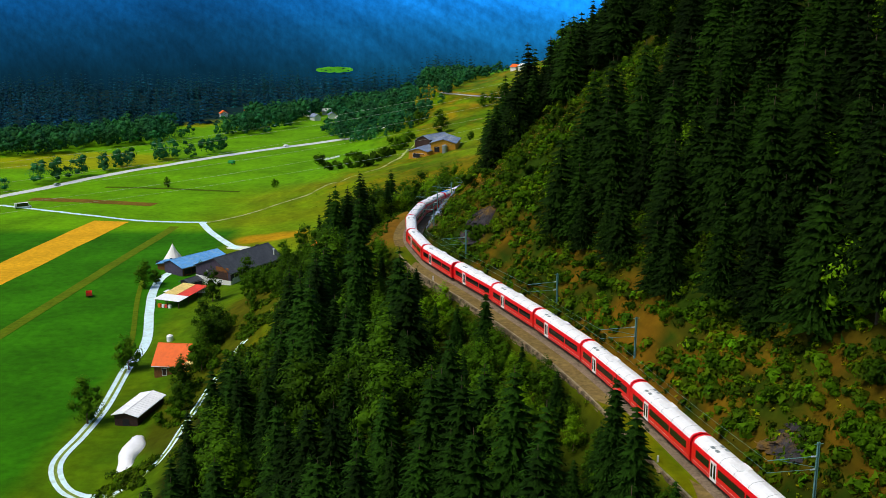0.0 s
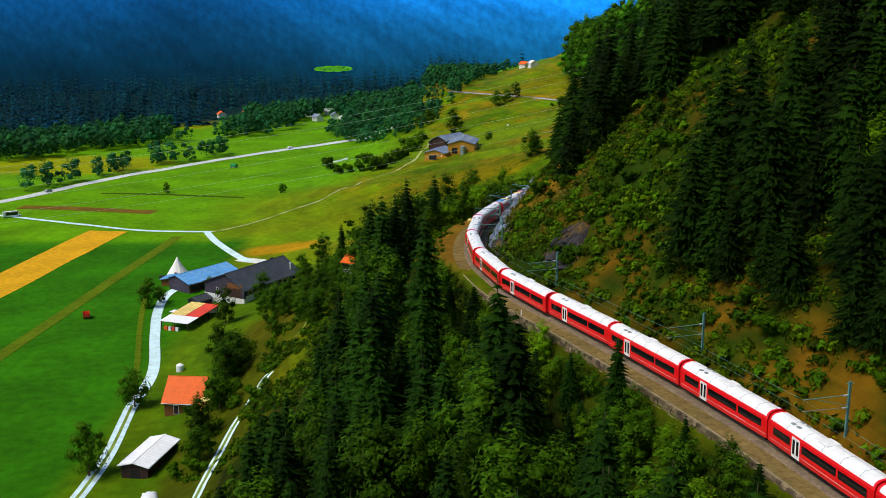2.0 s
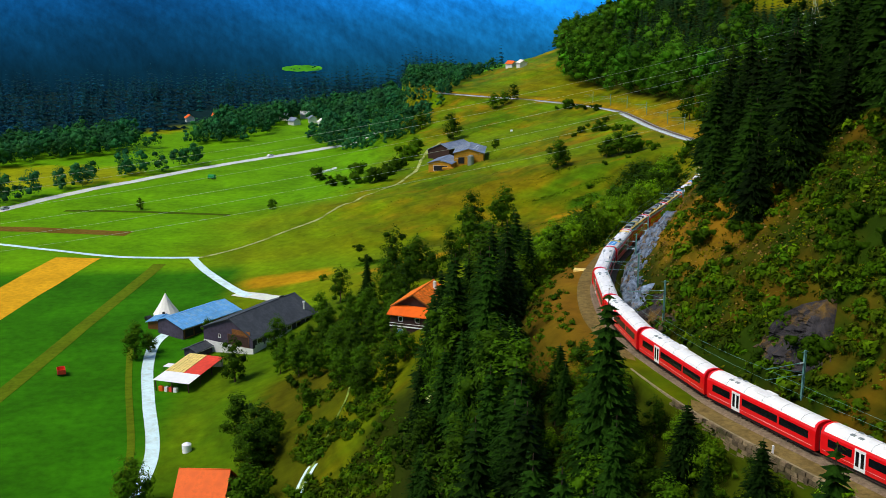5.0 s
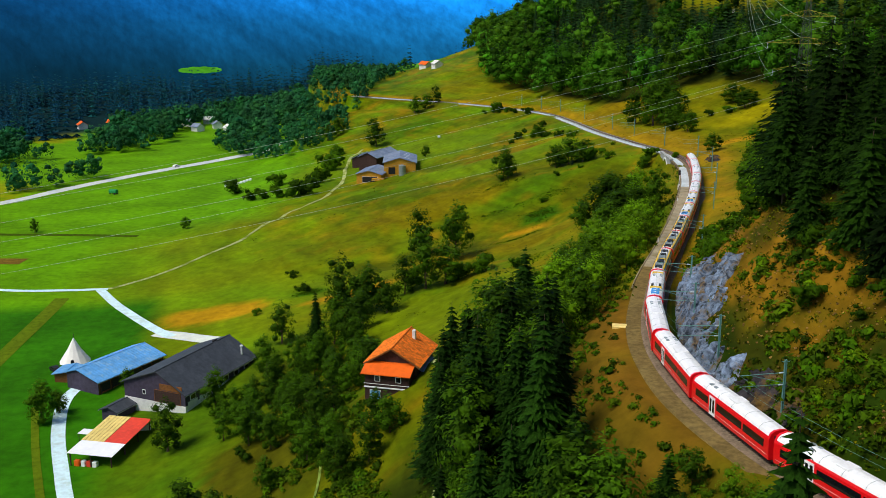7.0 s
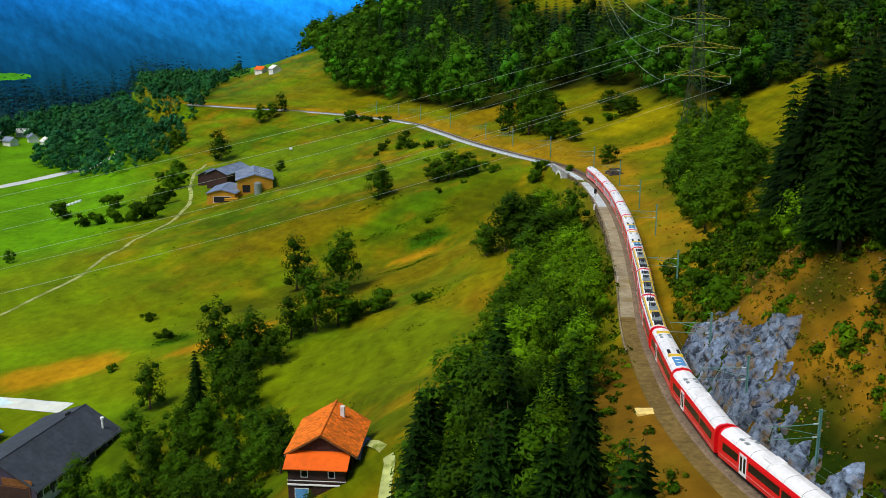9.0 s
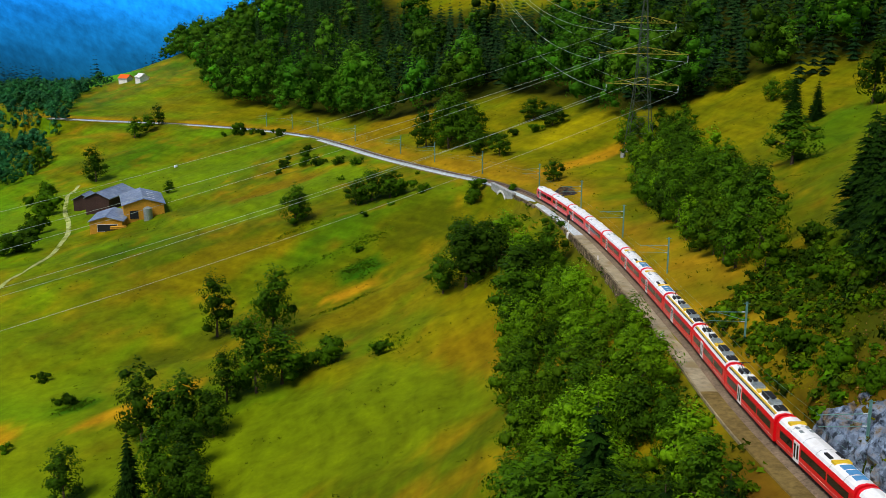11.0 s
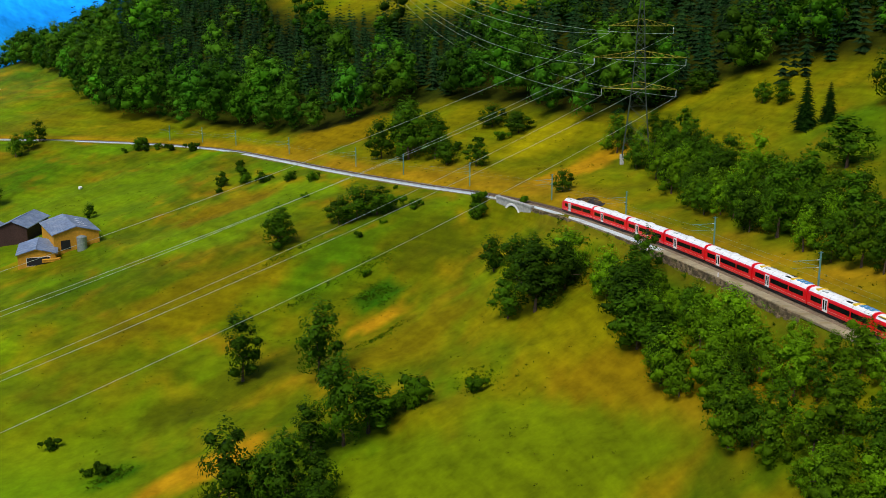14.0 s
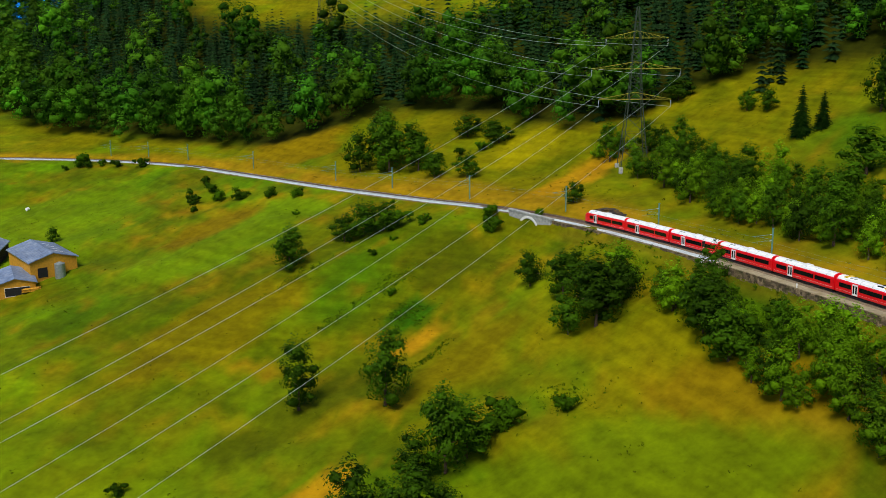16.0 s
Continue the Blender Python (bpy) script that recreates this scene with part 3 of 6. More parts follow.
def line_point(y, off=0.0, lift=0.0):
    """A point beside the line: off metres to its right, lift above rail level."""
    y = float(y)
    dx = float(line_x(y + 0.5) - line_x(y - 0.5))
    s = Vector((1, -dx, 0)).normalized()
    return Vector((float(line_x(y)), y, float(line_z(y)))) + s * off + Vector((0, 0, lift))


LINE_YS = np.arange(20, 900, 2.0)


def along(profile, ys):
    """A profile of (offset, height) drawn out along the line."""
    return Shape().sheet([[line_point(y, o, h) for o, h in profile] for y in ys])


tagged(part("track_bed", along([(-2.6, -0.55), (-1.7, -0.2), (1.7, -0.2), (2.8, -0.6)], LINE_YS[LINE_YS <= 520]), "ballast"), "brown ballast bed of a single railway track", "track bed", kind="structure")
tagged(part("track_bed", along([(-2.6, -0.55), (-1.7, -0.2), (1.7, -0.2), (2.8, -0.6)], LINE_YS[LINE_YS >= 520]), "grey_ballast"), "pale grey ballast bed of a single railway track", "track bed", kind="structure")
SIDE = [(-4.4, -0.75), (-4.25, -0.33), (-2.6, -0.30), (-2.0, -0.32)]
tagged(part("service_path", along(SIDE, LINE_YS[LINE_YS <= 322]), "soil_path"), "brown earth path along the railway", "path", kind="structure")
tagged(part("service_path", along(SIDE, LINE_YS[(LINE_YS >= 322) & (LINE_YS <= 420)]), "pale_path"), "pale trodden earth path along the railway", "path", kind="structure")
tagged(part("service_path", along(SIDE, LINE_YS[LINE_YS >= 420]), "gravel"), "blue-grey gravel path along the railway", "path", kind="structure")
EDGE = [(-4.60, -0.62), (-4.58, -0.27), (-4.36, -0.26), (-4.34, -0.6)]
for ys in (LINE_YS[LINE_YS <= 228], LINE_YS[LINE_YS >= 306]):
    tagged(part("path_edge", along(EDGE, ys), "coping"), "pale stone coping along the gravel path", "kerb", kind="structure")
for side in (-0.5, 0.5):
    tagged(part("rail", along([(side - 0.07, -0.2), (side - 0.035, 0.0), (side + 0.035, 0.0), (side + 0.07, -0.2)], LINE_YS), "rail"), "rusty brown steel rail on sleepers", "rail", kind="structure")
ties = Shape()
for y in np.arange(200, 760, 0.7):
    a, b = line_point(y), line_point(y + 0.3)
    turn = math.atan2(b.x - a.x, b.y - a.y)
    ties.box(-0.95, 0.95, -0.12, 0.12, -0.24, -0.10, Matrix.Translation(a) @ Matrix.Rotation(-turn, 4, "Z"))
tagged(part("sleepers", ties, "sleeper"), "dark wooden railway sleepers", "sleeper", kind="stuff")

tagged(part("main_road", ribbon([(-330, 470), (-253, 581), (-215, 655), (-186, 697), (-150, 745), (-66, 840), (-45, 870)], 7.5, 0.12), "asphalt"), "pale valley road across the fields", "road", kind="structure")
tagged(part("field_lane", ribbon([(-260, 545), (-244, 556), (-185, 530), (-150, 514), (-119, 512)], 2.6, 0.10), "lane"), "pale gravel lane between the fields", "lane", kind="structure")
tagged(part("field_track", ribbon([(-119, 512), (-95, 532), (-72, 557), (-55, 586), (-38, 611), (-29, 634), (-25, 656), (-22, 690), (-16, 722), (-9, 740)], 1.9, 0.10), "faint_track"), "faint grassy track across the meadow", "lane", kind="structure")
tagged(part("farm_lane", ribbon([(-121.6, 511), (-113.6, 491.6), (-105, 474), (-97, 458), (-91, 448)], 3.3, 0.11), "lane"), "pale gravel lane to the barns", "lane", kind="structure")
tagged(part("farm_drive", ribbon([(-108, 425), (-114, 408), (-112, 385), (-106, 358), (-98, 325), (-97, 300), (-94, 270), (-94, 250), (-94, 232), (-86, 218), (-75, 214)], 3.3, 0.11), "lane"), "pale two-track gravel drive", "lane", kind="structure")
tagged(part("farm_track", ribbon([(-75, 214), (-66, 228), (-65, 250), (-63, 272), (-58, 290)], 2.2, 0.11), "lane"), "narrow two-track gravel way beside the wood", "lane", kind="structure")

for name, pts, width, mat, label in (("crop_strip", [(-168, 514), (-175, 470), (-181, 420), (-190, 360), (-198, 320)], 19, "crop", "strip of ripe yellow grain"),
                                     ("mown_strip", [(-133, 502), (-137, 460), (-143, 400), (-149, 335), (-154, 290)], 5, "olive", "olive mown strip between the fields"),
                                     ("worn_strip", [(-121, 402), (-114, 370), (-104, 330), (-101, 312)], 1.8, "olive", "worn olive strip along the meadow"),
                                     ("ploughed_strip", [(-232, 573), (-200, 568), (-158, 558)], 9, "soil", "narrow strip of brown soil"),
                                     ("ditch_strip", [(-202, 611), (-160, 606), (-119, 596)], 4, "dark_grass", "dark green ditch through the field"),
                                     ("yard", [(-96, 454), (-87, 446), (-77, 437)], 5.5, "pale_yard", "pale concrete farmyard behind the barn"),
                                     ("grass_strip", [(-97, 300), (-94, 270), (-94, 250), (-94, 232), (-86, 218), (-74, 214), (-66, 228), (-65, 250), (-63, 272), (-58, 290)], 0.8, "verge", "grass growing between the tracks of the drive"),
                                     ("grass_strip", [(-58, 290), (-53, 308), (-50, 330)], 0.5, "verge", "grass on the faded end of the drive"),
                                     ("chalet_path", [(-29, 338), (-27, 326), (-31, 314), (-30, 300), (-36, 280)], 1.8, "faint_track", "faint gravel path beside the chalet")):
    tagged(part(name, ribbon(pts, width, 0.135 if name == "grass_strip" else 0.09), mat), label, "field" if "strip" in name else "path", kind="structure")


# ---- trees ----
def mesh_from_arrays(name, verts, faces, mats, index=None, round_faces=0):
    """A mesh of triangles or quads from arrays; the first round_faces of them are shaded smooth."""
    me = bpy.data.meshes.new(name)
    k = faces.shape[1]
    me.vertices.add(len(verts))
    me.vertices.foreach_set("co", np.asarray(verts, np.float32).ravel())
    me.loops.add(faces.size)
    me.loops.foreach_set("vertex_index", np.asarray(faces, np.int32).ravel())
    me.polygons.add(len(faces))
    me.polygons.foreach_set("loop_start", np.arange(0, faces.size, k, dtype=np.int32))
    for m in mats:
        me.materials.append(m)
    if index is not None:
        me.polygons.foreach_set("material_index", index.astype(np.int32))
    if round_faces:
        me.polygons.foreach_set("use_smooth", np.arange(len(faces)) < round_faces)
    me.update(calc_edges=True)
    return me


def leaf_cloud(rng, centres, radii, count, size, flat=1.0, heart=None, slim=0.78):
    """Small pointed leaf sprays scattered through and about clump centres."""
    pick = rng.choice(len(centres), count, p=radii**2 / np.sum(radii**2))
    d = rng.normal(size=(count, 3))
    d /= np.linalg.norm(d, axis=1)[:, None]
    r = radii[pick] * (0.45 + 0.75 * rng.beta(2.6, 2.0, count))
    c = centres[pick] + d * r[:, None] * np.array((1, 1, flat))
    n = d * 0.8 + rng.normal(size=(count, 3)) * 0.42 + np.array((0, 0, 0.3))
    if heart is not None:
        o = c - np.array(heart)
        n = n * 0.5 + o / (np.linalg.norm(o, axis=1)[:, None] + 0.01) * 0.9
    n /= np.linalg.norm(n, axis=1)[:, None]
    u = np.cross(n, rng.normal(size=(count, 3)))
    u /= np.linalg.norm(u, axis=1)[:, None]
    w = np.cross(n, u)
    s = size * rng.uniform(0.6, 1.4, count)[:, None]
    v = np.stack([c - u * s * 0.8 - w * s * 0.7 * slim, c + u * s * 1.1, c - u * s * 0.6 + w * s * 0.85 * slim], 1).reshape(-1, 3)
    return v, np.arange(count * 3).reshape(-1, 3)


def halves(quads):
    """Four-sided faces cut in two."""
    return np.concatenate([quads[:, (0, 1, 2)], quads[:, (0, 2, 3)]])


def lump(k):
    """Directions and four-sided faces of a rounded body, k faces along each edge."""
    keys, quads = {}, []
    for axis in range(3):
        for side in (-1, 1):
            for a in range(k):
                for b in range(k):
                    q = []
                    for da, db in ((0, 0), (1, 0), (1, 1), (0, 1)):
                        p = [0, 0, 0]
                        p[axis], p[(axis + 1) % 3], p[(axis + 2) % 3] = side * k, 2 * (a + da) - k, 2 * (b + db) - k
                        q.append(keys.setdefault(tuple(p), len(keys)))
                    quads.append(q if side > 0 else q[::-1])
    unit = np.array(list(keys), float) / k
    unit = np.tan(unit * 0.72)
    return unit / np.linalg.norm(unit, axis=1)[:, None], np.array(quads)


LUMPS = {k: lump(k) for k in (2, 3)}


def blobs(rng, centres, radii, k=2, rough=0.30, squash=0.82):
    """Lumpy bodies of foliage or stone, with dents and bulges."""
    unit, quads = LUMPS[k]
    vs = []
    for c, r in zip(centres, radii):
        o = Vector(rng.uniform(-40, 40, 3))
        d = np.array([1.0 + rough * (1.5 * noise.noise(Vector(u) * 1.7 + o) + 0.9 * noise.noise(Vector(u) * 4.1 + o)) for u in unit])
        vs.append(np.array(c) + unit * (r * d * rng.uniform(0.93, 1.07, len(d)))[:, None] * np.array((1, 1, squash)))
    return np.concatenate(vs), halves(np.concatenate([quads + len(unit) * i for i in range(len(vs))]))


def leafy(rng, centres, radii, bodies, count, size, heart, k=2, inset=0.58):
    """Clump bodies under a loose coat of small leaves. Also the number of faces of the bodies."""
    centres, radii = np.array(centres), np.array(radii)
    big = np.argsort(-radii)[:bodies]
    v, f = blobs(rng, centres[big], radii[big] * inset, k, 0.5)
    v2, f2 = leaf_cloud(rng, centres, radii, count, size, 0.86, heart)
    return np.concatenate([v, v2]), np.concatenate([f, f2 + len(v)]), len(f)


def forked_trunk(h, top, tips, thick):
    """A tapered trunk whose limbs grow out of its top ring, all one skin."""
    n = max(5, len(tips))
    t = Shape()
    ring = [(math.cos(2 * math.pi * i / n), math.sin(2 * math.pi * i / n)) for i in range(n)]
    v = [(thick * 1.5 * c, thick * 1.5 * s, -0.6) for c, s in ring] + [(thick * c, thick * s, h * 0.08) for c, s in ring] + [(top.x + thick * 0.7 * c, top.y + thick * 0.7 * s, top.z) for c, s in ring] + [tuple(top + Vector((0, 0, thick)))]
    f = [(a * n + i, a * n + (i + 1) % n, (a + 1) * n + (i + 1) % n, (a + 1) * n + i) for a in range(2) for i in range(n)]
    for i in range(n):
        if i < len(tips):
            m = len(v)
            v.append(tuple(tips[i]))
            f += [(2 * n + i, 2 * n + (i + 1) % n, m), (2 * n + (i + 1) % n, 3 * n, m), (3 * n, 2 * n + i, m)]
        else:
            f.append((2 * n + i, 2 * n + (i + 1) % n, 3 * n))
    return t.add(v, f)


def broadleaf_meshes(seed, h, spread_r, count, size, leaves="leaves"):
    """A tapered trunk with limbs, and a crown of leafy clumps with gaps between them."""
    rng = np.random.default_rng(seed)
    lean = rng.uniform(-0.03, 0.03, 2) * h
    fork = Vector((lean[0], lean[1], h * 0.30))
    centres, radii, tips = [], [], []
    tiers = 20
    for k in range(tiers):
        a = k * 2.4 + rng.uniform(-0.4, 0.4)
        up = 0.12 + 0.74 * (k / (tiers - 1))
        out = spread_r * (1 - abs(up - 0.42) * 1.25) * rng.uniform(0.62, 0.95)
        tip = Vector((math.cos(a) * out, math.sin(a) * out, h * up))
        if k % 2 and len(tips) < 7:
            tips.append(tip * 0.92)
        centres.append(tip)
        radii.append(spread_r * rng.uniform(0.26, 0.44) * (1.12 - 0.35 * up))
    for q, rr in ((0.34, 0.46), (0.52, 0.50), (0.70, 0.42), (0.85, 0.32), (0.95, 0.20)):
        centres.append(Vector((lean[0] + rng.normal() * 0.3, lean[1] + rng.normal() * 0.3, h * q)))
        radii.append(spread_r * rr)
    v, f, n = leafy(rng, centres, radii, 11, count, size, (0, 0, h * 0.40))
    return forked_trunk(h, fork, tips, h * 0.017).mesh("trunk", M["bark"]), mesh_from_arrays("crown", v, f, [M[leaves]])


def boughs(rng, h, r, tiers, arms, low, power, rows=2):
    """Tiers of drooping boughs round a straight stem, ridged along every bough, shorter towards the top."""
    vs, fs, base = [], [], 0
    for k in range(tiers):
        u = low + (0.97 - low) * (k + rng.uniform(-0.25, 0.25)) / tiers
        ln = r * (1 - u) ** power * rng.uniform(0.82, 1.10) + 0.18
        n = max(4, int(arms * (0.5 + 0.5 * (1 - u)))) * 2
        a = rng.uniform(0, 6.3) + np.arange(n) * 6.283 / n + rng.uniform(-0.14, 0.14, n)
        tip = np.arange(n) % 2 == 0
        out = ln * np.where(tip, rng.uniform(0.68, 1.14, n), rng.uniform(0.28, 0.52, n))
        z0 = h * u
        steps = [(0.10, 0.10 * ln, 0.0)] + ([(0.58, 0.0, 0.16)] if rows == 2 else []) + [(1.0, 0.0, 0.40)]
        for q, rise, drop in steps:
            z = z0 + rise - drop * out - np.where(tip, 0.0, (0.16 if q > 0.2 else 0.05) * ln)
            vs.append(np.stack([np.cos(a) * out * q, np.sin(a) * out * q, z], 1))
        i = np.arange(n)
        j = (i + 1) % n
        for t in range(len(steps) - 1):
            fs.append(np.stack([base + t * n + i, base + t * n + j, base + (t + 1) * n + j, base + (t + 1) * n + i], 1)[:, ::-1])
        base += n * len(steps)
    return np.concatenate(vs), halves(np.concatenate(fs))


def spruce_meshes(seed, h, r, count=950, size=0.40, whorls=24, arms=10, low=0.07, needles="needles", power=0.74):
    """A straight trunk, tiers of drooping boughs, and loose needle sprays between them."""
    rng = np.random.default_rng(seed)
    trunk = Shape().tube((0, 0, -0.6), (0, 0, h * 0.97), h * 0.014, 0.03, 6)
    v, f = boughs(rng, h, r, whorls, arms, low, power)
    m = count
    u = 1 - np.sqrt(rng.uniform(0, 1, m)) * (1 - low)
    a = rng.uniform(0, 6.283, m)
    d = (r * (1 - u) ** power + 0.1) * rng.uniform(0.45, 1.08, m)
    c = np.stack([d * np.cos(a), d * np.sin(a), h * u - 0.34 * d], 1)
    n = np.stack([0.6 * np.cos(a), 0.6 * np.sin(a), np.full(m, 0.9)], 1) + rng.normal(size=(m, 3)) * 0.25
    n /= np.linalg.norm(n, axis=1)[:, None]
    e = np.cross(n, np.stack([-np.sin(a), np.cos(a), np.zeros(m)], 1))
    e /= np.linalg.norm(e, axis=1)[:, None]
    w = np.cross(n, e)
    s = (size * rng.uniform(0.6, 1.3, m) * (0.5 + 0.7 * (1 - u)))[:, None]
    v2 = np.stack([c - e * s - w * s * 0.42 - n * s * 0.1, c + e * s * 1.3, c - e * s * 0.8 + w * s * 0.42 - n * s * 0.1], 1).reshape(-1, 3)
    f2 = np.arange(m * 3).reshape(-1, 3)
    return trunk.mesh("trunk", M["bark"]), mesh_from_arrays("crown", np.concatenate([v, v2]), np.concatenate([f, f2 + len(v)]), [M[needles]])


def bush_mesh(seed, h, count, size):
    rng = np.random.default_rng(seed)
    c, r = [], []
    for _ in range(10):
        a, d = rng.uniform(0, 6.28), h * rng.uniform(0.0, 0.62)
        c.append((math.cos(a) * d, math.sin(a) * d, h * rng.uniform(0.12, 0.62)))
        r.append(h * rng.uniform(0.20, 0.36))
    v, f, n = leafy(rng, c, r, 10, count, size, (0, 0, h * 0.2))
    return mesh_from_arrays("foliage", v, f, [M["shrub"]])


SPRUCE = [spruce_meshes(11, 22, 5.0), spruce_meshes(12, 19, 4.5, 900, 0.38, 21), spruce_meshes(13, 25, 5.6, 1000, 0.42, 26)]
PINE = [spruce_meshes(14, 21, 5.4, 900, 0.44, 18, 9, 0.14, "pine_needles", 0.72), spruce_meshes(15, 18, 4.9, 850, 0.42, 16, 9, 0.12, "pine_needles", 0.62), spruce_meshes(16, 24, 5.6, 950, 0.46, 20, 9, 0.18, "pine_needles", 0.75)]
BROAD = [broadleaf_meshes(21, 15, 5.0, 1700, 0.34), broadleaf_meshes(22, 17, 4.6, 1700, 0.34), broadleaf_meshes(23, 12, 4.6, 1500, 0.32)]
ALDER = [broadleaf_meshes(24, 13, 5.2, 1500, 0.31, "alder_leaves"), broadleaf_meshes(25, 15, 4.8, 1500, 0.31, "alder_leaves"), broadleaf_meshes(26, 11, 4.8, 1400, 0.29, "alder_leaves")]
BUSH = [bush_mesh(31, 3.2, 420, 0.19), bush_mesh(32, 2.6, 380, 0.18), bush_mesh(33, 4.2, 460, 0.21)]
TREE_MESH = {"spruce": SPRUCE, "pine": PINE, "broadleaf_tree": BROAD, "alder": ALDER}
TREE_TEXT = {"spruce": ("tall dark green spruce on the slope below the railway", "spruce"), "pine": ("dark feathery pine on the steep hillside", "pine"), "broadleaf_tree": ("leafy green broadleaf tree in full summer leaf", "tree"),
             "alder": ("leafy light green alder on the railway slope", "tree"), "bush": ("rounded dark green bush", "bush")}
rng = np.random.default_rng(7)


def plant(kind, x, y, size=1.0, which=None, group="", label="", wide=1.0):
    """One tree or bush of its own, standing on the ground."""
    m = at(x, y, rng.uniform(0, 360))
    s = size * rng.uniform(0.92, 1.08)
    text, cat = TREE_TEXT[kind]
    e = thing(kind, m @ Matrix.Diagonal((s * wide, s * wide, s, 1)), label or text, cat, group)
    if kind == "bush":
        new("foliage", BUSH[rng.integers(3) if which is None else which]).parent = e
        return e
    t, c = TREE_MESH[kind][rng.integers(3) if which is None else which]
    new("trunk", t).parent = e
    new("crown", c).parent = e
    return e


def scatter(n, x0, x1, y0, y1, keep, gap=4.0, tries=40):
    """Places in a stretch of the plan that keep() allows, not too near each other."""
    got = []
    for _ in range(n * tries):
        if len(got) >= n:
            break
        x, y = rng.uniform(x0, x1), rng.uniform(y0, y1)
        if keep(x, y) and all((x - a) ** 2 + (y - b) ** 2 > gap * gap for a, b in got):
            got.append((x, y))
    return got


def off_line(x, y):
    return x - float(line_x(y))


# the wood below the line
def below(x, y):
    o = off_line(x, y)
    return o < np.interp(y, [214, 232, 250, 296, 312], [-8, -10.5, -14.5, -13, -9]) and x > np.interp(y, [60, 150, 200, 255, 290, 312], [-60, -56, -47, -40, -34, -29])


for x, y, h, w in ((-17.4, 211, 26, 2), (-22.6, 290, 22, 0), (-29.7, 302, 20, 0), (-15.8, 289.5, 14, 1), (-25.5, 283, 19, 1), (-32, 297, 21, 2), (-34, 289, 19, 1), (20, 100, 17, 1), (19.2, 108, 16, 0), (-22, 271, 20, 0), (-24, 256, 22, 0)):
    plant("spruce", x, y, h / (22, 19, 25)[w], w, group="wood below the railway")
for x, y in scatter(270, -60, 30, 70, 312, below, 3.9):
    o = off_line(x, y)
    if rng.random() < np.interp(y, [230, 272, 292], [0.78, 0.72, 0.35]) and not (y > 284 and o > -20):
        plant("spruce", x, y, rng.uniform(0.68, 1.08) if o < -18 else rng.uniform(0.30, 0.50), group="wood below the railway", wide=rng.uniform(0.95, 1.45))
    else:
        plant("broadleaf_tree", x, y, rng.uniform(0.8, 1.25) if o < -18 else rng.uniform(0.36, 0.55), group="wood below the railway")
for x, y in scatter(125, -22, 45, 75, 236, lambda x, y: -19 < off_line(x, y) < -7.2, 3.0):
    plant("broadleaf_tree" if rng.random() < 0.6 else "alder", x, y, rng.uniform(0.26, 0.50), group="wood below the railway")


# the wood above the line
def above(x, y):
    o = off_line(x, y)
    return o > np.interp(y, [40, 110, 130, 190, 200, 209, 233, 246, 263, 300, 315, 345, 380], [18, 17, 13.5, 13.5, 26, 50, 50, 19, 18, 17.5, 20, 33, 40]) and o < np.interp(y, [40, 250, 330, 390], [115, 110, 75, 50])


def front_rows(x, y):
    return above(x, y) and y < 348 and off_line(x, y) < np.interp(y, [80, 190, 230, 385], [50, 62, 70, 52])


for x, y in scatter(285, 0, 120, 70, 385, front_rows, 3.7):
    plant("pine", x, y, rng.uniform(0.60, 1.02), group="wood above the railway", wide=rng.uniform(0.9, 1.35))
for x, y in scatter(45, 0, 110, 60, 385, front_rows, 5.0):
    plant("alder", x, y, rng.uniform(0.5, 0.8), group="wood above the railway")
for x, y in scatter(250, -6, 90, 85, 352, lambda x, y: 9 < off_line(x, y) < 44 and not (254 < y < 300 and off_line(x, y) < 15), 2.2):
    plant("bush", x, y, rng.uniform(0.4, 1.1), group="scrub above the railway")


# the leafy belt below the line where it runs round the bowl
def belt(x, y):
    o = off_line(x, y)
    return o < np.interp(y, [286, 300, 320, 360, 372, 432, 440], [-14, -13, -9, -9, -11.5, -11.5, -9]) and o > np.interp(y, [286, 310, 330, 360, 395, 425], [-36, -34, -33, -30, -25, -18])


for x, y in scatter(100, -25, 60, 288, 425, belt, 3.8):
    plant("alder" if rng.random() < 0.75 else "broadleaf_tree", x, y, rng.uniform(0.36, 0.88), group="belt of trees below the railway")
# trees in the bowl of meadows: kind, place, width and height
def stand(kind, x, y, wide, high, which=None, group="trees in the meadows", label=""):
    k = int(rng.integers(3)) if which is None else which
    h, r = {"broadleaf_tree": ((15, 5.0), (17, 4.6), (12, 4.6)), "alder": ((13, 5.2), (15, 4.8), (11, 4.8)), "spruce": ((22, 5.0), (19, 4.5), (25, 5.6))}[kind][k]
    s = high / h
    return plant(kind, x, y, s, k, group, label, wide / (2.15 * r * s))


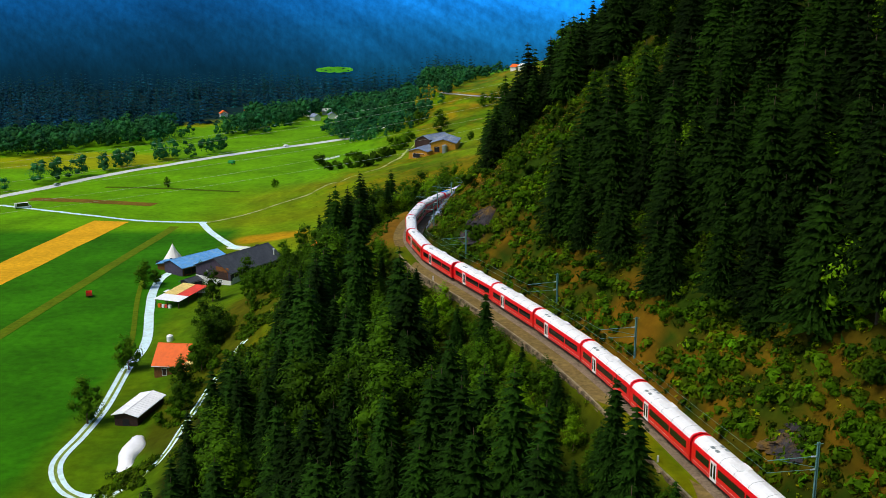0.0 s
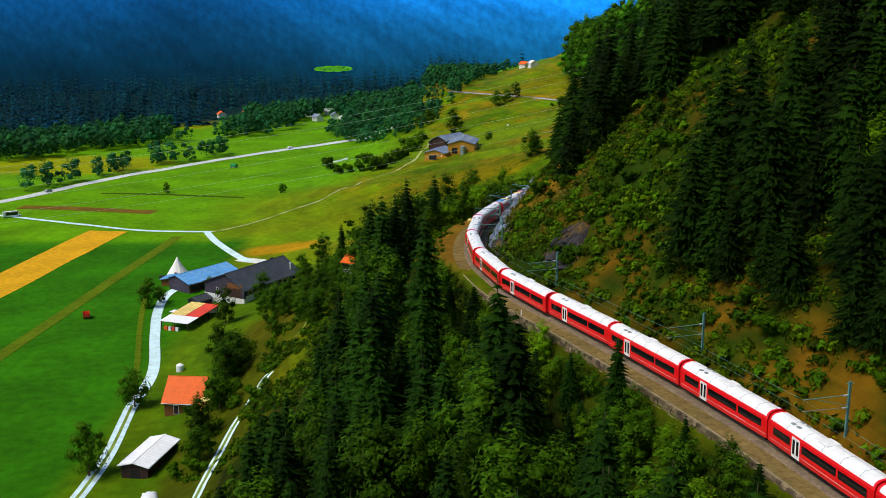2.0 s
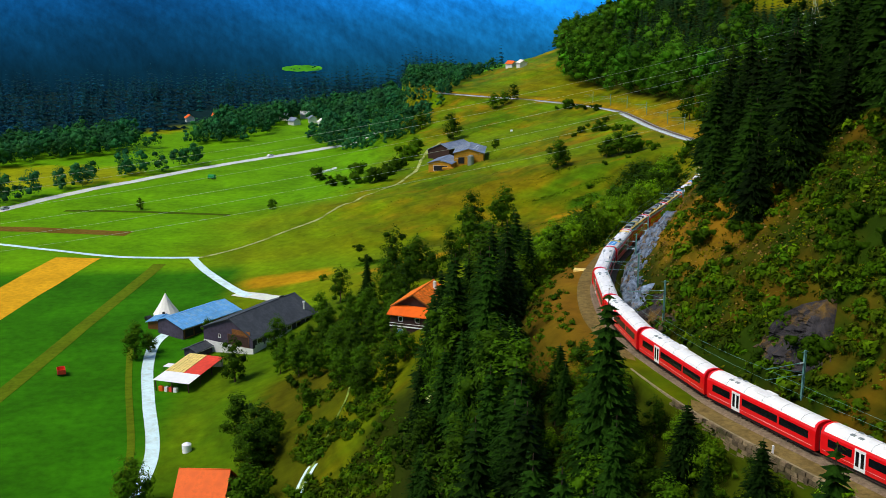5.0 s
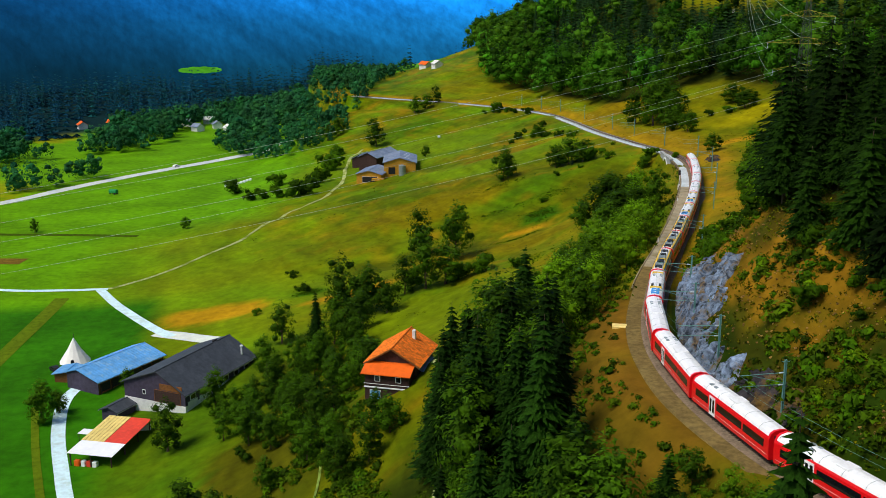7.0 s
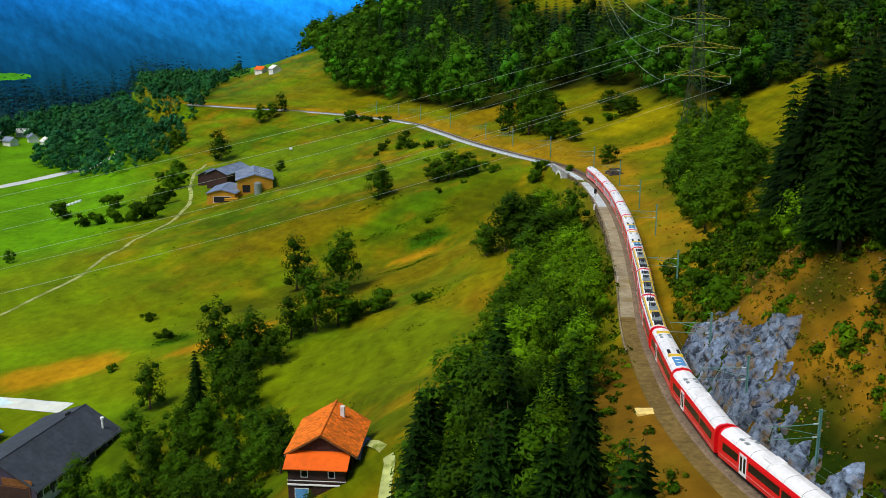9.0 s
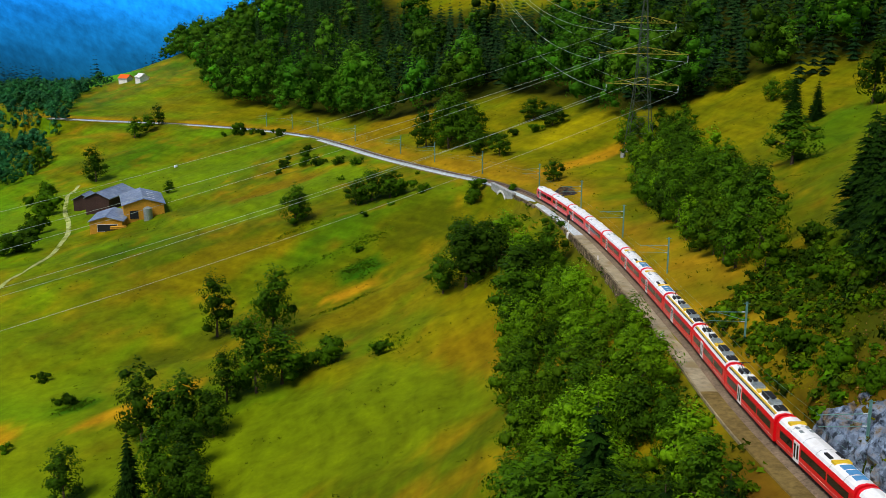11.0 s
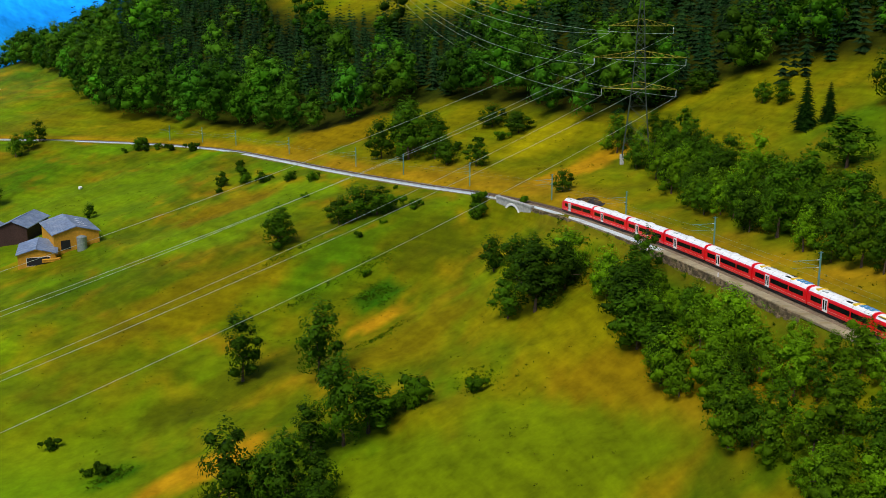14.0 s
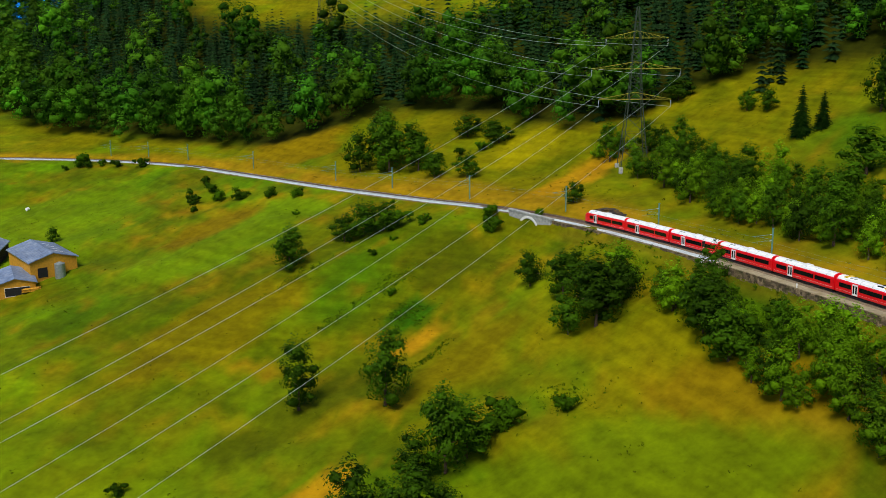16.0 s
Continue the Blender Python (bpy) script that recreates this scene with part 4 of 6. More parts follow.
for kind, x, y, w, h, k in (("broadleaf_tree", -9.7, 489, 11, 20, 1), ("broadleaf_tree", -0.4, 469.3, 13, 19.5, 0), ("broadleaf_tree", -9, 436.6, 12, 14, 1), ("broadleaf_tree", -15, 436.4, 12, 18, 0), ("broadleaf_tree", -21, 439, 8, 13, 1), ("broadleaf_tree", -40.3, 435, 12, 20, 1),
                            ("broadleaf_tree", -32.8, 428, 12, 15.5, 0), ("broadleaf_tree", -36, 431, 9, 14, 2), ("spruce", -49, 401, 8, 18, 1), ("broadleaf_tree", -44, 406, 10, 14, 0), ("broadleaf_tree", -40, 398, 10, 12, 2), ("broadleaf_tree", -58, 421, 9, 14, 1), ("broadleaf_tree", -36, 412, 10, 12, 0), ("broadleaf_tree", -28, 424, 9, 11, 2),
                            ("broadleaf_tree", 54.7, 472.7, 9, 11, 2), ("broadleaf_tree", 49.2, 457.7, 12, 13, 0), ("broadleaf_tree", 39.6, 440.8, 14, 15, 0), ("broadleaf_tree", 44, 446, 13, 14, 2), ("broadleaf_tree", 36, 446, 10, 11, 2), ("alder", 52.3, 443, 12, 12, 0), ("broadleaf_tree", 47, 439, 11, 12, 2), ("broadleaf_tree", 56, 460, 9, 9, 2),
                            ("broadleaf_tree", 34.8, 407.3, 15, 14, 0), ("broadleaf_tree", 40, 413, 13, 13, 2), ("broadleaf_tree", 30, 402, 12, 12, 2), ("alder", 46, 424, 10, 9, 2), ("alder", 50, 430, 9, 7, 2), ("broadleaf_tree", 32.4, 545.8, 11, 13.5, 0), ("broadleaf_tree", 35, 549, 9, 11, 2), ("broadleaf_tree", 58.5, 542.5, 13, 12, 2), ("broadleaf_tree", 63, 538, 11, 9, 0),
                            ("broadleaf_tree", 54, 546, 10, 9, 2), ("broadleaf_tree", 97, 491, 7.5, 7.5, 2), ("broadleaf_tree", 108.8, 584, 15, 20, 0), ("broadleaf_tree", 114, 592, 15, 21, 1), ("broadleaf_tree", 118, 580, 14, 17, 0), ("broadleaf_tree", 105, 596, 13, 16, 2), ("broadleaf_tree", 112, 572, 13, 14, 2), ("broadleaf_tree", 121, 600, 14, 18, 0), ("broadleaf_tree", 108, 560, 10, 10, 2),
                            ("broadleaf_tree", 109.7, 546, 10, 9, 2), ("broadleaf_tree", 142.6, 576, 13, 10, 2), ("broadleaf_tree", 139.5, 557.5, 12, 8, 2), ("broadleaf_tree", 145, 566, 9, 7, 2), ("broadleaf_tree", 176, 505, 12, 9, 2), ("broadleaf_tree", 166, 473, 7.5, 8, 2), ("broadleaf_tree", 165.5, 465.7, 8, 8, 2), ("spruce", 148.5, 446, 9, 16, 0), ("spruce", 152.3, 441, 7, 12, 1),
                            ("broadleaf_tree", 114, 411.5, 15, 13, 0), ("broadleaf_tree", 157, 426, 13, 20, 0), ("broadleaf_tree", 163, 418, 12, 18, 1), ("broadleaf_tree", -1, 738, 14, 17, 0), ("broadleaf_tree", -19, 806, 10, 12, 2), ("broadleaf_tree", -26, 800, 9, 11, 0), ("broadleaf_tree", 18, 668, 6, 7, 2), ("broadleaf_tree", 38, 808, 11, 12, 2), ("broadleaf_tree", 30, 802, 10, 12, 0), ("broadleaf_tree", 46, 815, 10, 13, 1)):
    stand(kind, x, y, w, h, k)
HEDGE = [(-71, 648, 2.6), (-65, 643, 2.3), (-58, 637, 2.6), (-52, 631, 2.8), (-46, 628, 2.5), (-41, 640, 2.6), (-38, 652, 2.8), (-36, 664, 2.6), (-34, 678, 2.8), (-31, 692, 2.8), (-28, 706, 2.6), (-25, 720, 2.5), (-22, 738, 2.6), (-59, 677, 2.2), (-81, 680, 2.3)]
for x, y, s in ((2.2, 437.3, 1.8), (-2, 437.5, 1.4), (-6, 438, 1.3), (-24, 446, 0.8), (76.7, 506, 1.4), (81, 510, 1.2), (84, 494, 1.0), (65.7, 534.7, 1.8), (70, 528, 1.3), (68.4, 620.7, 1.9), (72, 608, 1.8), (66, 632, 1.7), (75, 596, 1.6), (71, 642, 1.6), (76, 655, 1.3), (72, 748.8, 1.9), (76, 738, 1.3), (79, 729, 1.4), (83, 716, 1.3), (-49.3, 473.3, 1.2), (-52, 475, 1.0), (10.7, 426.3, 1.0), (12, 430, 1.1), (-54, 494, 0.9), (50, 528, 0.8), (60, 530, 0.7), (40, 510, 0.6), (-66, 455, 0.9), (62, 580, 0.9), (80, 552, 0.6), (60, 640, 1.2), (66, 650, 1.0), (55, 632, 1.0), (70, 620, 0.9),
                (72, 742, 1.1), (76, 750, 1.0), (66, 752, 1.0), (128, 566, 1.2), (134, 560, 1.1), (122, 572, 1.0), (-4, 444, 0.9), (-18, 446, 1.0), *HEDGE):
    plant("bush", x, y, s, group="bushes in the meadows")
# round the farm and along the drive
for x, y, s, w in ((-95, 258, 1.0, 0), (-96, 299, 0.95, 2), (-117, 391, 0.85, 0), (-114, 397, 0.6, 2), (-74, 378, 0.75, 1), (-92, 398, 0.5, 2), (-99, 411, 0.45, 2), (-76, 317, 0.95, 0), (-70, 310, 0.95, 2), (-72, 300, 0.75, 1), (-66, 376, 0.6, 2), (-60, 384, 0.7, 0), (-54, 380, 0.7, 2), (-48, 386, 0.7, 1),
                   (-62, 396, 0.7, 0), (-54, 394, 0.75, 2), (-46, 376, 0.6, 0), (-40, 382, 0.6, 2), (-52, 366, 0.5, 0), (-44, 362, 0.5, 2), (-36, 370, 0.5, 1), (-99, 602, 0.5, 2), (-165, 611, 0.5, 0), (-69, 256, 0.8, 2), (-72, 270, 0.8, 0), (-70, 284, 0.9, 2), (-62, 322, 0.5, 0)):
    plant("broadleaf_tree", x, y, s, w, group="trees round the farm", label="leafy green tree beside the farm buildings")
for x, y in scatter(40, -80, -44, 225, 350, lambda x, y: x > -76 + (y - 225) * 0.06 and abs(x + 63) > 3 and math.hypot(x + 77, y - 237.5) > 12, 4.5):
    plant("bush", x, y, rng.uniform(0.6, 1.1), group="scrub beside the drive")
stand("broadleaf_tree", -71, 303, 11, 9, 2, "trees round the farm", "leafy green tree beside the orange-roofed house")
stand("broadleaf_tree", -84, 363, 8, 13, 1, "trees round the farm", "leafy green tree beside the open shed")
for x, y in scatter(30, -74, -38, 308, 360, lambda x, y: x > np.interp(y, [308, 330, 345, 360], [-50, -56, -66, -72]) and math.hypot(x + 36, y - 333) > 14.5 and not (abs(x + 62) < 8 and y < 340), 4.0):
    plant("broadleaf_tree", x, y, rng.uniform(0.45, 0.68), group="hedge behind the barn", label="leafy green tree in the thick hedge by the barn")
for x, y in scatter(26, -76, -38, 358, 402, lambda x, y: x > -78 + (y - 358) * 0.42 + (8 if y > 385 else 0), 4.2):
    plant("broadleaf_tree", x, y, rng.uniform(0.45, 0.68), group="hedge behind the barn", label="leafy green tree in the thick hedge by the barn")
# the grove above the line
for x, y in scatter(118, 36, 150, 348, 512, lambda x, y: off_line(x, y) > np.interp(y, [350, 376, 403, 437, 470, 492, 512], [16, 14, 15, 20, 31, 40, 48]) and x < np.interp(y, [348, 356, 377, 400, 425, 450, 476, 495, 511], [46, 52, 71, 91, 102, 117, 137, 141, 143]) and math.hypot(x - 130.5, y - 493) > 9, 4.6):
    plant("alder" if rng.random() < 0.25 else "broadleaf_tree", x, y, rng.uniform(0.5, 0.98), group="grove above the railway")


# ---- woods that nobody could count ----
def wood_tree(seed, conifer, h, r, n, size=0.8, bodies=6):
    """A light tree for the woods: tiers of boughs, or clumps of leaves."""
    g = np.random.default_rng(seed)
    if conifer:
        v, f = boughs(g, h, r, n, 6, 0.08, 0.85, 1)
        return v, f, 0
    c, q = [(0, 0, h * 0.80)], [r * 0.42]
    for k in range(8):
        a, up = k * 2.4, 0.22 + 0.55 * k / 7
        o = r * (1 - abs(up - 0.45) * 1.3) * g.uniform(0.45, 0.8)
        c.append((math.cos(a) * o, math.sin(a) * o, h * up))
        q.append(r * g.uniform(0.40, 0.58))
    return leafy(g, c, q, bodies, n, size, (0, 0, h * 0.4))


def woods(name, places, sizes, models, mat, label, seed, mixed=0.45):
    """Many plants in one mesh, each with its own tone."""
    g = np.random.default_rng(seed)
    vs, fs, ts, rs, base = [], [], [], [], 0
    p = np.array(places)
    zs = land(p[:, 0], p[:, 1])
    tones = g.uniform(1 - mixed, 1 + mixed, len(places)) * np.where(g.random(len(places)) < 0.12, 1.35, 1.0)
    for k, ((x, y), z, s) in enumerate(zip(places, zs, sizes)):
        v, f, n = models[g.integers(len(models))]
        a = g.uniform(0, 6.28)
        ca, sa = math.cos(a) * s, math.sin(a) * s
        vs.append(np.stack([v[:, 0] * ca - v[:, 1] * sa + x, v[:, 0] * sa + v[:, 1] * ca + y, v[:, 2] * s * g.uniform(0.9, 1.1) + z], 1))
        fs.append(f + base)
        rs.append(np.arange(len(f)) < n)
        base += len(v)
        ts.append(np.tile(np.append(tones[k] * np.array((g.uniform(0.8, 1.35), 1.0, g.uniform(0.7, 1.3))), 1.0), (len(v), 1)))
    me = mesh_from_arrays(name, np.concatenate(vs), np.concatenate(fs), [M[mat]])
    me.color_attributes.new("tone", "FLOAT_COLOR", "POINT").data.foreach_set("color", np.concatenate(ts).astype(np.float32).ravel())
    me.polygons.foreach_set("use_smooth", np.concatenate(rs))
    ob = new(name, me)
    return tagged(ob, label, "woods", kind="stuff")


def fill(seed, n, x0, x1, y0, y1, keep):
    g = np.random.default_rng(seed)
    x, y = g.uniform(x0, x1, n), g.uniform(y0, y1, n)
    ok = keep(x, y)
    return list(zip(x[ok], y[ok]))


TUFTS = [(*leaf_cloud(np.random.default_rng(100 + k), np.array([(0, 0, 0.25), (0.5, 0.2, 0.15), (-0.3, 0.45, 0.2)]), np.array([0.5, 0.4, 0.35]), 11, 0.28), 0) for k in range(3)]
MOUNDS = [leafy(np.random.default_rng(110 + k), [(0, 0, 0.2), (0.45, 0.16, 0.18), (-0.28, 0.46, 0.2), (-0.3, -0.4, 0.15)], [0.5, 0.40, 0.36, 0.34], 1, 40, 0.20, (0, 0, 0)) for k in range(4)]


def steep_green(x, y):
    o = x - line_x(y)
    return (o > 5) & (o < np.interp(y, [185, 200, 246, 256], [25, 66, 66, 30])) & ~((y > 254) & (y < 303) & (o < 11)) & (waves(x, y, 24, 4) + 0.6 * waves(x, y, 9, 12) < np.where((y > 236) & (y < 314), 0.02, np.where(y < 150, 0.36, np.where(o < 24, 0.58, 0.45))))


scrub = fill(21, 26000, -20, 110, 60, 350, steep_green)
woods("undergrowth", scrub, np.random.default_rng(22).uniform(0.42, 1.0, len(scrub)) ** 2 * 2.4, MOUNDS, "low_green", "low green scrub on the steep slope", 23, 0.6)
weeds = fill(20, 16000, -20, 110, 60, 350, steep_green)
woods("slope_herbs", weeds, np.random.default_rng(19).uniform(0.3, 0.9, len(weeds)), TUFTS, "grass_tuft", "dry grass and herbs on the steep slope", 18, 0.6)
herbs = fill(24, 9000, -70, 90, 60, 480, lambda x, y: (x - line_x(y) < -5) & (x - line_x(y) > -42) & (y < 470) & ((y < 318) | (x - line_x(y) > -22)) & ((y < 240) | (y > 300) | (x - line_x(y) < -12)))
reeds = [p for cx, cy, rx, ry, n in ((36, 500, 7, 5, 420), (44, 514, 10, 4, 300), (14, 430, 4, 7, 320), (22, 478, 9, 2, 220), (-49, 471, 4, 3, 260), (30, 540, 12, 2, 160), (24, 515, 12, 2, 160)) for p in zip(cx + rx * np.random.default_rng(n).normal(size=n) * 0.5, cy + ry * np.random.default_rng(n + 1).normal(size=n) * 0.5)]
woods("reeds", reeds, np.random.default_rng(30).uniform(0.2, 0.6, len(reeds)), TUFTS, "low_green", "green reeds along the meadow ditch", 31)
thicket = fill(33, 4200, -86, -42, 214, 352, lambda x, y: (np.abs(x + 65) > 2.6) & (x > -78 + (y - 225) * 0.05) & (waves(x, y, 26, 23) + 0.5 * waves(x, y, 8, 24) > -0.05) & ~((y > 335) & (x < -58)) & (np.hypot(x + 77, y - 237.5) > 12))
woods("thicket", thicket, np.random.default_rng(34).uniform(0.7, 2.6, len(thicket)), MOUNDS, "low_green", "thick green scrub between the drive and the wood", 35)
shelf = fill(39, 1500, -40, 12, 222, 314, lambda x, y: (x - line_x(y) < -6.5 - 1.5 * waves(x, y, 12, 41)) & (x - line_x(y) > -19))
woods("shelf_scrub", shelf, np.random.default_rng(40).uniform(0.3, 1.5, len(shelf)) ** 1.3, MOUNDS, "low_green", "green scrub on the earth shelf beside the path", 42)
woods("herbs", herbs, np.random.default_rng(25).uniform(0.4, 1.6, len(herbs)), TUFTS, "low_green", "low green herbs below the railway", 26)
pebble = [(*blobs(np.random.default_rng(130 + k), [(0, 0, 0.1)], [0.5], 2, 0.4), 0) for k in range(3)]
loose = fill(36, 5200, -5, 45, 226, 316, lambda x, y: (x - line_x(y) > 6) & (x - line_x(y) < 34) & (waves(x, y, 18, 32) > -0.3))
dry = fill(48, 5200, -5, 50, 226, 318, lambda x, y: (x - line_x(y) > 5) & (x - line_x(y) < 34))
woods("dry_tufts", dry, np.random.default_rng(49).uniform(0.2, 0.75, len(dry)), TUFTS, "grass_tuft", "dry grass tufts on the stony slope", 50, 0.6)
woods("scree", loose, np.random.default_rng(37).uniform(0.12, 0.55, len(loose)) ** 1.4, pebble, "scree", "loose brown stones on the steep slope", 38)
bank = fill(27, 5000, 20, 260, 330, 620, lambda x, y: (x - line_x(y) > 4.5) & (x - line_x(y) < 40) & (waves(x, y, 16, 14) > 0.25))
woods("bank_herbs", bank, np.random.default_rng(28).uniform(0.2, 0.7, len(bank)), TUFTS, "grass_tuft", "dry grass tufts on the bank above the track", 29)
tussocks = fill(43, 30000, -110, 190, 330, 720, lambda x, y: (land(x, y) > 6) & (np.abs(x - line_x(y)) > 7) & (x < wood_edge(y)) & (waves(x, y, 30, 44) + 0.8 * waves(x, y, 11, 45) > 0.55))
woods("tussocks", tussocks, np.random.default_rng(46).uniform(0.12, 0.5, len(tussocks)), TUFTS, "meadow_tuft", "rough grass tussocks on the grazed meadows", 47, 0.5)
LEAFY = [wood_tree(41 + k, False, 14.5 + 1.4 * k, 4.7, 420, 0.42, 6) for k in range(4)]
FIRS = [wood_tree(51 + k, True, 19 + 2 * k, 4.2, 11) for k in range(3)]
FAR = [wood_tree(61 + k, True, 20 + 3 * k, 4.5, 6) for k in range(3)]
FAR_LEAFY = [wood_tree(71 + k, False, 11 + k, 4.6, 170, 0.50, 4) for k in range(3)]


def grove(seed, x0, x1, y0, y1, step, keep):
    """Trees set evenly apart, each shifted a little."""
    g = np.random.default_rng(seed)
    x, y = (a.ravel() for a in np.meshgrid(np.arange(x0, x1, step), np.arange(y0, y1, step)))
    x, y = x + g.uniform(-0.42, 0.42, len(x)) * step, y + g.uniform(-0.42, 0.42, len(y)) * step
    ok = keep(x, y)
    return list(zip(x[ok], y[ok]))


hill = grove(1, 70, 330, 380, 1250, 10.2, lambda x, y: (x > wood_edge(y) + 5 * waves(x, y, 40, 19)) & (x < wood_edge(y) + 112) & (np.hypot((x - 186) / 16, (y - 560) / 9) > 1) & (np.hypot((x - 160) / 12, (y - 640) / 8) > 1) & (np.hypot((x - 142) / 16, (y - 690) / 26) > 1))


def conifer_share(x, y):
    """Where spruces take over from the leafy trees."""
    return x - wood_edge(y) > np.interp(y, [560, 660, 800], [14, 44, 30]) + 26 * waves(x, y, 90, 9) + 10 * waves(x, y, 23, 10)


hx, hy = np.array(hill).T
dark = conifer_share(hx, hy) & (np.random.default_rng(12).random(len(hx)) < 0.75)
lower = [p for p, d in zip(hill, dark) if not d]
upper = grove(13, 70, 330, 380, 1000, 7.0, lambda x, y: conifer_share(x, y) & (x < wood_edge(y) + 112))
g = np.random.default_rng(3)
woods("hill_wood", lower, g.uniform(0.62, 1.0, len(lower)) ** 2 * 2.05, LEAFY, "wood_leaves", "leafy summer wood on the hill above the railway", 5, 0.6)
woods("hill_spruces", upper, g.uniform(0.7, 1.15, len(upper)), FIRS, "wood_needles", "dark spruce wood on the hill above the railway", 6)
steep = fill(2, 2700, 0, 170, 20, 352, lambda x, y: (x - line_x(y) > np.interp(y, [20, 190, 230, 400], [46, 56, 64, 44])) & (x - line_x(y) < np.interp(y, [20, 250, 330, 400], [120, 115, 80, 56])))
woods("hillside_spruces", steep, g.uniform(0.55, 0.95, len(steep)), FIRS, "wood_needles", "dense dark spruce forest on the steep hillside", 16)
top_hill = fill(4, 900, 150, 480, 1000, 1700, lambda x, y: x > wood_edge(y) + 20)
woods("ridge_wood", top_hill, g.uniform(0.8, 1.3, len(top_hill)), FAR, "hazed_needles", "dark wood along the far ridge", 17)
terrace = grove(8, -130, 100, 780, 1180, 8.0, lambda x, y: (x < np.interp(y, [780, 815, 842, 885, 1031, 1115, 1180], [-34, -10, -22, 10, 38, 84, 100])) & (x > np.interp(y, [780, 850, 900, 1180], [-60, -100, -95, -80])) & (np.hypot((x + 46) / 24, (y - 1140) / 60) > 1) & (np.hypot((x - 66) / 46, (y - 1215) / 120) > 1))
woods("terrace_wood", terrace, g.uniform(0.6, 1.15, len(terrace)), FAR_LEAFY, "hazed_leaves", "mixed wood on the edge of the terrace", 7)


def far_line(x):
    return np.interp(x, [-800, -400, -340, -197, -55, 60, 200], [500, 690, 795, 942, 1120, 1250, 1500])


def road_y(x):
    return np.interp(x, [-330, -253, -215, -186, -150, -66, -45], [470, 581, 655, 697, 745, 840, 870])


def river_side(x, y):
    d = y - far_line(x)
    band = (d > np.interp(x, [-330, -190, -130, -60], [-112, -112, -160, -190])) & (d < 14) & (waves(x, y, 90, 8) + 0.5 * waves(x, y, 30, 21) > np.interp(d, [-190, -80, 0], [-0.1, -0.55, -1.2]))
    rows = (y - road_y(x) < 46) & (x < -150) & (waves(x, y, 46, 8) + 0.5 * waves(x, y, 19, 21) > -0.1)
    return (band | rows) & (y > road_y(x) + 16) & (np.hypot((x + 206) / 28, (y - 915) / 85) > 1) & (np.hypot((x + 112) / 22, (y - 925) / 62) > 1)


river = grove(9, -620, -30, 540, 1130, 7.6, river_side)
woods("river_wood", river, g.uniform(0.75, 1.5, len(river)), FAR_LEAFY, "hazed_leaves", "band of leafy trees along the river", 8, 0.4)
gg = np.random.default_rng(80)
a, r = np.radians(gg.uniform(-36, 9, 2900)), np.sqrt(gg.uniform(860**2, 1340**2, 2900))
x, y = r * np.sin(a), r * np.cos(a)
ok = (y > far_line(x)) & (x < 130) & (np.hypot((x - 66) / 46, (y - 1215) / 120) > 1) & (np.hypot((x + 200) / 36, (y - 978) / 30) > 1) & (np.hypot((x + 46) / 24, (y - 1140) / 60) > 1)
pts = list(zip(x[ok], y[ok]))
woods("far_wood", pts, gg.uniform(0.75, 1.3, len(pts)), FAR, "hazed_needles", "dark conifer forest across the valley", 90, 0.25)


# ---- the mountain behind everything ----
def slope_point(a, r):
    """A place on the far mountainside by heading and distance."""
    t = radians(a)
    z = float(np.interp(r, [1270, 1300, 1420, 1560, 1850, 2700], [-30, -6, 14, 44, 122, 720]))
    p = Vector((r * math.sin(t) / 300, r * math.cos(t) / 300, 0))
    q = r + 42 * noise.fractal(p, 1.0, 2.0, 4) * min(1.0, (r - 1270) / 250 + 0.1)
    return Vector((q * math.sin(t), q * math.cos(t), z))


def mountain():
    """Slopes that begin in the far woods and climb out of sight."""
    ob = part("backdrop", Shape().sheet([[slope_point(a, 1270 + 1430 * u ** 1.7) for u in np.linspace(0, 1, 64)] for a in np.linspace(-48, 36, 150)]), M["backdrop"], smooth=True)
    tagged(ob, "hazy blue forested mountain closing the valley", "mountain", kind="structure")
    # a mown clearing high in the far woods
    rows = []
    for k in range(13):
        w = (17 + 2 * math.sin(k * 1.9)) * math.sqrt(max(0.02, 1 - ((k - 6) / 6.3) ** 2))
        rows.append([slope_point(-6.9 + 2.0 * k / 12, 1425 + q * w) * 0.996 + Vector((0, 0, 1.0)) for q in (-0.9, -0.4, 0, 0.4, 0.9)])
    ob = part("clearing", Shape().sheet(rows), M["far_meadow"], smooth=True)
    tagged(ob, "bright green clearing in the far forest", "meadow", kind="structure")


mountain()


# ---- the train ----
HALF_WIDE, TALL = 1.33, 3.75


def carriage_section(inset=0.0):
    """Half round-shouldered outline of a coach in x and z."""
    w = HALF_WIDE - inset
    side = [(w - 0.06, 0.55), (w, 0.95), (w, 2.75), (w - 0.10, 3.05)]
    return side + [(-x, z) for x, z in reversed(side)]


def roof_section():
    s = [(HALF_WIDE - 0.09, 3.05), (HALF_WIDE - 0.25, 3.38), (HALF_WIDE - 0.60, 3.62), (0.0, TALL)]
    return s + [(-x, z) for x, z in reversed(s[:-1])]


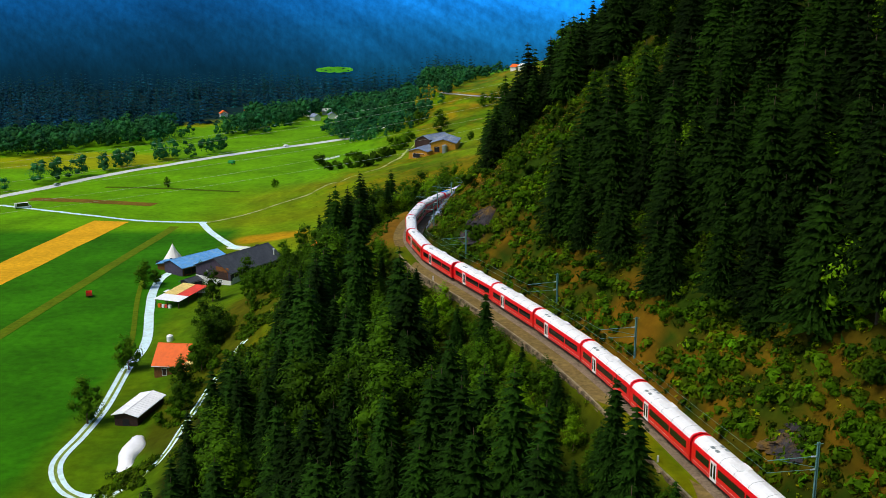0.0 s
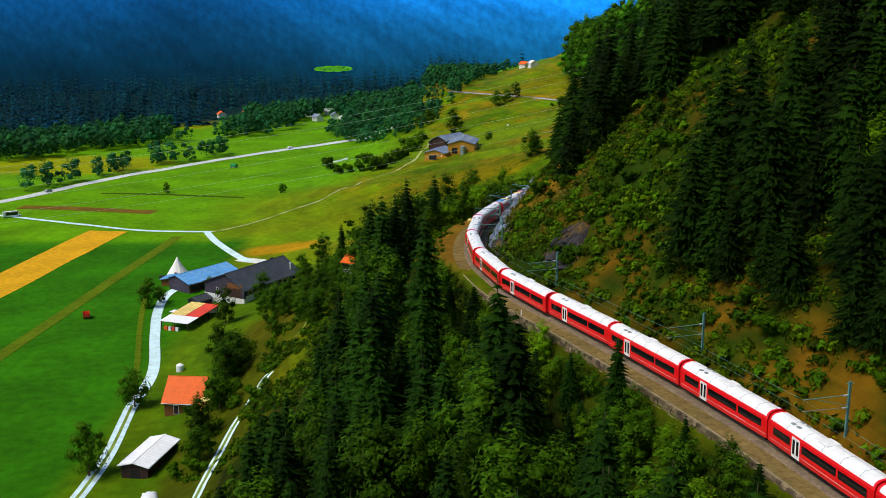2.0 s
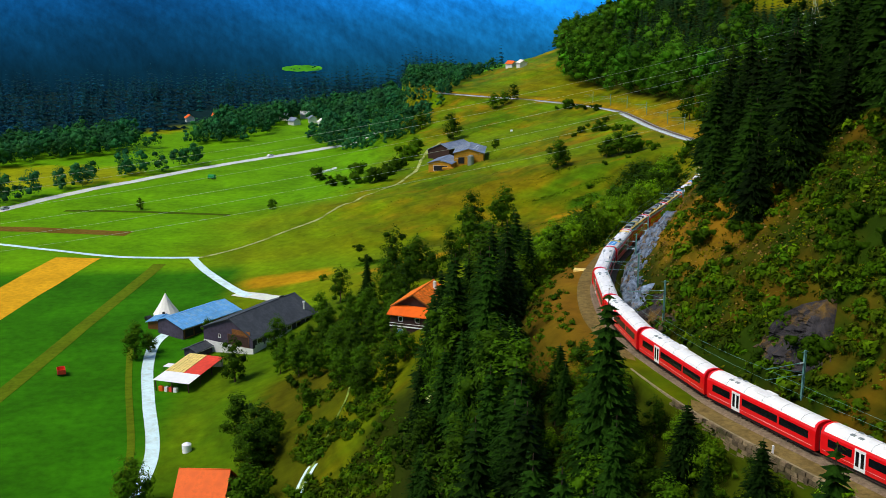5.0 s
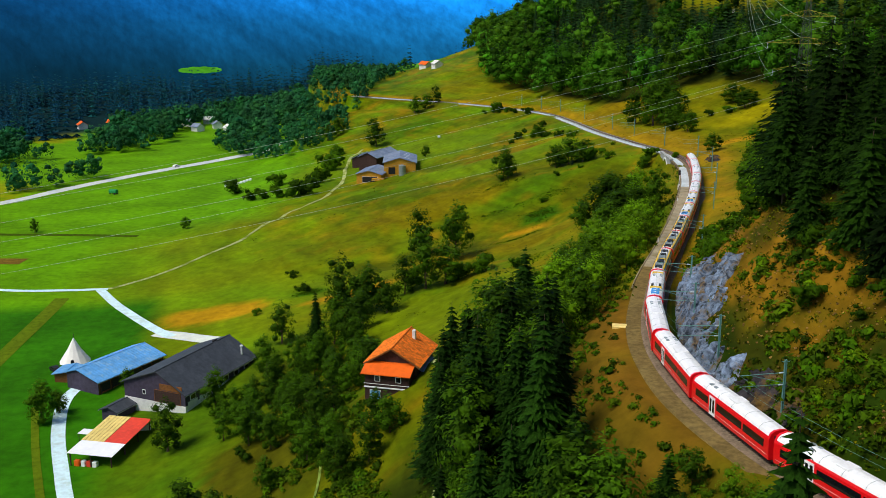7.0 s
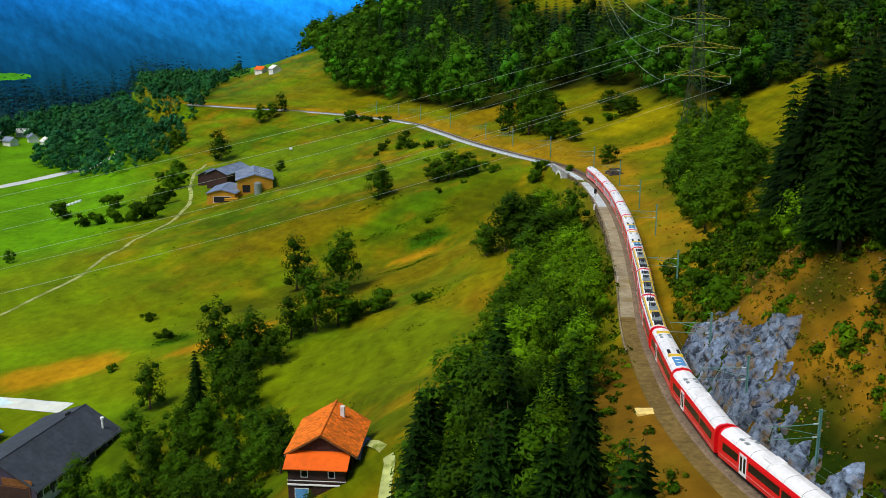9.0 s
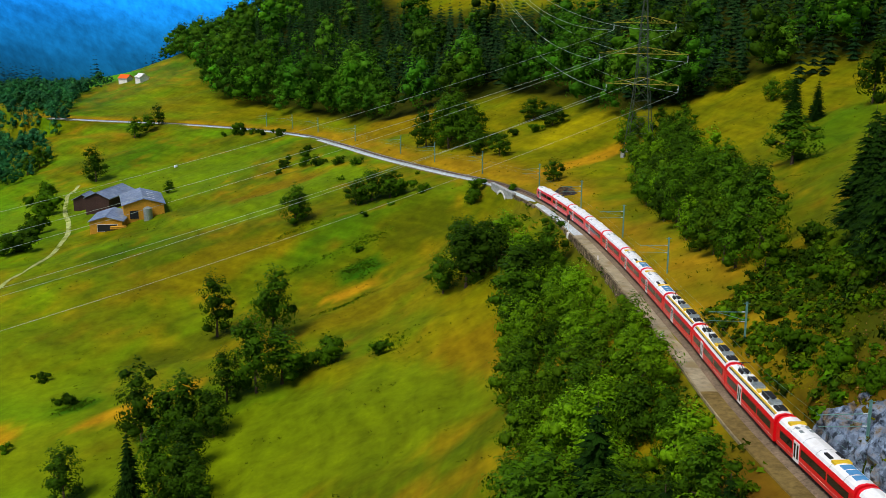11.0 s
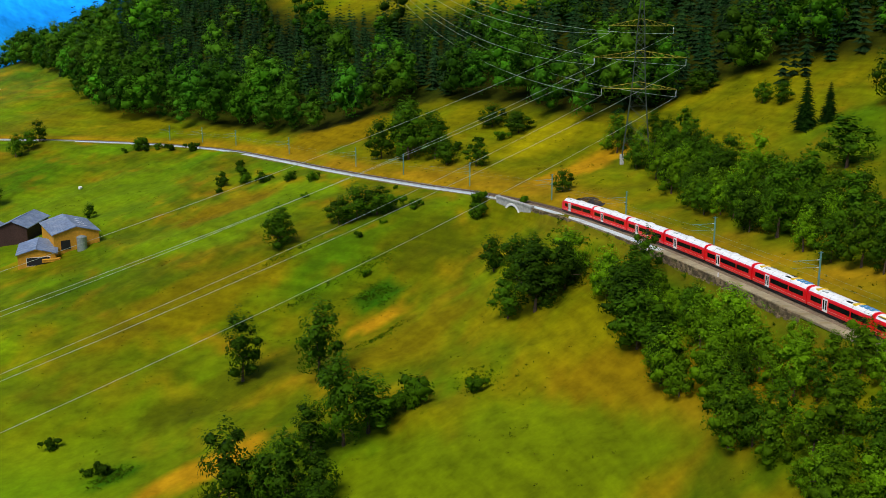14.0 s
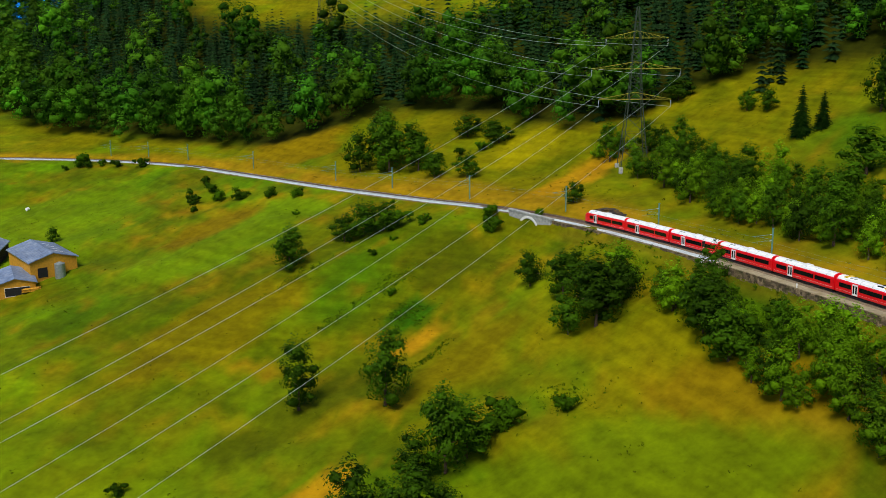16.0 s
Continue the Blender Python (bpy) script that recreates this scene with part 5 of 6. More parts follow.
def carriage(length, kind):
    """A red coach with white roof; kind: coach, power or cab."""
    e = new("railway_carriage")
    h = length / 2 - 0.35
    cab = kind == "cab"
    body = Shape().prism(carriage_section(), -h, h - (2.2 if cab else 0))
    if cab:
        sec = carriage_section()
        n = len(sec)
        rows = [[(x * s, h - 2.2 + d, 0.55 + (z - 0.55) * t) for x, z in sec] for d, s, t in ((0, 1, 1), (1.0, 0.97, 0.99), (1.8, 0.86, 0.80), (2.2, 0.72, 0.45))]
        body.sheet(rows)
        body.add(rows[-1], [tuple(reversed(range(n)))])
    body = part("body", body, "red_paint", e)
    part("roof", Shape().prism(roof_section(), -h, h - (1.9 if cab else 0)), "white_roof", e, "clean white roof", smooth=False)
    part("underframe", Shape().box(-1.15, 1.15, -h + 0.3, h - 0.3, 0.28, 0.56), "black", e)
    part("stripe", Shape().box(-HALF_WIDE - 0.006, HALF_WIDE + 0.006, -h + 0.2, h - (2.4 if cab else 0.2), 1.02, 1.05), "white_paint", e, "thin white waist stripe")
    door_y = (h * 0.42,) if kind != "power" else (h * 0.35,)
    for side in (-1, 1):
        for y in door_y:
            d = part("door", Shape().box(side * HALF_WIDE - 0.03, side * HALF_WIDE + 0.03, y - 0.72, y + 0.72, 0.62, 2.82), "white_paint", e, "white double sliding door")
            for k in (-0.34, 0.34):
                part("pane", Shape().box(side * HALF_WIDE - 0.04, side * HALF_WIDE + 0.04, y + k - 0.21, y + k + 0.21, 1.0, 2.55), "dark_glass", d)
        gaps = [(-h + 0.9, -h * 0.40), (-h * 0.36, door_y[0] - 1.1), (door_y[0] + 1.1, h - (2.6 if cab else 0.9))]
        for a, b in gaps:
            part("window", Shape().box(side * HALF_WIDE - 0.03, side * HALF_WIDE + 0.014, a, b, 1.62, 2.45), "dark_glass", e, "long dark tinted window")
    if cab:
        part("windscreen", Shape().prism([(-1.0, 1.9), (1.0, 1.9), (0.9, 2.75), (-0.9, 2.75)], h - 0.85, h - 0.55), "dark_glass", e)
    if cab:
        for x in (-0.62, 0.62):
            part("headlight", Shape().tube((x, h - 0.25, 1.25), (x, h + 0.02, 1.25), 0.12, 0.10, 10), "white_paint", e)
        part("coupler", Shape().box(-0.18, 0.18, h - 0.2, h + 0.45, 0.6, 0.85), "black", e)
    for y in (-h, h):
        if not (cab and y > 0):
            part("gangway", Shape().box(-0.75, 0.75, y - 0.02 if y > 0 else y - 0.36, y + 0.36 if y > 0 else y + 0.02, 0.7, 3.15), "black", e, "dark rubber gangway bellows")
            part("end_ring", Shape().prism([(x * 1.01, z + 0.015) for x, z in carriage_section()[:4] + roof_section()[1:-1] + carriage_section()[4:]], y - 0.16, y + 0.16), "red_paint", e)
    for y in (-h + 2.6, h - (3.4 if cab else 2.6)):
        b = part("bogie", Shape().box(-0.95, 0.95, y - 1.3, y + 1.3, 0.22, 0.42), "black", e)
        for k in (-0.9, 0.9):
            w = Shape()
            for s in (-0.55, 0.45):
                w.tube((s, y + k, 0.38), (s + 0.10, y + k, 0.38), 0.38, 0.38, 14)
            part("wheelset", w, "rail", b)
    if kind == "power":
        y = -h + 0.9
        for k, (long, wide, mat) in enumerate(((1.5, 0.60, "black"), (1.0, 0.70, "grey_metal"), (2.1, 0.55, "black"), (0.8, 0.72, "yellow_paint"), (1.7, 0.62, "grey_metal"), (1.2, 0.50, "black"), (0.9, 0.66, "white_paint"), (1.4, 0.58, "black"))):
            part("roof_box", Shape().box(-wide, wide, y, y + long, 3.58, 3.92 + 0.08 * (k % 3)), mat, e, "roof-mounted electrical box", bevel=0.05)
            for q in range(2):
                part("insulator", Shape().tube((-0.35 + 0.7 * q, y + long + 0.25, 3.6), (-0.35 + 0.7 * q, y + long + 0.25, 4.05), 0.09, 0.06, 7), "insulator", e)
            y += long + 0.55
        part("bus_bar", Shape().tube((-0.35, -h + 1.0, 4.1), (-0.35, h - 1.5, 4.1), 0.035, 0.035, 5), "grey_metal", e)
        part("pantograph", Shape().tube((-0.5, h - 3.2, 3.8), (0.5, h - 3.2, 3.8), 0.05).tube((0, h - 3.2, 3.8), (0, h - 1.9, 4.3), 0.05).tube((0, h - 1.9, 4.3), (0, h - 3.1, 4.9), 0.04).tube((-0.75, h - 3.1, 4.92), (0.75, h - 3.1, 4.92), 0.05), "black", e)
        for side in (-1, 1):
            part("walkway", Shape().box(side * 0.86 - 0.14, side * 0.86 + 0.14, -h + 0.6, h - 0.6, 3.50, 3.60), "yellow_paint", e, "yellow roof walkway")
            part("rail", Shape().box(side * 1.08 - 0.03, side * 1.08 + 0.03, -h + 0.6, h - 0.6, 3.42, 3.52), "black", e)
    else:
        for y in (h * 0.50, h * 0.62):
            for x in (-0.55, 0.55):
                part("roof_hatch", Shape().box(x - 0.2, x + 0.2, y - 0.3, y + 0.3, 3.58, 3.72), "grey_metal", e, "small grey roof hatch", bevel=0.03)
        for k in range(5):
            part("roof_seam", Shape().prism([(x * 1.002, z + 0.012) for x, z in roof_section()], -h + 2.2 + k * 3.1, -h + 2.25 + k * 3.1), "grey_metal", e)
        if kind == "coach2":
            for k in range(3):
                part("skylight", Shape().box(-0.62, 0.62, -h + 1.0 + k * 1.25, -h + 1.95 + k * 1.25, 3.56, 3.755), "blue_glass", e, "blue glazed roof panel")
            for y in (-h + 4.9, h * 0.72):
                part("roof_plate", Shape().box(-0.9, 0.9, y, y + 0.8, 3.50, 3.765), "yellow_paint", e, "yellow roof plate")
            for x in (-0.6, 0.6):
                part("vent", Shape().box(x - 0.18, x + 0.18, -h + 6.2, -h + 7.6, 3.5, 3.76), "black", e)
        else:
            part("air_unit", Shape().box(-0.8, 0.8, -0.9, 0.9, 3.5, 3.79), "white_roof", e, bevel=0.06)
    return e


CAR = 18.6
FRONT = 474.0
# stations along the line by length
_ys = np.arange(-58, FRONT + 0.5, 0.5)
_len = np.concatenate([[0], np.cumsum(np.hypot(np.diff(line_x(_ys)), 0.5))])


def back_from_front(s):
    return float(np.interp(_len[-1] - s, _len, _ys))


def place_car(e, s):
    a, b = line_point(back_from_front(s + 2.7 + 10.6)), line_point(back_from_front(s + 2.7))
    mid, d = (a + b) / 2, b - a
    q = d.to_track_quat("Y", "Z").to_matrix().to_4x4()
    return Matrix.Translation(line_point(back_from_front(s + CAR / 2)) * 0.5 + mid * 0.5) @ q


PLAN = ["cab"] + ["coach"] * 4 + ["coach2"] * 2 + ["power"] * 3 + ["coach2"] + ["coach"] * 13
TEXT = {"cab": "red driving coach with white roof on the curved track", "coach": "red railway coach with white roof and dark windows", "coach2": "red railway coach with white roof and yellow hatches",
        "power": "red electric power car with crowded roof equipment"}
made = {}
for k, kind in enumerate(PLAN):
    if kind not in made:
        e = made[kind] = carriage(CAR, kind)
        e.matrix_world = place_car(e, k * CAR)
    else:
        e = copy_thing(made[kind], place_car(None, k * CAR))
    tagged(e, TEXT[kind], "railway coach", "coaches of the train")


# ---- railway furniture ----
def catenary_mast(y, side=5.2):
    p = line_point(y, side)
    q = line_point(y + 0.5) - line_point(y)
    turn = math.degrees(math.atan2(-q.x, q.y))
    base = min(p.z - 0.3, spot(p.x, p.y))
    e = thing("catenary_mast", pose(p.x, p.y, p.z - 0.4, 0, 0, turn), "slender grey-green steel overhead line mast", "mast", "masts along the railway")
    part("pole", Shape().box(-0.09, 0.09, -0.08, 0.08, -1.2, 8.4).box(-0.12, -0.09, -0.12, 0.12, -1.2, 8.4).box(0.09, 0.12, -0.12, 0.12, -1.2, 8.4), "mast", e)
    part("footing", Shape().box(-0.45, 0.45, -0.45, 0.45, -1.6, 0.25), "masonry", e, bevel=0.05)
    part("cantilever", Shape().tube((-0.1, 0, 6.9), (-side, 0, 6.9), 0.05).tube((-0.1, 0, 5.7), (-side + 1.2, 0, 6.85), 0.035), "mast", e)
    part("steady_arm", Shape().tube((-0.1, 0, 5.5), (-side, 0, 5.6), 0.035), "mast", e)
    for z in (6.9, 5.5):
        part("insulator", Shape().tube((-0.2, 0, z), (-0.7, 0, z), 0.09, 0.09, 8), "insulator", e)
    part("earth_arm", Shape().tube((-0.5, 0, 8.2), (0.5, 0, 8.2), 0.04), "mast", e)


MAST_YS = (94, 140, 167, 206, 242, 262, 280, 298, 335, 378, 413, 452, 490, 530, 567, 598, 654, 703, 728, 750)
for y in MAST_YS:
    catenary_mast(y, 5.4 if y < 540 else 6.5)
for name, h in (("contact_wire", 5.25), ("carrier_wire", 6.5)):
    pts = []
    for a, b in zip(MAST_YS, MAST_YS[1:]):
        pts += [line_point(a + (b - a) * k / 6, 0, h - (0.35 if h > 6 else 0.0) * (1 - (k / 3 - 1) ** 2)) for k in range(6)]
    w = Shape().pipe(pts, 0.012, 3)
    tagged(part(name, w, "mast"), "thin overhead wire above the railway", "wire", kind="structure")


# ---- the power line ----
def pylon(x, y, turn, h, tag):
    e = thing("lattice_pylon", at(x, y, turn), tag, "pylon", "pylons of the power line")
    levels = [(0.0, 4.3), (0.22, 3.1), (0.43, 2.1), (0.53, 1.75), (0.62, 1.5), (0.72, 1.25), (0.81, 1.05), (1.0, 0.35)]
    for sx in (-1, 1):
        for sy in (-1, 1):
            leg = Shape()
            for (a, ra), (b, rb) in zip(levels, levels[1:]):
                leg.tube((sx * ra, sy * ra, h * a), (sx * rb, sy * rb, h * b), 0.13, 0.12, 4)
            part("leg", leg, "steel_lattice", e)
            part("footing", Shape().box(sx * 4.3 - 0.6, sx * 4.3 + 0.6, sy * 4.3 - 0.6, sy * 4.3 + 0.6, -1.5, 0.5), "masonry", e)
    brace = Shape()
    for (a, ra), (b, rb) in zip(levels, levels[1:]):
        for k in range(2):
            u, v = a + (b - a) * k / 2, a + (b - a) * (k + 1) / 2
            r0, r1 = ra + (rb - ra) * k / 2, ra + (rb - ra) * (k + 1) / 2
            c0, c1 = [(-r0, -r0), (r0, -r0), (r0, r0), (-r0, r0)], [(-r1, -r1), (r1, -r1), (r1, r1), (-r1, r1)]
            for i in range(4):
                j = (i + 1) % 4
                brace.tube((*c0[i], h * u), (*c1[j], h * v), 0.05, 0.05, 3).tube((*c0[j], h * u), (*c1[i], h * v), 0.05, 0.05, 3).tube((*c1[i], h * v), (*c1[j], h * v), 0.05, 0.05, 3)
    part("lattice", brace, "steel_lattice", e)
    for z, w in ((0.43, 11.5), (0.62, 14.0), (0.81, 9.8)):
        arm = Shape()
        for s in (-1, 1):
            for d in (-0.8, 0.8):
                arm.tube((0, d, h * z), (s * w, 0, h * z), 0.09, 0.06, 4).tube((0, d * 0.8, h * z + 2.2), (s * w, 0, h * z + 0.05), 0.06, 0.05, 4)
            for k in range(1, 5):
                u = k / 5
                arm.tube((s * w * u, -0.8 * (1 - u), h * z), (s * w * u, -0.64 * (1 - u), h * z + 2.2 * (1 - u)), 0.045, 0.045, 3)
                arm.tube((s * w * u, 0.8 * (1 - u), h * z), (s * w * (u - 0.2), 0.64 * (1.2 - u), h * z + 2.2 * (1.2 - u)), 0.045, 0.045, 3)
        part("crossarm", arm, "arm_paint", e, "yellow-painted steel crossarm")
        for s in (-1, 1):
            ins = Shape()
            for k in range(7):
                ins.tube((s * (w - 0.15), 0, h * z - 0.3 - k * 0.28), (s * (w - 0.15), 0, h * z - 0.45 - k * 0.28), 0.05, 0.17, 7)
            part("insulator", ins, "insulator", e, "string of pale glass insulators")
    return e


PYLONS = [((130.5, 493), 133.0, 50.0), ((231, 766), 60.0, 48.0), ((-420, 372), 80.0, 46.0)]
ends = []
for (x, y), turn, h in PYLONS:
    e = pylon(x, y, turn, h, "tall steel lattice pylon with three yellow crossarms")
    m = e.matrix_world
    ends.append([m @ Vector((s * (w - 0.15), 0, h * z - 2.3)) for z, w in ((0.43, 11.5), (0.62, 14.0), (0.81, 9.8)) for s in (-1, 1)])
for other, sag in ((1, 11.0), (2, 17.0)):
    for a, b in zip(ends[0], ends[other]):
        w = Shape().pipe([a.lerp(b, k / 28) - Vector((0, 0, sag * (1 - (k / 14 - 1) ** 2))) for k in range(29)], 0.048 if other == 1 else 0.032)
        tagged(part("power_cable", w, "wire"), "long sagging overhead power cable", "cable", "cables of the power line")


# ---- farm buildings ----
def gable_house(name, m, left, right, long, eave, ridge, wall, roof, label, category="barn", over=0.6, plinth=0.0, drop=0.0, group=""):
    """A house with its length along y: a wall mass with gables, and a roof of two slabs over its wings left and right of the ridge."""
    e = thing(name, m, label, category, group)
    l = long / 2
    el, er = eave, eave - drop
    part("wall", Shape().prism([(-left, -2.5), (right, -2.5), (right, er), (0, ridge), (-left, el)], -l, l), wall, e)
    t = 0.24
    for s, w, ev in ((-1, left, el), (1, right, er)):
        k = (ridge - ev) / w
        part("roof_slab", Shape().prism([(0, ridge + 0.02), (s * (w + over), ev - k * over + 0.02), (s * (w + over), ev - k * over + t), (0, ridge + t + 0.02)], -l - over, l + over), roof, e)
        part("gutter", Shape().tube((s * (w + over), -l - over, ev - k * over + 0.02), (s * (w + over), l + over, ev - k * over + 0.02), 0.10, 0.10, 6), "grey_metal", e)
    part("ridge_cap", Shape().tube((0, -l - over, ridge + t), (0, l + over, ridge + t), 0.14, 0.14, 6), roof, e)
    if plinth:
        part("plinth", Shape().box(-left - 0.06, right + 0.06, -l - 0.06, l + 0.06, -2.5, plinth), "plaster", e, "white plastered plinth")
    return e


def panel(e, name, mat, x0, x1, y0, y1, z0, z1, label="", edge="white_paint"):
    """A door, window or board set into a wall, with a surround where edge is given."""
    p = part(name, Shape().box(x0, x1, y0, y1, z0, z1), mat, e, label)
    if edge:
        dx, dy = x1 - x0, y1 - y0
        f = Shape()
        if dx > dy:
            for a, b, c, d in ((x0 - 0.1, x1 + 0.1, z1, z1 + 0.1), (x0 - 0.1, x1 + 0.1, z0 - 0.1, z0), (x0 - 0.1, x0, z0, z1), (x1, x1 + 0.1, z0, z1)):
                f.box(a, b, y0 - 0.02, y1 + 0.02, c, d)
        else:
            for a, b, c, d in ((y0 - 0.1, y1 + 0.1, z1, z1 + 0.1), (y0 - 0.1, y1 + 0.1, z0 - 0.1, z0), (y0 - 0.1, y0, z0, z1), (y1, y1 + 0.1, z0, z1)):
                f.box(x0 - 0.02, x1 + 0.02, a, b, c, d)
        part("surround", f, edge, p)
    return p


def roof_ribs(e, mat, left, right, long, eave, ridge, step, drop=0.0, over=0.6):
    """Standing seams down both slopes."""
    for s, w, ev in ((-1, left, eave), (1, right, eave - drop)):
        k = (ridge - ev) / w
        r = Shape()
        for y in np.arange(-long / 2 - over + 0.3, long / 2 + over, step):
            r.add([(0, y - 0.05, ridge + 0.27), (0, y + 0.05, ridge + 0.27), (s * (w + over), y + 0.05, ev - k * over + 0.27), (s * (w + over), y - 0.05, ev - k * over + 0.27),
                   (0, y, ridge + 0.34), (s * (w + over), y, ev - k * over + 0.34)], [(0, 3, 5, 4), (1, 4, 5, 2)])
        part("roof_seams", r, mat, e)


# the dark barn
barn = gable_house("barn", at(-80.5, 402, -33, -0.3), 10.5, 8.2, 30, 5.4, 9.4, "purple_wall", "slate", "large dark barn with a grey slate roof", plinth=1.5, drop=0.7)
panel(barn, "gable_board", "brown_wood", 0.6, 7.4, -15.14, -15.0, 4.9, 6.4, "reddish wooden gable boards", "")
panel(barn, "barn_door", "dark_wood", -1.0, 6.8, -15.12, -15.0, 1.6, 4.6, "wide dark sliding barn door", "brown_wood")
panel(barn, "window", "dark_glass", -4.6, -3.9, -15.1, -15.0, 3.0, 4.0)
for k in range(6):
    panel(barn, "window", "dark_glass", 8.2, 8.3, -13 + k * 4.6, -11 + k * 4.6, 2.6, 3.8)
    panel(barn, "wall_panel", "plaster", 8.2, 8.27, -14 + k * 4.6, -10.2 + k * 4.6, 1.5, 2.3, "", "")
part("vent", Shape().box(-1.0, -0.4, 9, 10.6, 8.9, 9.9), "black", barn, "dark roof ventilator", bevel=0.08)
part("flue", Shape().tube((6.2, 12, 5.9), (6.2, 12, 8.2), 0.25, 0.25, 10).tube((6.2, 12, 8.2), (6.2, 12, 8.6), 0.45, 0.45, 10), "white_paint", barn, "white metal flue")
annex = gable_house("annex", at(-98.6, 392, -33, -0.2), 2.4, 2.4, 7, 2.7, 3.6, "purple_wall", "slate", "small dark annex beside the barn", "shed")
# the long shed with the blue roof
shed = gable_house("cowshed", at(-104.5, 422, -38), 4.2, 7.4, 24, 4.0, 5.4, "brown_wood", "blue_sheet", "long wooden shed with a blue metal roof", "shed", drop=0.8)
roof_ribs(shed, "blue_sheet", 4.2, 7.4, 24, 4.0, 5.4, 1.0, 0.8)
part("end_wall", Shape().prism([(-4.2, -2), (7.4, -2), (7.4, 3.1), (0, 5.3), (-4.2, 3.9)], -12.12, -12.0), "purple_wall", shed, "dark end wall")
for k in range(7):
    part("post", Shape().box(7.5, 7.75, -11.5 + k * 3.8, -11.25 + k * 3.8, -1.5, 3.0), "dark_wood", shed)
    if k < 6:
        # black sheets stand for the shade inside the open bays
        panel(shed, "bay", "black", 7.4, 7.46, -11 + k * 3.8, -8 + k * 3.8, 0.2, 2.4, "black panel standing for the shade in an open bay", "")
lean = gable_house("lean_to", at(-115.4, 421.5, -14), 3.4, 3.4, 6, 2.4, 3.0, "brown_wood", "blue_sheet", "small lean-to with a pale blue roof", "shed")
# the shed with coloured roof sheets
e = thing("striped_shed", at(-97.6, 371.7, -21), "open shed with white, cream and red roof sheets", "shed")
for x in (-5.0, 0, 5.0):
    for y in (-9.0, -3, 3.2, 9.0):
        part("post", Shape().box(x - 0.12, x + 0.12, y - 0.12, y + 0.12, -1.5, 3.1 + 0.05 * y), "dark_wood", e)


def slope_sheet(x0, x1, y0, y1, t=0.1):
    z = [3.3 + 0.06 * y for y in (y0, y1)]
    v = [(x0, y0, z[0]), (x1, y0, z[0]), (x1, y1, z[1]), (x0, y1, z[1])]
    return Shape().add(v + [(a, b, c + t) for a, b, c in v], [(3, 2, 1, 0), (4, 5, 6, 7), (0, 1, 5, 4), (1, 2, 6, 5), (2, 3, 7, 6), (3, 0, 4, 7)])


part("white_sheet", slope_sheet(-5.5, 5.5, -9.5, -3.3), "plastic_white", e, "white corrugated roof sheet")
for k in range(6):
    part("cream_sheet", slope_sheet(-5.5 + k * 0.95, -5.5 + k * 0.95 + 0.8, -3.25, 9.4, 0.14), "cream_sheet", e, "cream roof sheet")
part("under_sheet", slope_sheet(-5.5, 0.2, -3.25, 9.35, 0.06), "brown_wood", e)
part("red_sheet", slope_sheet(0.25, 5.5, -3.25, 9.4), "red_sheet", e, "red roof sheet")
part("back_wall", Shape().box(-5.2, 5.2, 9.0, 9.2, -1.5, 3.6), "plaster", e)
for k, (mat, x, w) in enumerate((("orange_roof", -3.6, 1.2), ("white_paint", -2.0, 0.9), ("red_sheet", -0.6, 1.0), ("white_paint", 0.8, 1.1))):
    c = thing("crate", at(-97.6, 371.7, -21) @ pose(x, -8.6, 0), "stacked farm crate under the shed roof", "crate", "crates under the shed")
    part("box", Shape().box(-w / 2, w / 2, -0.5, 0.5, -0.6, 0.9), mat, c, bevel=0.05)
e = thing("awning", at(-103.5, 378, -21), "small white awning beside the shed", "awning")
part("sheet", Shape().box(-2.2, 2.2, -1.4, 1.4, 2.2, 2.32), "plastic_white", e)
for x in (-2.0, 2.0):
    part("post", Shape().box(x - 0.06, x + 0.06, -1.3, -1.18, -0.5, 2.2), "dark_wood", e)
# the tent
e = thing("tent", at(-116.9, 435.5, 0), "white pointed canvas tent on the grass", "tent")
tent, ring, n = Shape(), [], 12
for i in range(n):
    a = 6.283 * i / n
    ring.append((4.5 * math.cos(a), 4.5 * math.sin(a), -0.2))
mid = [(x * 0.42 * (0.94 if i % 2 else 1.0), y * 0.42 * (0.94 if i % 2 else 1.0), 3.7) for i, (x, y, z) in enumerate(ring)]
tent.add([(0, 0, 7.2)] + mid + ring, [(0, 1 + i, 1 + (i + 1) % n) for i in range(n)] + [(1 + i, 1 + n + i, 1 + n + (i + 1) % n, 1 + (i + 1) % n) for i in range(n)])
part("canvas", tent, "canvas", e)
part("pole", Shape().tube((0, 0, 6.6), (0.1, 0, 8.2), 0.07), "dark_wood", e)
# black block in place of the shaded opening of the tent
part("doorway", Shape().prism([(-0.6, 0), (0.6, 0), (0.35, 1.7), (-0.35, 1.7)], -4.42, -3.9), "black", e)
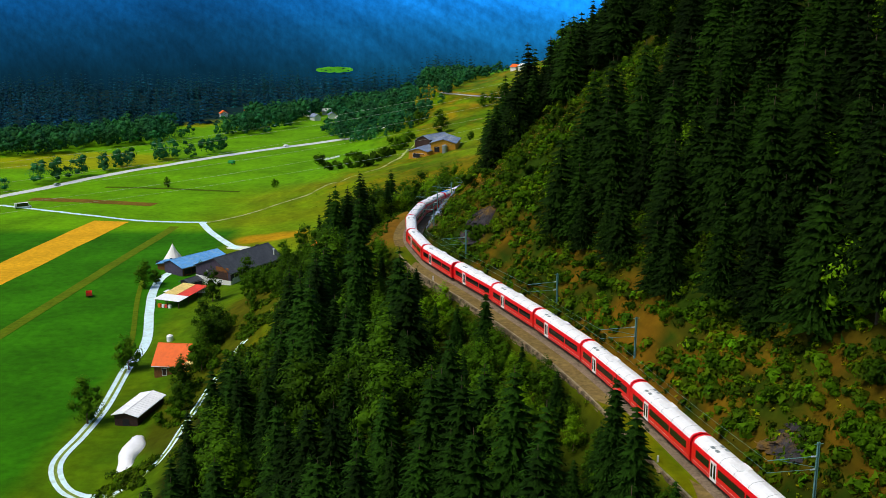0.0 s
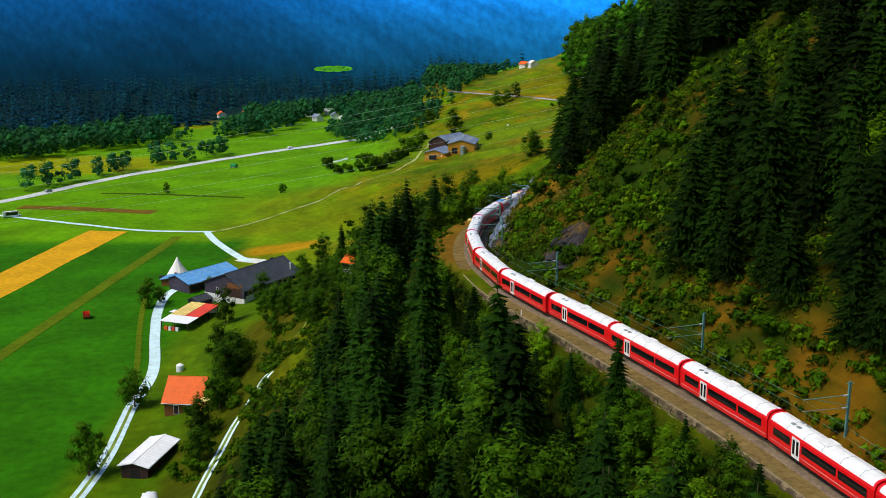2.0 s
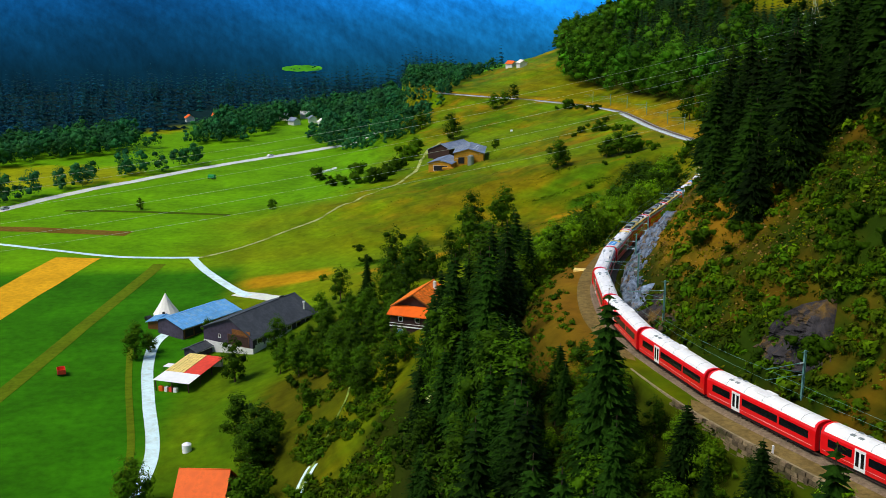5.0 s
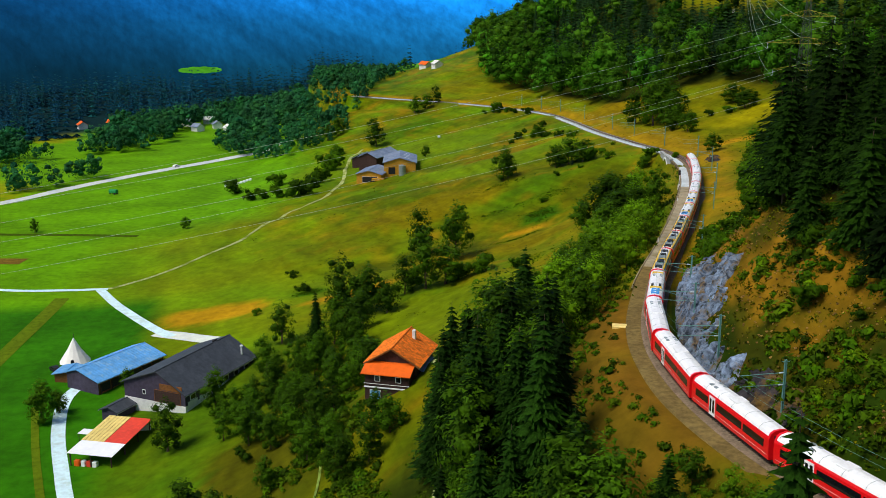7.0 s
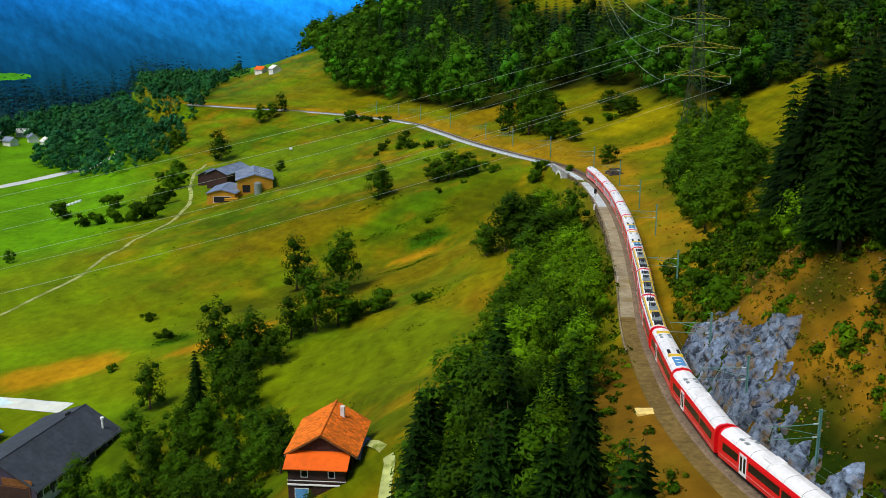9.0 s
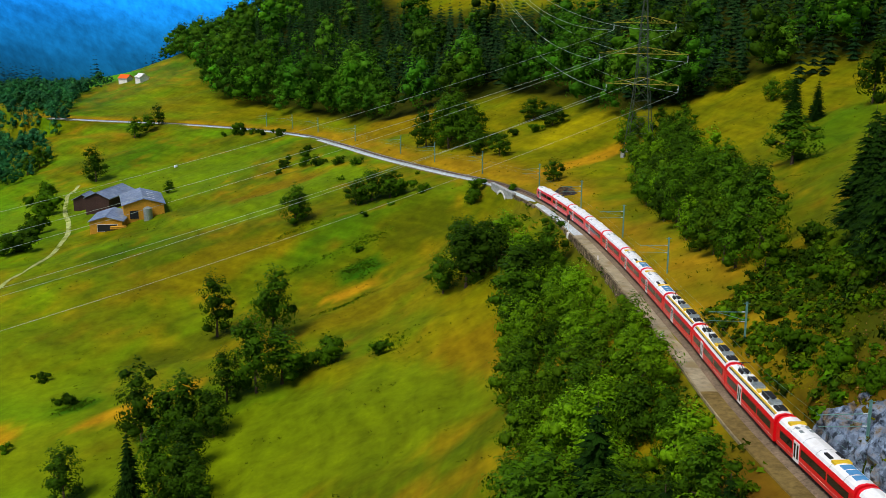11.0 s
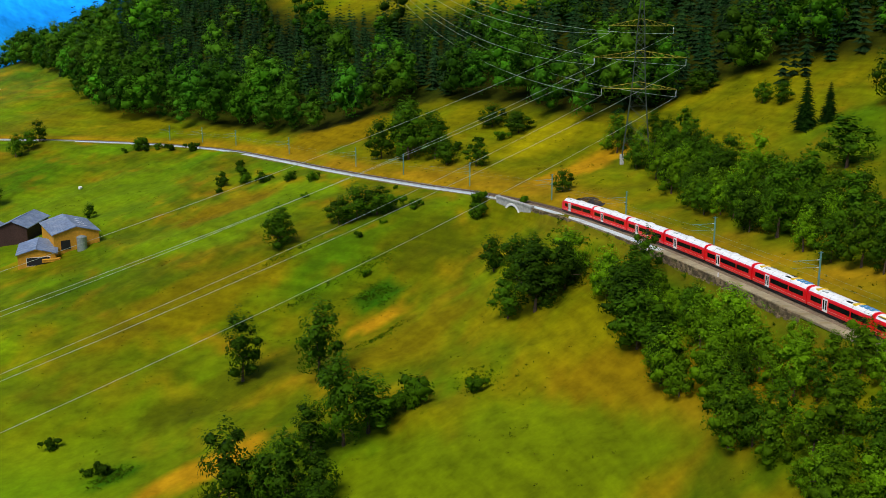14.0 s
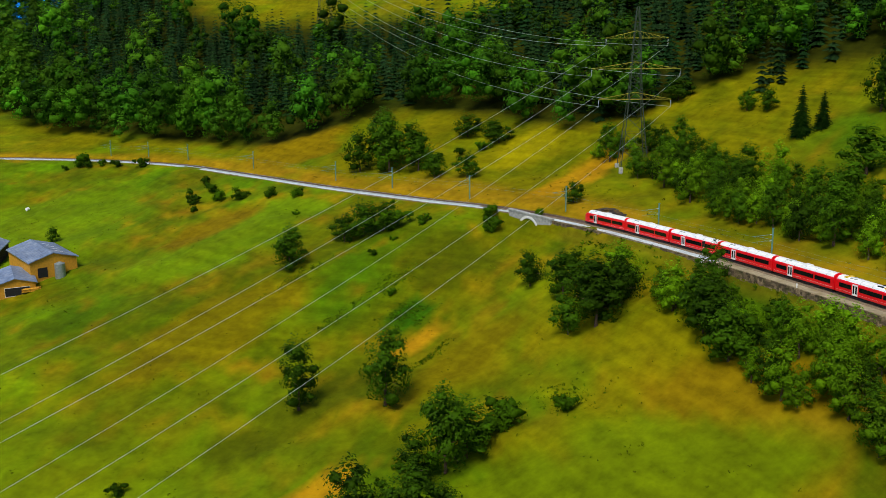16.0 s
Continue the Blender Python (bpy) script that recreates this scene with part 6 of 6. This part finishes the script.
# the chalet
ch = gable_house("chalet", at(-34.2, 335.5, -23.5), 4.7, 4.7, 12.5, 5.3, 8.1, "dark_wood", "brown_wood", "dark timber chalet with an orange tiled roof", "house", over=0.9)
k = (8.1 - 5.3) / 4.7
for side in (-1, 1):
    field = Shape()
    for row in range(11):
        for col in range(24):
            u0, y0 = row * 0.52, -7.0 + col * 0.585 + rng.uniform(-0.02, 0.02)
            lift = 0.30 + rng.uniform(0, 0.035)
            v = []
            for du, dz in ((0.0, 0.0), (0.60, 0.06)):
                for yy in (y0 + 0.01, y0 + 0.29, y0 + 0.57):
                    v.append((side * (u0 + du), yy, 8.1 - k * (u0 + du) + lift + dz + (0.07 if abs(yy - y0 - 0.29) < 0.05 else 0)))
            field.add(v, [(0, 1, 4, 3), (1, 2, 5, 4)] if side > 0 else [(3, 4, 1, 0), (4, 5, 2, 1)])
    part("roof_tiles", field, "terracotta", ch, "weathered orange roof tiles")
part("ridge_tiles", Shape().tube((0, -7.15, 8.38), (0, 7.15, 8.38), 0.2, 0.2, 8), "terracotta", ch)
part("porch_roof", Shape().add([(-5.3, -10.0, 3.9), (4.6, -10.0, 3.9), (4.6, -6.2, 5.3), (-5.3, -6.2, 5.3), (-5.3, -10.0, 4.06), (4.6, -10.0, 4.06), (4.6, -6.2, 5.46), (-5.3, -6.2, 5.46)], [(3, 2, 1, 0), (4, 5, 6, 7), (0, 1, 5, 4), (1, 2, 6, 5), (2, 3, 7, 6), (3, 0, 4, 7)]), "orange_roof", ch, "plain orange-red porch roof")
part("porch_wall", Shape().box(-4.7, 4.2, -9.2, -6.2, -2.5, 4.1), "dark_wood", ch)
part("balcony", Shape().box(-4.8, 4.3, -9.45, -9.2, 1.1, 1.3).box(-4.8, 4.3, -9.5, -9.42, 1.9, 2.0), "white_paint", ch, "pale balcony rail")
for x in (-2.6, 1.6):
    panel(ch, "window", "dark_glass", x, x + 0.9, -9.26, -9.2, 2.5, 3.5)
panel(ch, "window", "dark_glass", 4.7, 4.76, -1, 0.2, 2.4, 3.5)
panel(ch, "cellar_door", "blue_sheet", -3.6, -1.6, -9.26, -9.2, -1.6, 0.5, "blue cellar door")
part("side_roof", Shape().add([(4.8, -4.0, 3.3), (8.4, -4.0, 2.2), (8.4, 4.5, 2.2), (4.8, 4.5, 3.3), (4.8, -4.0, 3.42), (8.4, -4.0, 2.32), (8.4, 4.5, 2.32), (4.8, 4.5, 3.42)], [(3, 2, 1, 0), (4, 5, 6, 7), (0, 1, 5, 4), (1, 2, 6, 5), (2, 3, 7, 6), (3, 0, 4, 7)]), "grey_roof", ch, "pale grey lean-to roof")
part("side_wall", Shape().box(4.7, 8.0, -3.6, 4.2, -2.5, 2.2), "plaster", ch)
part("chimney", Shape().box(1.4, 2.1, 2.6, 3.3, 6.2, 9.2), "plaster", ch, bevel=0.05)
# the red-roofed house, the hut, the heap and the tank
h = gable_house("house", at(-80.5, 296, 84), 6.0, 6.0, 9.5, 2.7, 7.2, "brown_wood", "orange_roof", "small house with an orange-red roof", "house")
panel(h, "door", "dark_wood", -6.08, -6.0, 1.0, 2.2, -0.6, 1.6)
panel(h, "window", "dark_glass", -6.08, -6.0, -2.6, -1.4, 0.8, 1.9)
hut = gable_house("hut", at(-82.5, 263.5, -12), 3.3, 3.3, 15, 2.9, 3.7, "dark_wood", "plastic_white", "low dark hut with a white sheet roof", "hut")
panel(hut, "door", "black", -1.0, 1.0, -7.58, -7.5, -0.6, 2.0, "", "dark_wood")
roof_ribs(hut, "plastic_white", 3.3, 3.3, 15, 2.9, 3.7, 1.2)
e = thing("covered_heap", at(-77, 237.5, 6), "long heap under a crumpled white tarpaulin", "heap")
rows = []
for v in np.linspace(-1, 1, 22):
    row = []
    for u in np.linspace(-1, 1, 11):
        w = 2.9 * (1 - 0.35 * v * v) * (1 + 0.18 * math.sin(5 * v + 1))
        hgt = max(0.0, 1 - u * u) ** 0.6 * (1 - abs(v) ** 4) * 2.2
        row.append((u * w + 0.3 * math.sin(4 * v), v * 10.5, hgt - 0.25 + 0.25 * noise.noise(Vector((u * 3, v * 6, 1))) * (1 - u * u)))
    rows.append(row)
part("tarpaulin", Shape().sheet(rows), "plastic_white", e, smooth=True)
e = thing("tank", at(-75, 289, 0), "round ochre tank beside the house", "tank")
part("barrel", Shape().tube((0, 0, -0.5), (0, 0, 2.2), 1.3, 1.3, 18), "yellow_wood", e)
part("lid", Shape().tube((0, 0, 2.2), (0, 0, 2.5), 1.4, 0.9, 18), "cream_sheet", e)
e = thing("water_tank", at(-89.6, 323.4, 0), "small white plastic tank on the grass", "tank")
part("barrel", Shape().tube((0, 0, -0.3), (0, 0, 1.8), 1.1, 1.1, 16).tube((0, 0, 1.8), (0, 0, 2.3), 1.1, 0.3, 16), "plastic_white", e)
# the farm on the terrace
f = gable_house("farm_barn", at(1.7, 642, -8), 7.6, 7.6, 24, 5.8, 8.0, "yellow_wood", "grey_roof", "yellow timber farm barn with a grey roof", "barn")
roof_ribs(f, "grey_roof", 7.6, 7.6, 24, 5.8, 8.0, 1.6)
# black sheet across the doorway in place of the unlit interior
panel(f, "barn_door", "black", -5.4, -2.2, -12.1, -12.0, 0.3, 3.6, "black panel standing for the shade in an open barn door", "yellow_wood")
for kx in range(4):
    part("skylight", Shape().add([(2.0, -8 + kx * 4.5, 7.75), (4.6, -8 + kx * 4.5, 7.0), (4.6, -7.3 + kx * 4.5, 7.0), (2.0, -7.3 + kx * 4.5, 7.75)], [(0, 1, 2, 3)]), "plastic_white", f, "pale roof light")
a2 = gable_house("farm_annex", at(-12.2, 634, -20), 6, 6, 18, 4.2, 5.9, "yellow_wood", "grey_roof", "lower yellow farm annex with a grey roof", "barn")
panel(a2, "barn_door", "black", -3.2, 4.2, -9.1, -9.0, 0.3, 3.0, "dark wide barn door", "white_paint")
gable_house("farm_stable", at(-6, 670, -37), 5.2, 5.2, 22, 5.4, 7.6, "dark_wood", "grey_roof", "dark timber stable with a grey roof", "barn")
gable_house("farm_cottage", at(-13, 688, -30), 4.0, 4.0, 9, 4.4, 6.4, "dark_wood", "grey_roof", "dark farm cottage with a grey roof", "house")
e = thing("silo", at(1.0, 628.0, -8), "squat grey metal silo beside the barn", "silo")
part("tower", Shape().tube((0, 0, -1), (0, 0, 4.6), 1.7, 1.7, 16), "grey_metal", e)
part("cap", Shape().tube((0, 0, 4.6), (0, 0, 5.2), 1.75, 0.5, 16), "grey_metal", e)
e = thing("log_pile", at(-11, 624, -20), "heap of sawn orange logs", "logs")
for i in range(18):
    y0 = -1.2 + 0.42 * (i % 6) + rng.uniform(-0.08, 0.08)
    z0 = 0.05 + 0.36 * (i // 6)
    part("log", Shape().tube((rng.uniform(-3.0, -2.4), y0, z0), (rng.uniform(2.2, 3.0), y0 + rng.uniform(-0.3, 0.3), z0 + rng.uniform(0, 0.12)), 0.21, 0.19, 7), "yellow_wood", e)
# far houses
for x, y, t, roof in ((-208, 985, 20, "orange_roof"), (-186, 996, 70, "orange_roof"), (-118, 958, 40, "grey_roof"), (-104, 972, 10, "grey_roof"), (-60, 985, 30, "grey_roof"), (-128, 990, 60, "grey_roof"), (-94, 948, 20, "plaster"), (-150, 1002, 35, "grey_roof"), (-112, 1004, 80, "plaster"), (73, 1056, 40, "orange_roof"), (77, 1013, 15, "plaster")):
    gable_house("far_house", at(x, y, t), 3.4, 3.4, 8, 3.6, 5.8, "plaster", roof, "small white house across the valley", "house", group="far houses")


# ---- loose things on the land ----
def bale(x, y, mat, label, turn):
    e = thing("bale", at(x, y, turn), label, "bale", "wrapped bales")
    part("wrap", Shape().tube((-0.65, 0, 0.6), (-0.6, 0, 0.6), 0.5, 0.66, 14).tube((-0.6, 0, 0.6), (0.6, 0, 0.6), 0.68, 0.68, 14).tube((0.6, 0, 0.6), (0.65, 0, 0.6), 0.66, 0.5, 14), mat, e)


for i in range(9):
    bale(-86 + i * 1.6, 711 + i * 1.3 + (i % 2) * 0.8, "plastic_white", "round hay bale in white plastic wrap", 50)
bale(33.4, 722, "plastic_white", "round hay bale in white plastic wrap", 20)
e = thing("hay_wagon", at(-134.7, 379, 20), "small red farm trailer on the meadow", "trailer")
part("bed", Shape().box(-1.1, 1.1, -1.7, 1.7, 0.7, 0.95), "red_sheet", e)
for x in (-1.1, 1.02):
    part("side_board", Shape().box(x, x + 0.08, -1.7, 1.7, 0.95, 2.0), "red_sheet", e)
for y in (-1.7, 1.62):
    part("end_board", Shape().box(-1.02, 1.02, y, y + 0.08, 0.95, 2.0), "red_sheet", e)
for x in (-1.15, 1.0):
    part("wheel", Shape().tube((x, 0, 0.45), (x + 0.2, 0, 0.45), 0.5, 0.5, 14), "black", e)
part("drawbar", Shape().tube((0, 1.7, 0.7), (0, 3.2, 0.5), 0.07), "black", e)
e = thing("green_wagon", at(-144, 700, 60), "green covered farm wagon in the field", "trailer")
part("cover", Shape().prism([(-1.1, 0.8), (1.1, 0.8), (1.1, 2.0), (0.6, 2.6), (-0.6, 2.6), (-1.1, 2.0)], -2.2, 2.2), "green_net", e)
for x in (-1.2, 1.0):
    for y in (-1.4, 1.4):
        part("wheel", Shape().tube((x, y, 0.4), (x + 0.2, y, 0.4), 0.42, 0.42, 12), "black", e)


def car(name, m, label, paint, long=4.4, tall=1.5, van=False):
    e = thing(name, m, label, "car")
    l, w = long / 2, 0.9
    side = [(-l, 0.35), (l, 0.35), (l, 0.8), (l - 0.3, 0.95), (l - 0.9, 1.0), (l - 1.5, tall), (-l + (0.15 if van else 0.9), tall), (-l, 0.95)]
    part("body", Shape().add([(s * w, y, z) for s in (-1, 1) for y, z in side], [tuple(range(8)), tuple(reversed(range(8, 16)))] + [(i, i + 8, (i + 1) % 8 + 8, (i + 1) % 8) for i in range(8)]), paint, e)
    part("windscreen", Shape().add([(-0.78, l - 0.98, 1.04), (0.78, l - 0.98, 1.04), (0.72, l - 1.46, tall - 0.06), (-0.72, l - 1.46, tall - 0.06)], [(0, 1, 2, 3)]), "dark_glass", e)
    for s in (-1, 1):
        part("side_window", Shape().box(s * w - 0.012, s * w + 0.012, -l + 1.2, l - 1.5, 1.0, tall - 0.12), "dark_glass", e)
        for y in (-l + 0.8, l - 0.8):
            part("wheel", Shape().tube((s * w - 0.1, y, 0.33), (s * w + 0.06, y, 0.33), 0.33, 0.33, 14), "black", e)


car("delivery_van", at(-227, 549.5, -60, 0.1), "white delivery van parked on the gravel lane", "white_paint", 8.5, 2.9, True)
car("car", at(-233, 617, -30, 0.12), "pale grey car on the valley road", "grey_metal")
car("car", at(-119, 783, -42, 0.12), "white car on the valley road", "white_paint")
car("parked_car", at(-121, 428, 30, 0.02), "dark car parked beside the tent", "black")


# ---- rock, walls and the little viaduct ----
def rock_face(y0, y1, low, high, start, lean_out, mat, seed, label):
    """A broken rock face beside the line, between two heights over the rails."""
    rows = []
    ys = np.arange(y0, y1 + 0.1, 0.5)
    for y in ys:
        row = []
        edge = min(1.0, (y - y0) / 6, (y1 - y) / 6)
        top = low + (high - low) * (0.35 + 0.65 * edge) * (0.8 + 0.35 * noise.noise(Vector((y * 0.13, seed, 0))))
        for q in np.linspace(0, 1, 33):
            hgt = low + (top - low) * q
            p = Vector((y * 0.35, hgt * 0.35, seed))
            lay = hgt * 0.55 + y * 0.42 + 1.2 * noise.noise(p)
            out = 0.8 * noise.fractal(p, 0.8, 2.0, 6) + 1.1 * abs((lay % 1.0) - 0.35) + 0.5 * noise.cell(Vector((y * 0.8 + hgt * 0.5, hgt * 0.6, seed)))
            sink = 1.6 * (1 - min(1, edge * 1.4)) + (1.8 if q in (0, 1) else 0.0)
            row.append(line_point(y, max(3.3, start + (hgt - low) * lean_out - out * 0.75 + sink), hgt))
        rows.append(row)
    tagged(part("rock_face", Shape().sheet(rows), mat), label, "rock", kind="structure")


def cutting(y0, y1, reach, mat, seed, label):
    """A broken rock cutting that breaks out of the slope beside the line, with steep layers and a ragged upper edge."""
    rows = []
    for y in np.arange(y0, y1 + 0.1, 0.45):
        row = []
        side = min(1.0, (y - y0) / 7, (y1 - y) / 7)
        feet = [line_point(y, 3.55 + reach * q) for q in np.linspace(0, 1, 44)]
        for q, p, z in zip(np.linspace(0, 1, 44), feet, land([a.x for a in feet], [a.y for a in feet])):
            off, hgt = 3.55 + reach * q, float(z) - p.z
            c = Vector((y * 0.30, hgt * 0.30, seed))
            lay = y * 0.55 - hgt * 0.34 + 1.1 * noise.noise(c * 1.3)
            out = 0.5 * noise.fractal(c * 1.5, 0.9, 2.0, 6) + 1.3 * abs((lay % 1.0) - 0.4) + 0.7 * noise.cell(Vector((lay * 1.7, hgt * 0.55, seed)))
            bare = min(1.0, side * 2.4 + 0.2) * 0.98 - max(0.0, q - float(np.interp(y, [253, 262, 274, 284, 296, 307], [0.0, 0.06, 0.22, 0.46, 0.28, 0.06]))) * 3.2 + 0.7 * noise.noise(c * 1.1 + Vector((0, 0, 4)))
            keep = max(0.0, min(1.0, bare * 1.6))
            push = (0.25 + out * 0.85) * keep - 1.4 * (1 - keep)
            shift = min(push * 0.75, off - 3.2)
            row.append(line_point(y, off - shift, hgt + push * 0.55 - (0.5 if q == 0 else 0)))
        rows.append(row)
    tagged(part("rock_cutting", Shape().sheet(rows), mat), label, "rock", kind="structure")


cutting(253, 308, 12.5, "rock", 3.0, "blue-grey rock cutting with rusty streaks beside the track")
rock_face(236, 257, 0.3, 5.0, 4.2, 0.85, "dark_rock", 5.0, "low dark rock outcrop beside the track")
rock_face(206, 221, 4.0, 12.5, 6.8, 0.80, "dark_rock", 8.0, "dark rock outcrop on the slope above the track")
rock_face(97, 110, 2.5, 6.5, 6.0, 1.1, "dark_rock", 11.0, "weathered rock outcrop on the slope above the track")
rock_face(468, 482, 0.5, 3.5, 6.0, 0.9, "dark_rock", 14.0, "small dark rock outcrop beside the track")


def stone_wall(y0, y1, deep, seed):
    """A dry-stone retaining wall below the path, stone by stone."""
    g = np.random.default_rng(seed)
    stones = Shape()
    z = -0.30
    while z > -deep:
        hh = g.uniform(0.35, 0.55)
        y = y0 + g.uniform(0, 0.6)
        while y < y1:
            w = g.uniform(0.5, 1.15)
            a, b = line_point(y, -4.66, z), line_point(y + w - 0.05, -4.66, z)
            s = Vector((b.y - a.y, a.x - b.x, 0)).normalized() * -1
            bulge = g.uniform(0.05, 0.24) + (-z) * 0.14
            pts = []
            for dz, o in ((-hh + 0.04, bulge + 0.03), (0, bulge)):
                for c in (a, b):
                    pts.append(c + s * o + Vector((0, 0, dz)))
                for c in (a, b):
                    pts.append(c - s * 0.4 + Vector((0, 0, dz)))
            stones.add(pts, [(0, 1, 5, 4), (4, 5, 7, 6), (0, 4, 6, 2), (1, 3, 7, 5)])
            y += w
        z -= hh
    tagged(part("retaining_wall", stones, M["wall_stone"]), "rough dry-stone retaining wall below the railway", "wall", kind="structure")


stone_wall(92, 216, 3.6, 1)
stone_wall(368, 438, 3.6, 2)
stone_wall(462, 484, 4.6, 3)

a, b = line_point(484, -4.3, -0.25), line_point(503, -4.3, -0.25)
m = Matrix.Translation(a) @ Matrix.Rotation(math.atan2(b.y - a.y, b.x - a.x), 4, "Z")
L = (b - a).length
arch = [(0, 0), (0, -7)]
c0, r = L * 0.52, 4.2
arch += [(c0 - r, -7)] + [(c0 - r * math.cos(math.pi * i / 16), -5.2 + r * math.sin(math.pi * i / 16)) for i in range(17)] + [(c0 + r, -7), (L, -7), (L, 0)]
e = thing("viaduct", m, "small pale stone viaduct with one arch", "bridge")
part("spandrel", Shape().prism(arch, -0.2, 0.9), "masonry", e)
part("parapet", Shape().box(-0.3, L + 0.3, -0.1, 1.05, -0.02, 0.55), "masonry", e, bevel=0.05)
ringst = Shape()
for i in range(17):
    a0, a1 = math.pi * i / 17, math.pi * (i + 0.9) / 17
    ringst.prism([(c0 - q * math.cos(t), -5.2 + q * math.sin(t)) for q, t in ((r, a0), (r + 0.7, a0), (r + 0.7, a1), (r, a1))], 0.85, 1.02)
part("arch_ring", ringst, "plaster", e, "ring of pale arch stones")

# line-side things
p = line_point(423, -4.9)
e = thing("signal", pose(p.x, p.y, p.z - 0.6, 0, 0, -25), "dark railway signal on a pale post beside the path", "signal")
part("post", Shape().tube((0, 0, -0.8), (0, 0, 3.6), 0.09, 0.09, 8), "white_paint", e)
part("signal_head", Shape().box(-0.35, 0.35, -0.12, 0.12, 3.3, 4.7), "black", e, bevel=0.08)
part("base", Shape().box(-0.35, 0.35, -0.35, 0.35, -1.0, 0.4), "white_paint", e, bevel=0.04)
p = line_point(284, -5.2)
e = thing("cable_pit", pose(p.x, p.y, p.z - 0.55, 0, 0, -18), "flat pale concrete pit cover beside the path", "pit cover")
part("lid", Shape().box(-1.1, 1.1, -0.9, 0.9, -0.3, 0.22), "cream_sheet", e, bevel=0.04)
for y in (110, 200, 344, 395, 505):
    p = line_point(y, -4.2)
    e = thing("distance_post", pose(p.x, p.y, p.z - 0.35), "short white line-side post", "post", "line-side posts")
    part("post", Shape().box(-0.1, 0.1, -0.1, 0.1, -0.3, 0.9), "white_paint", e)
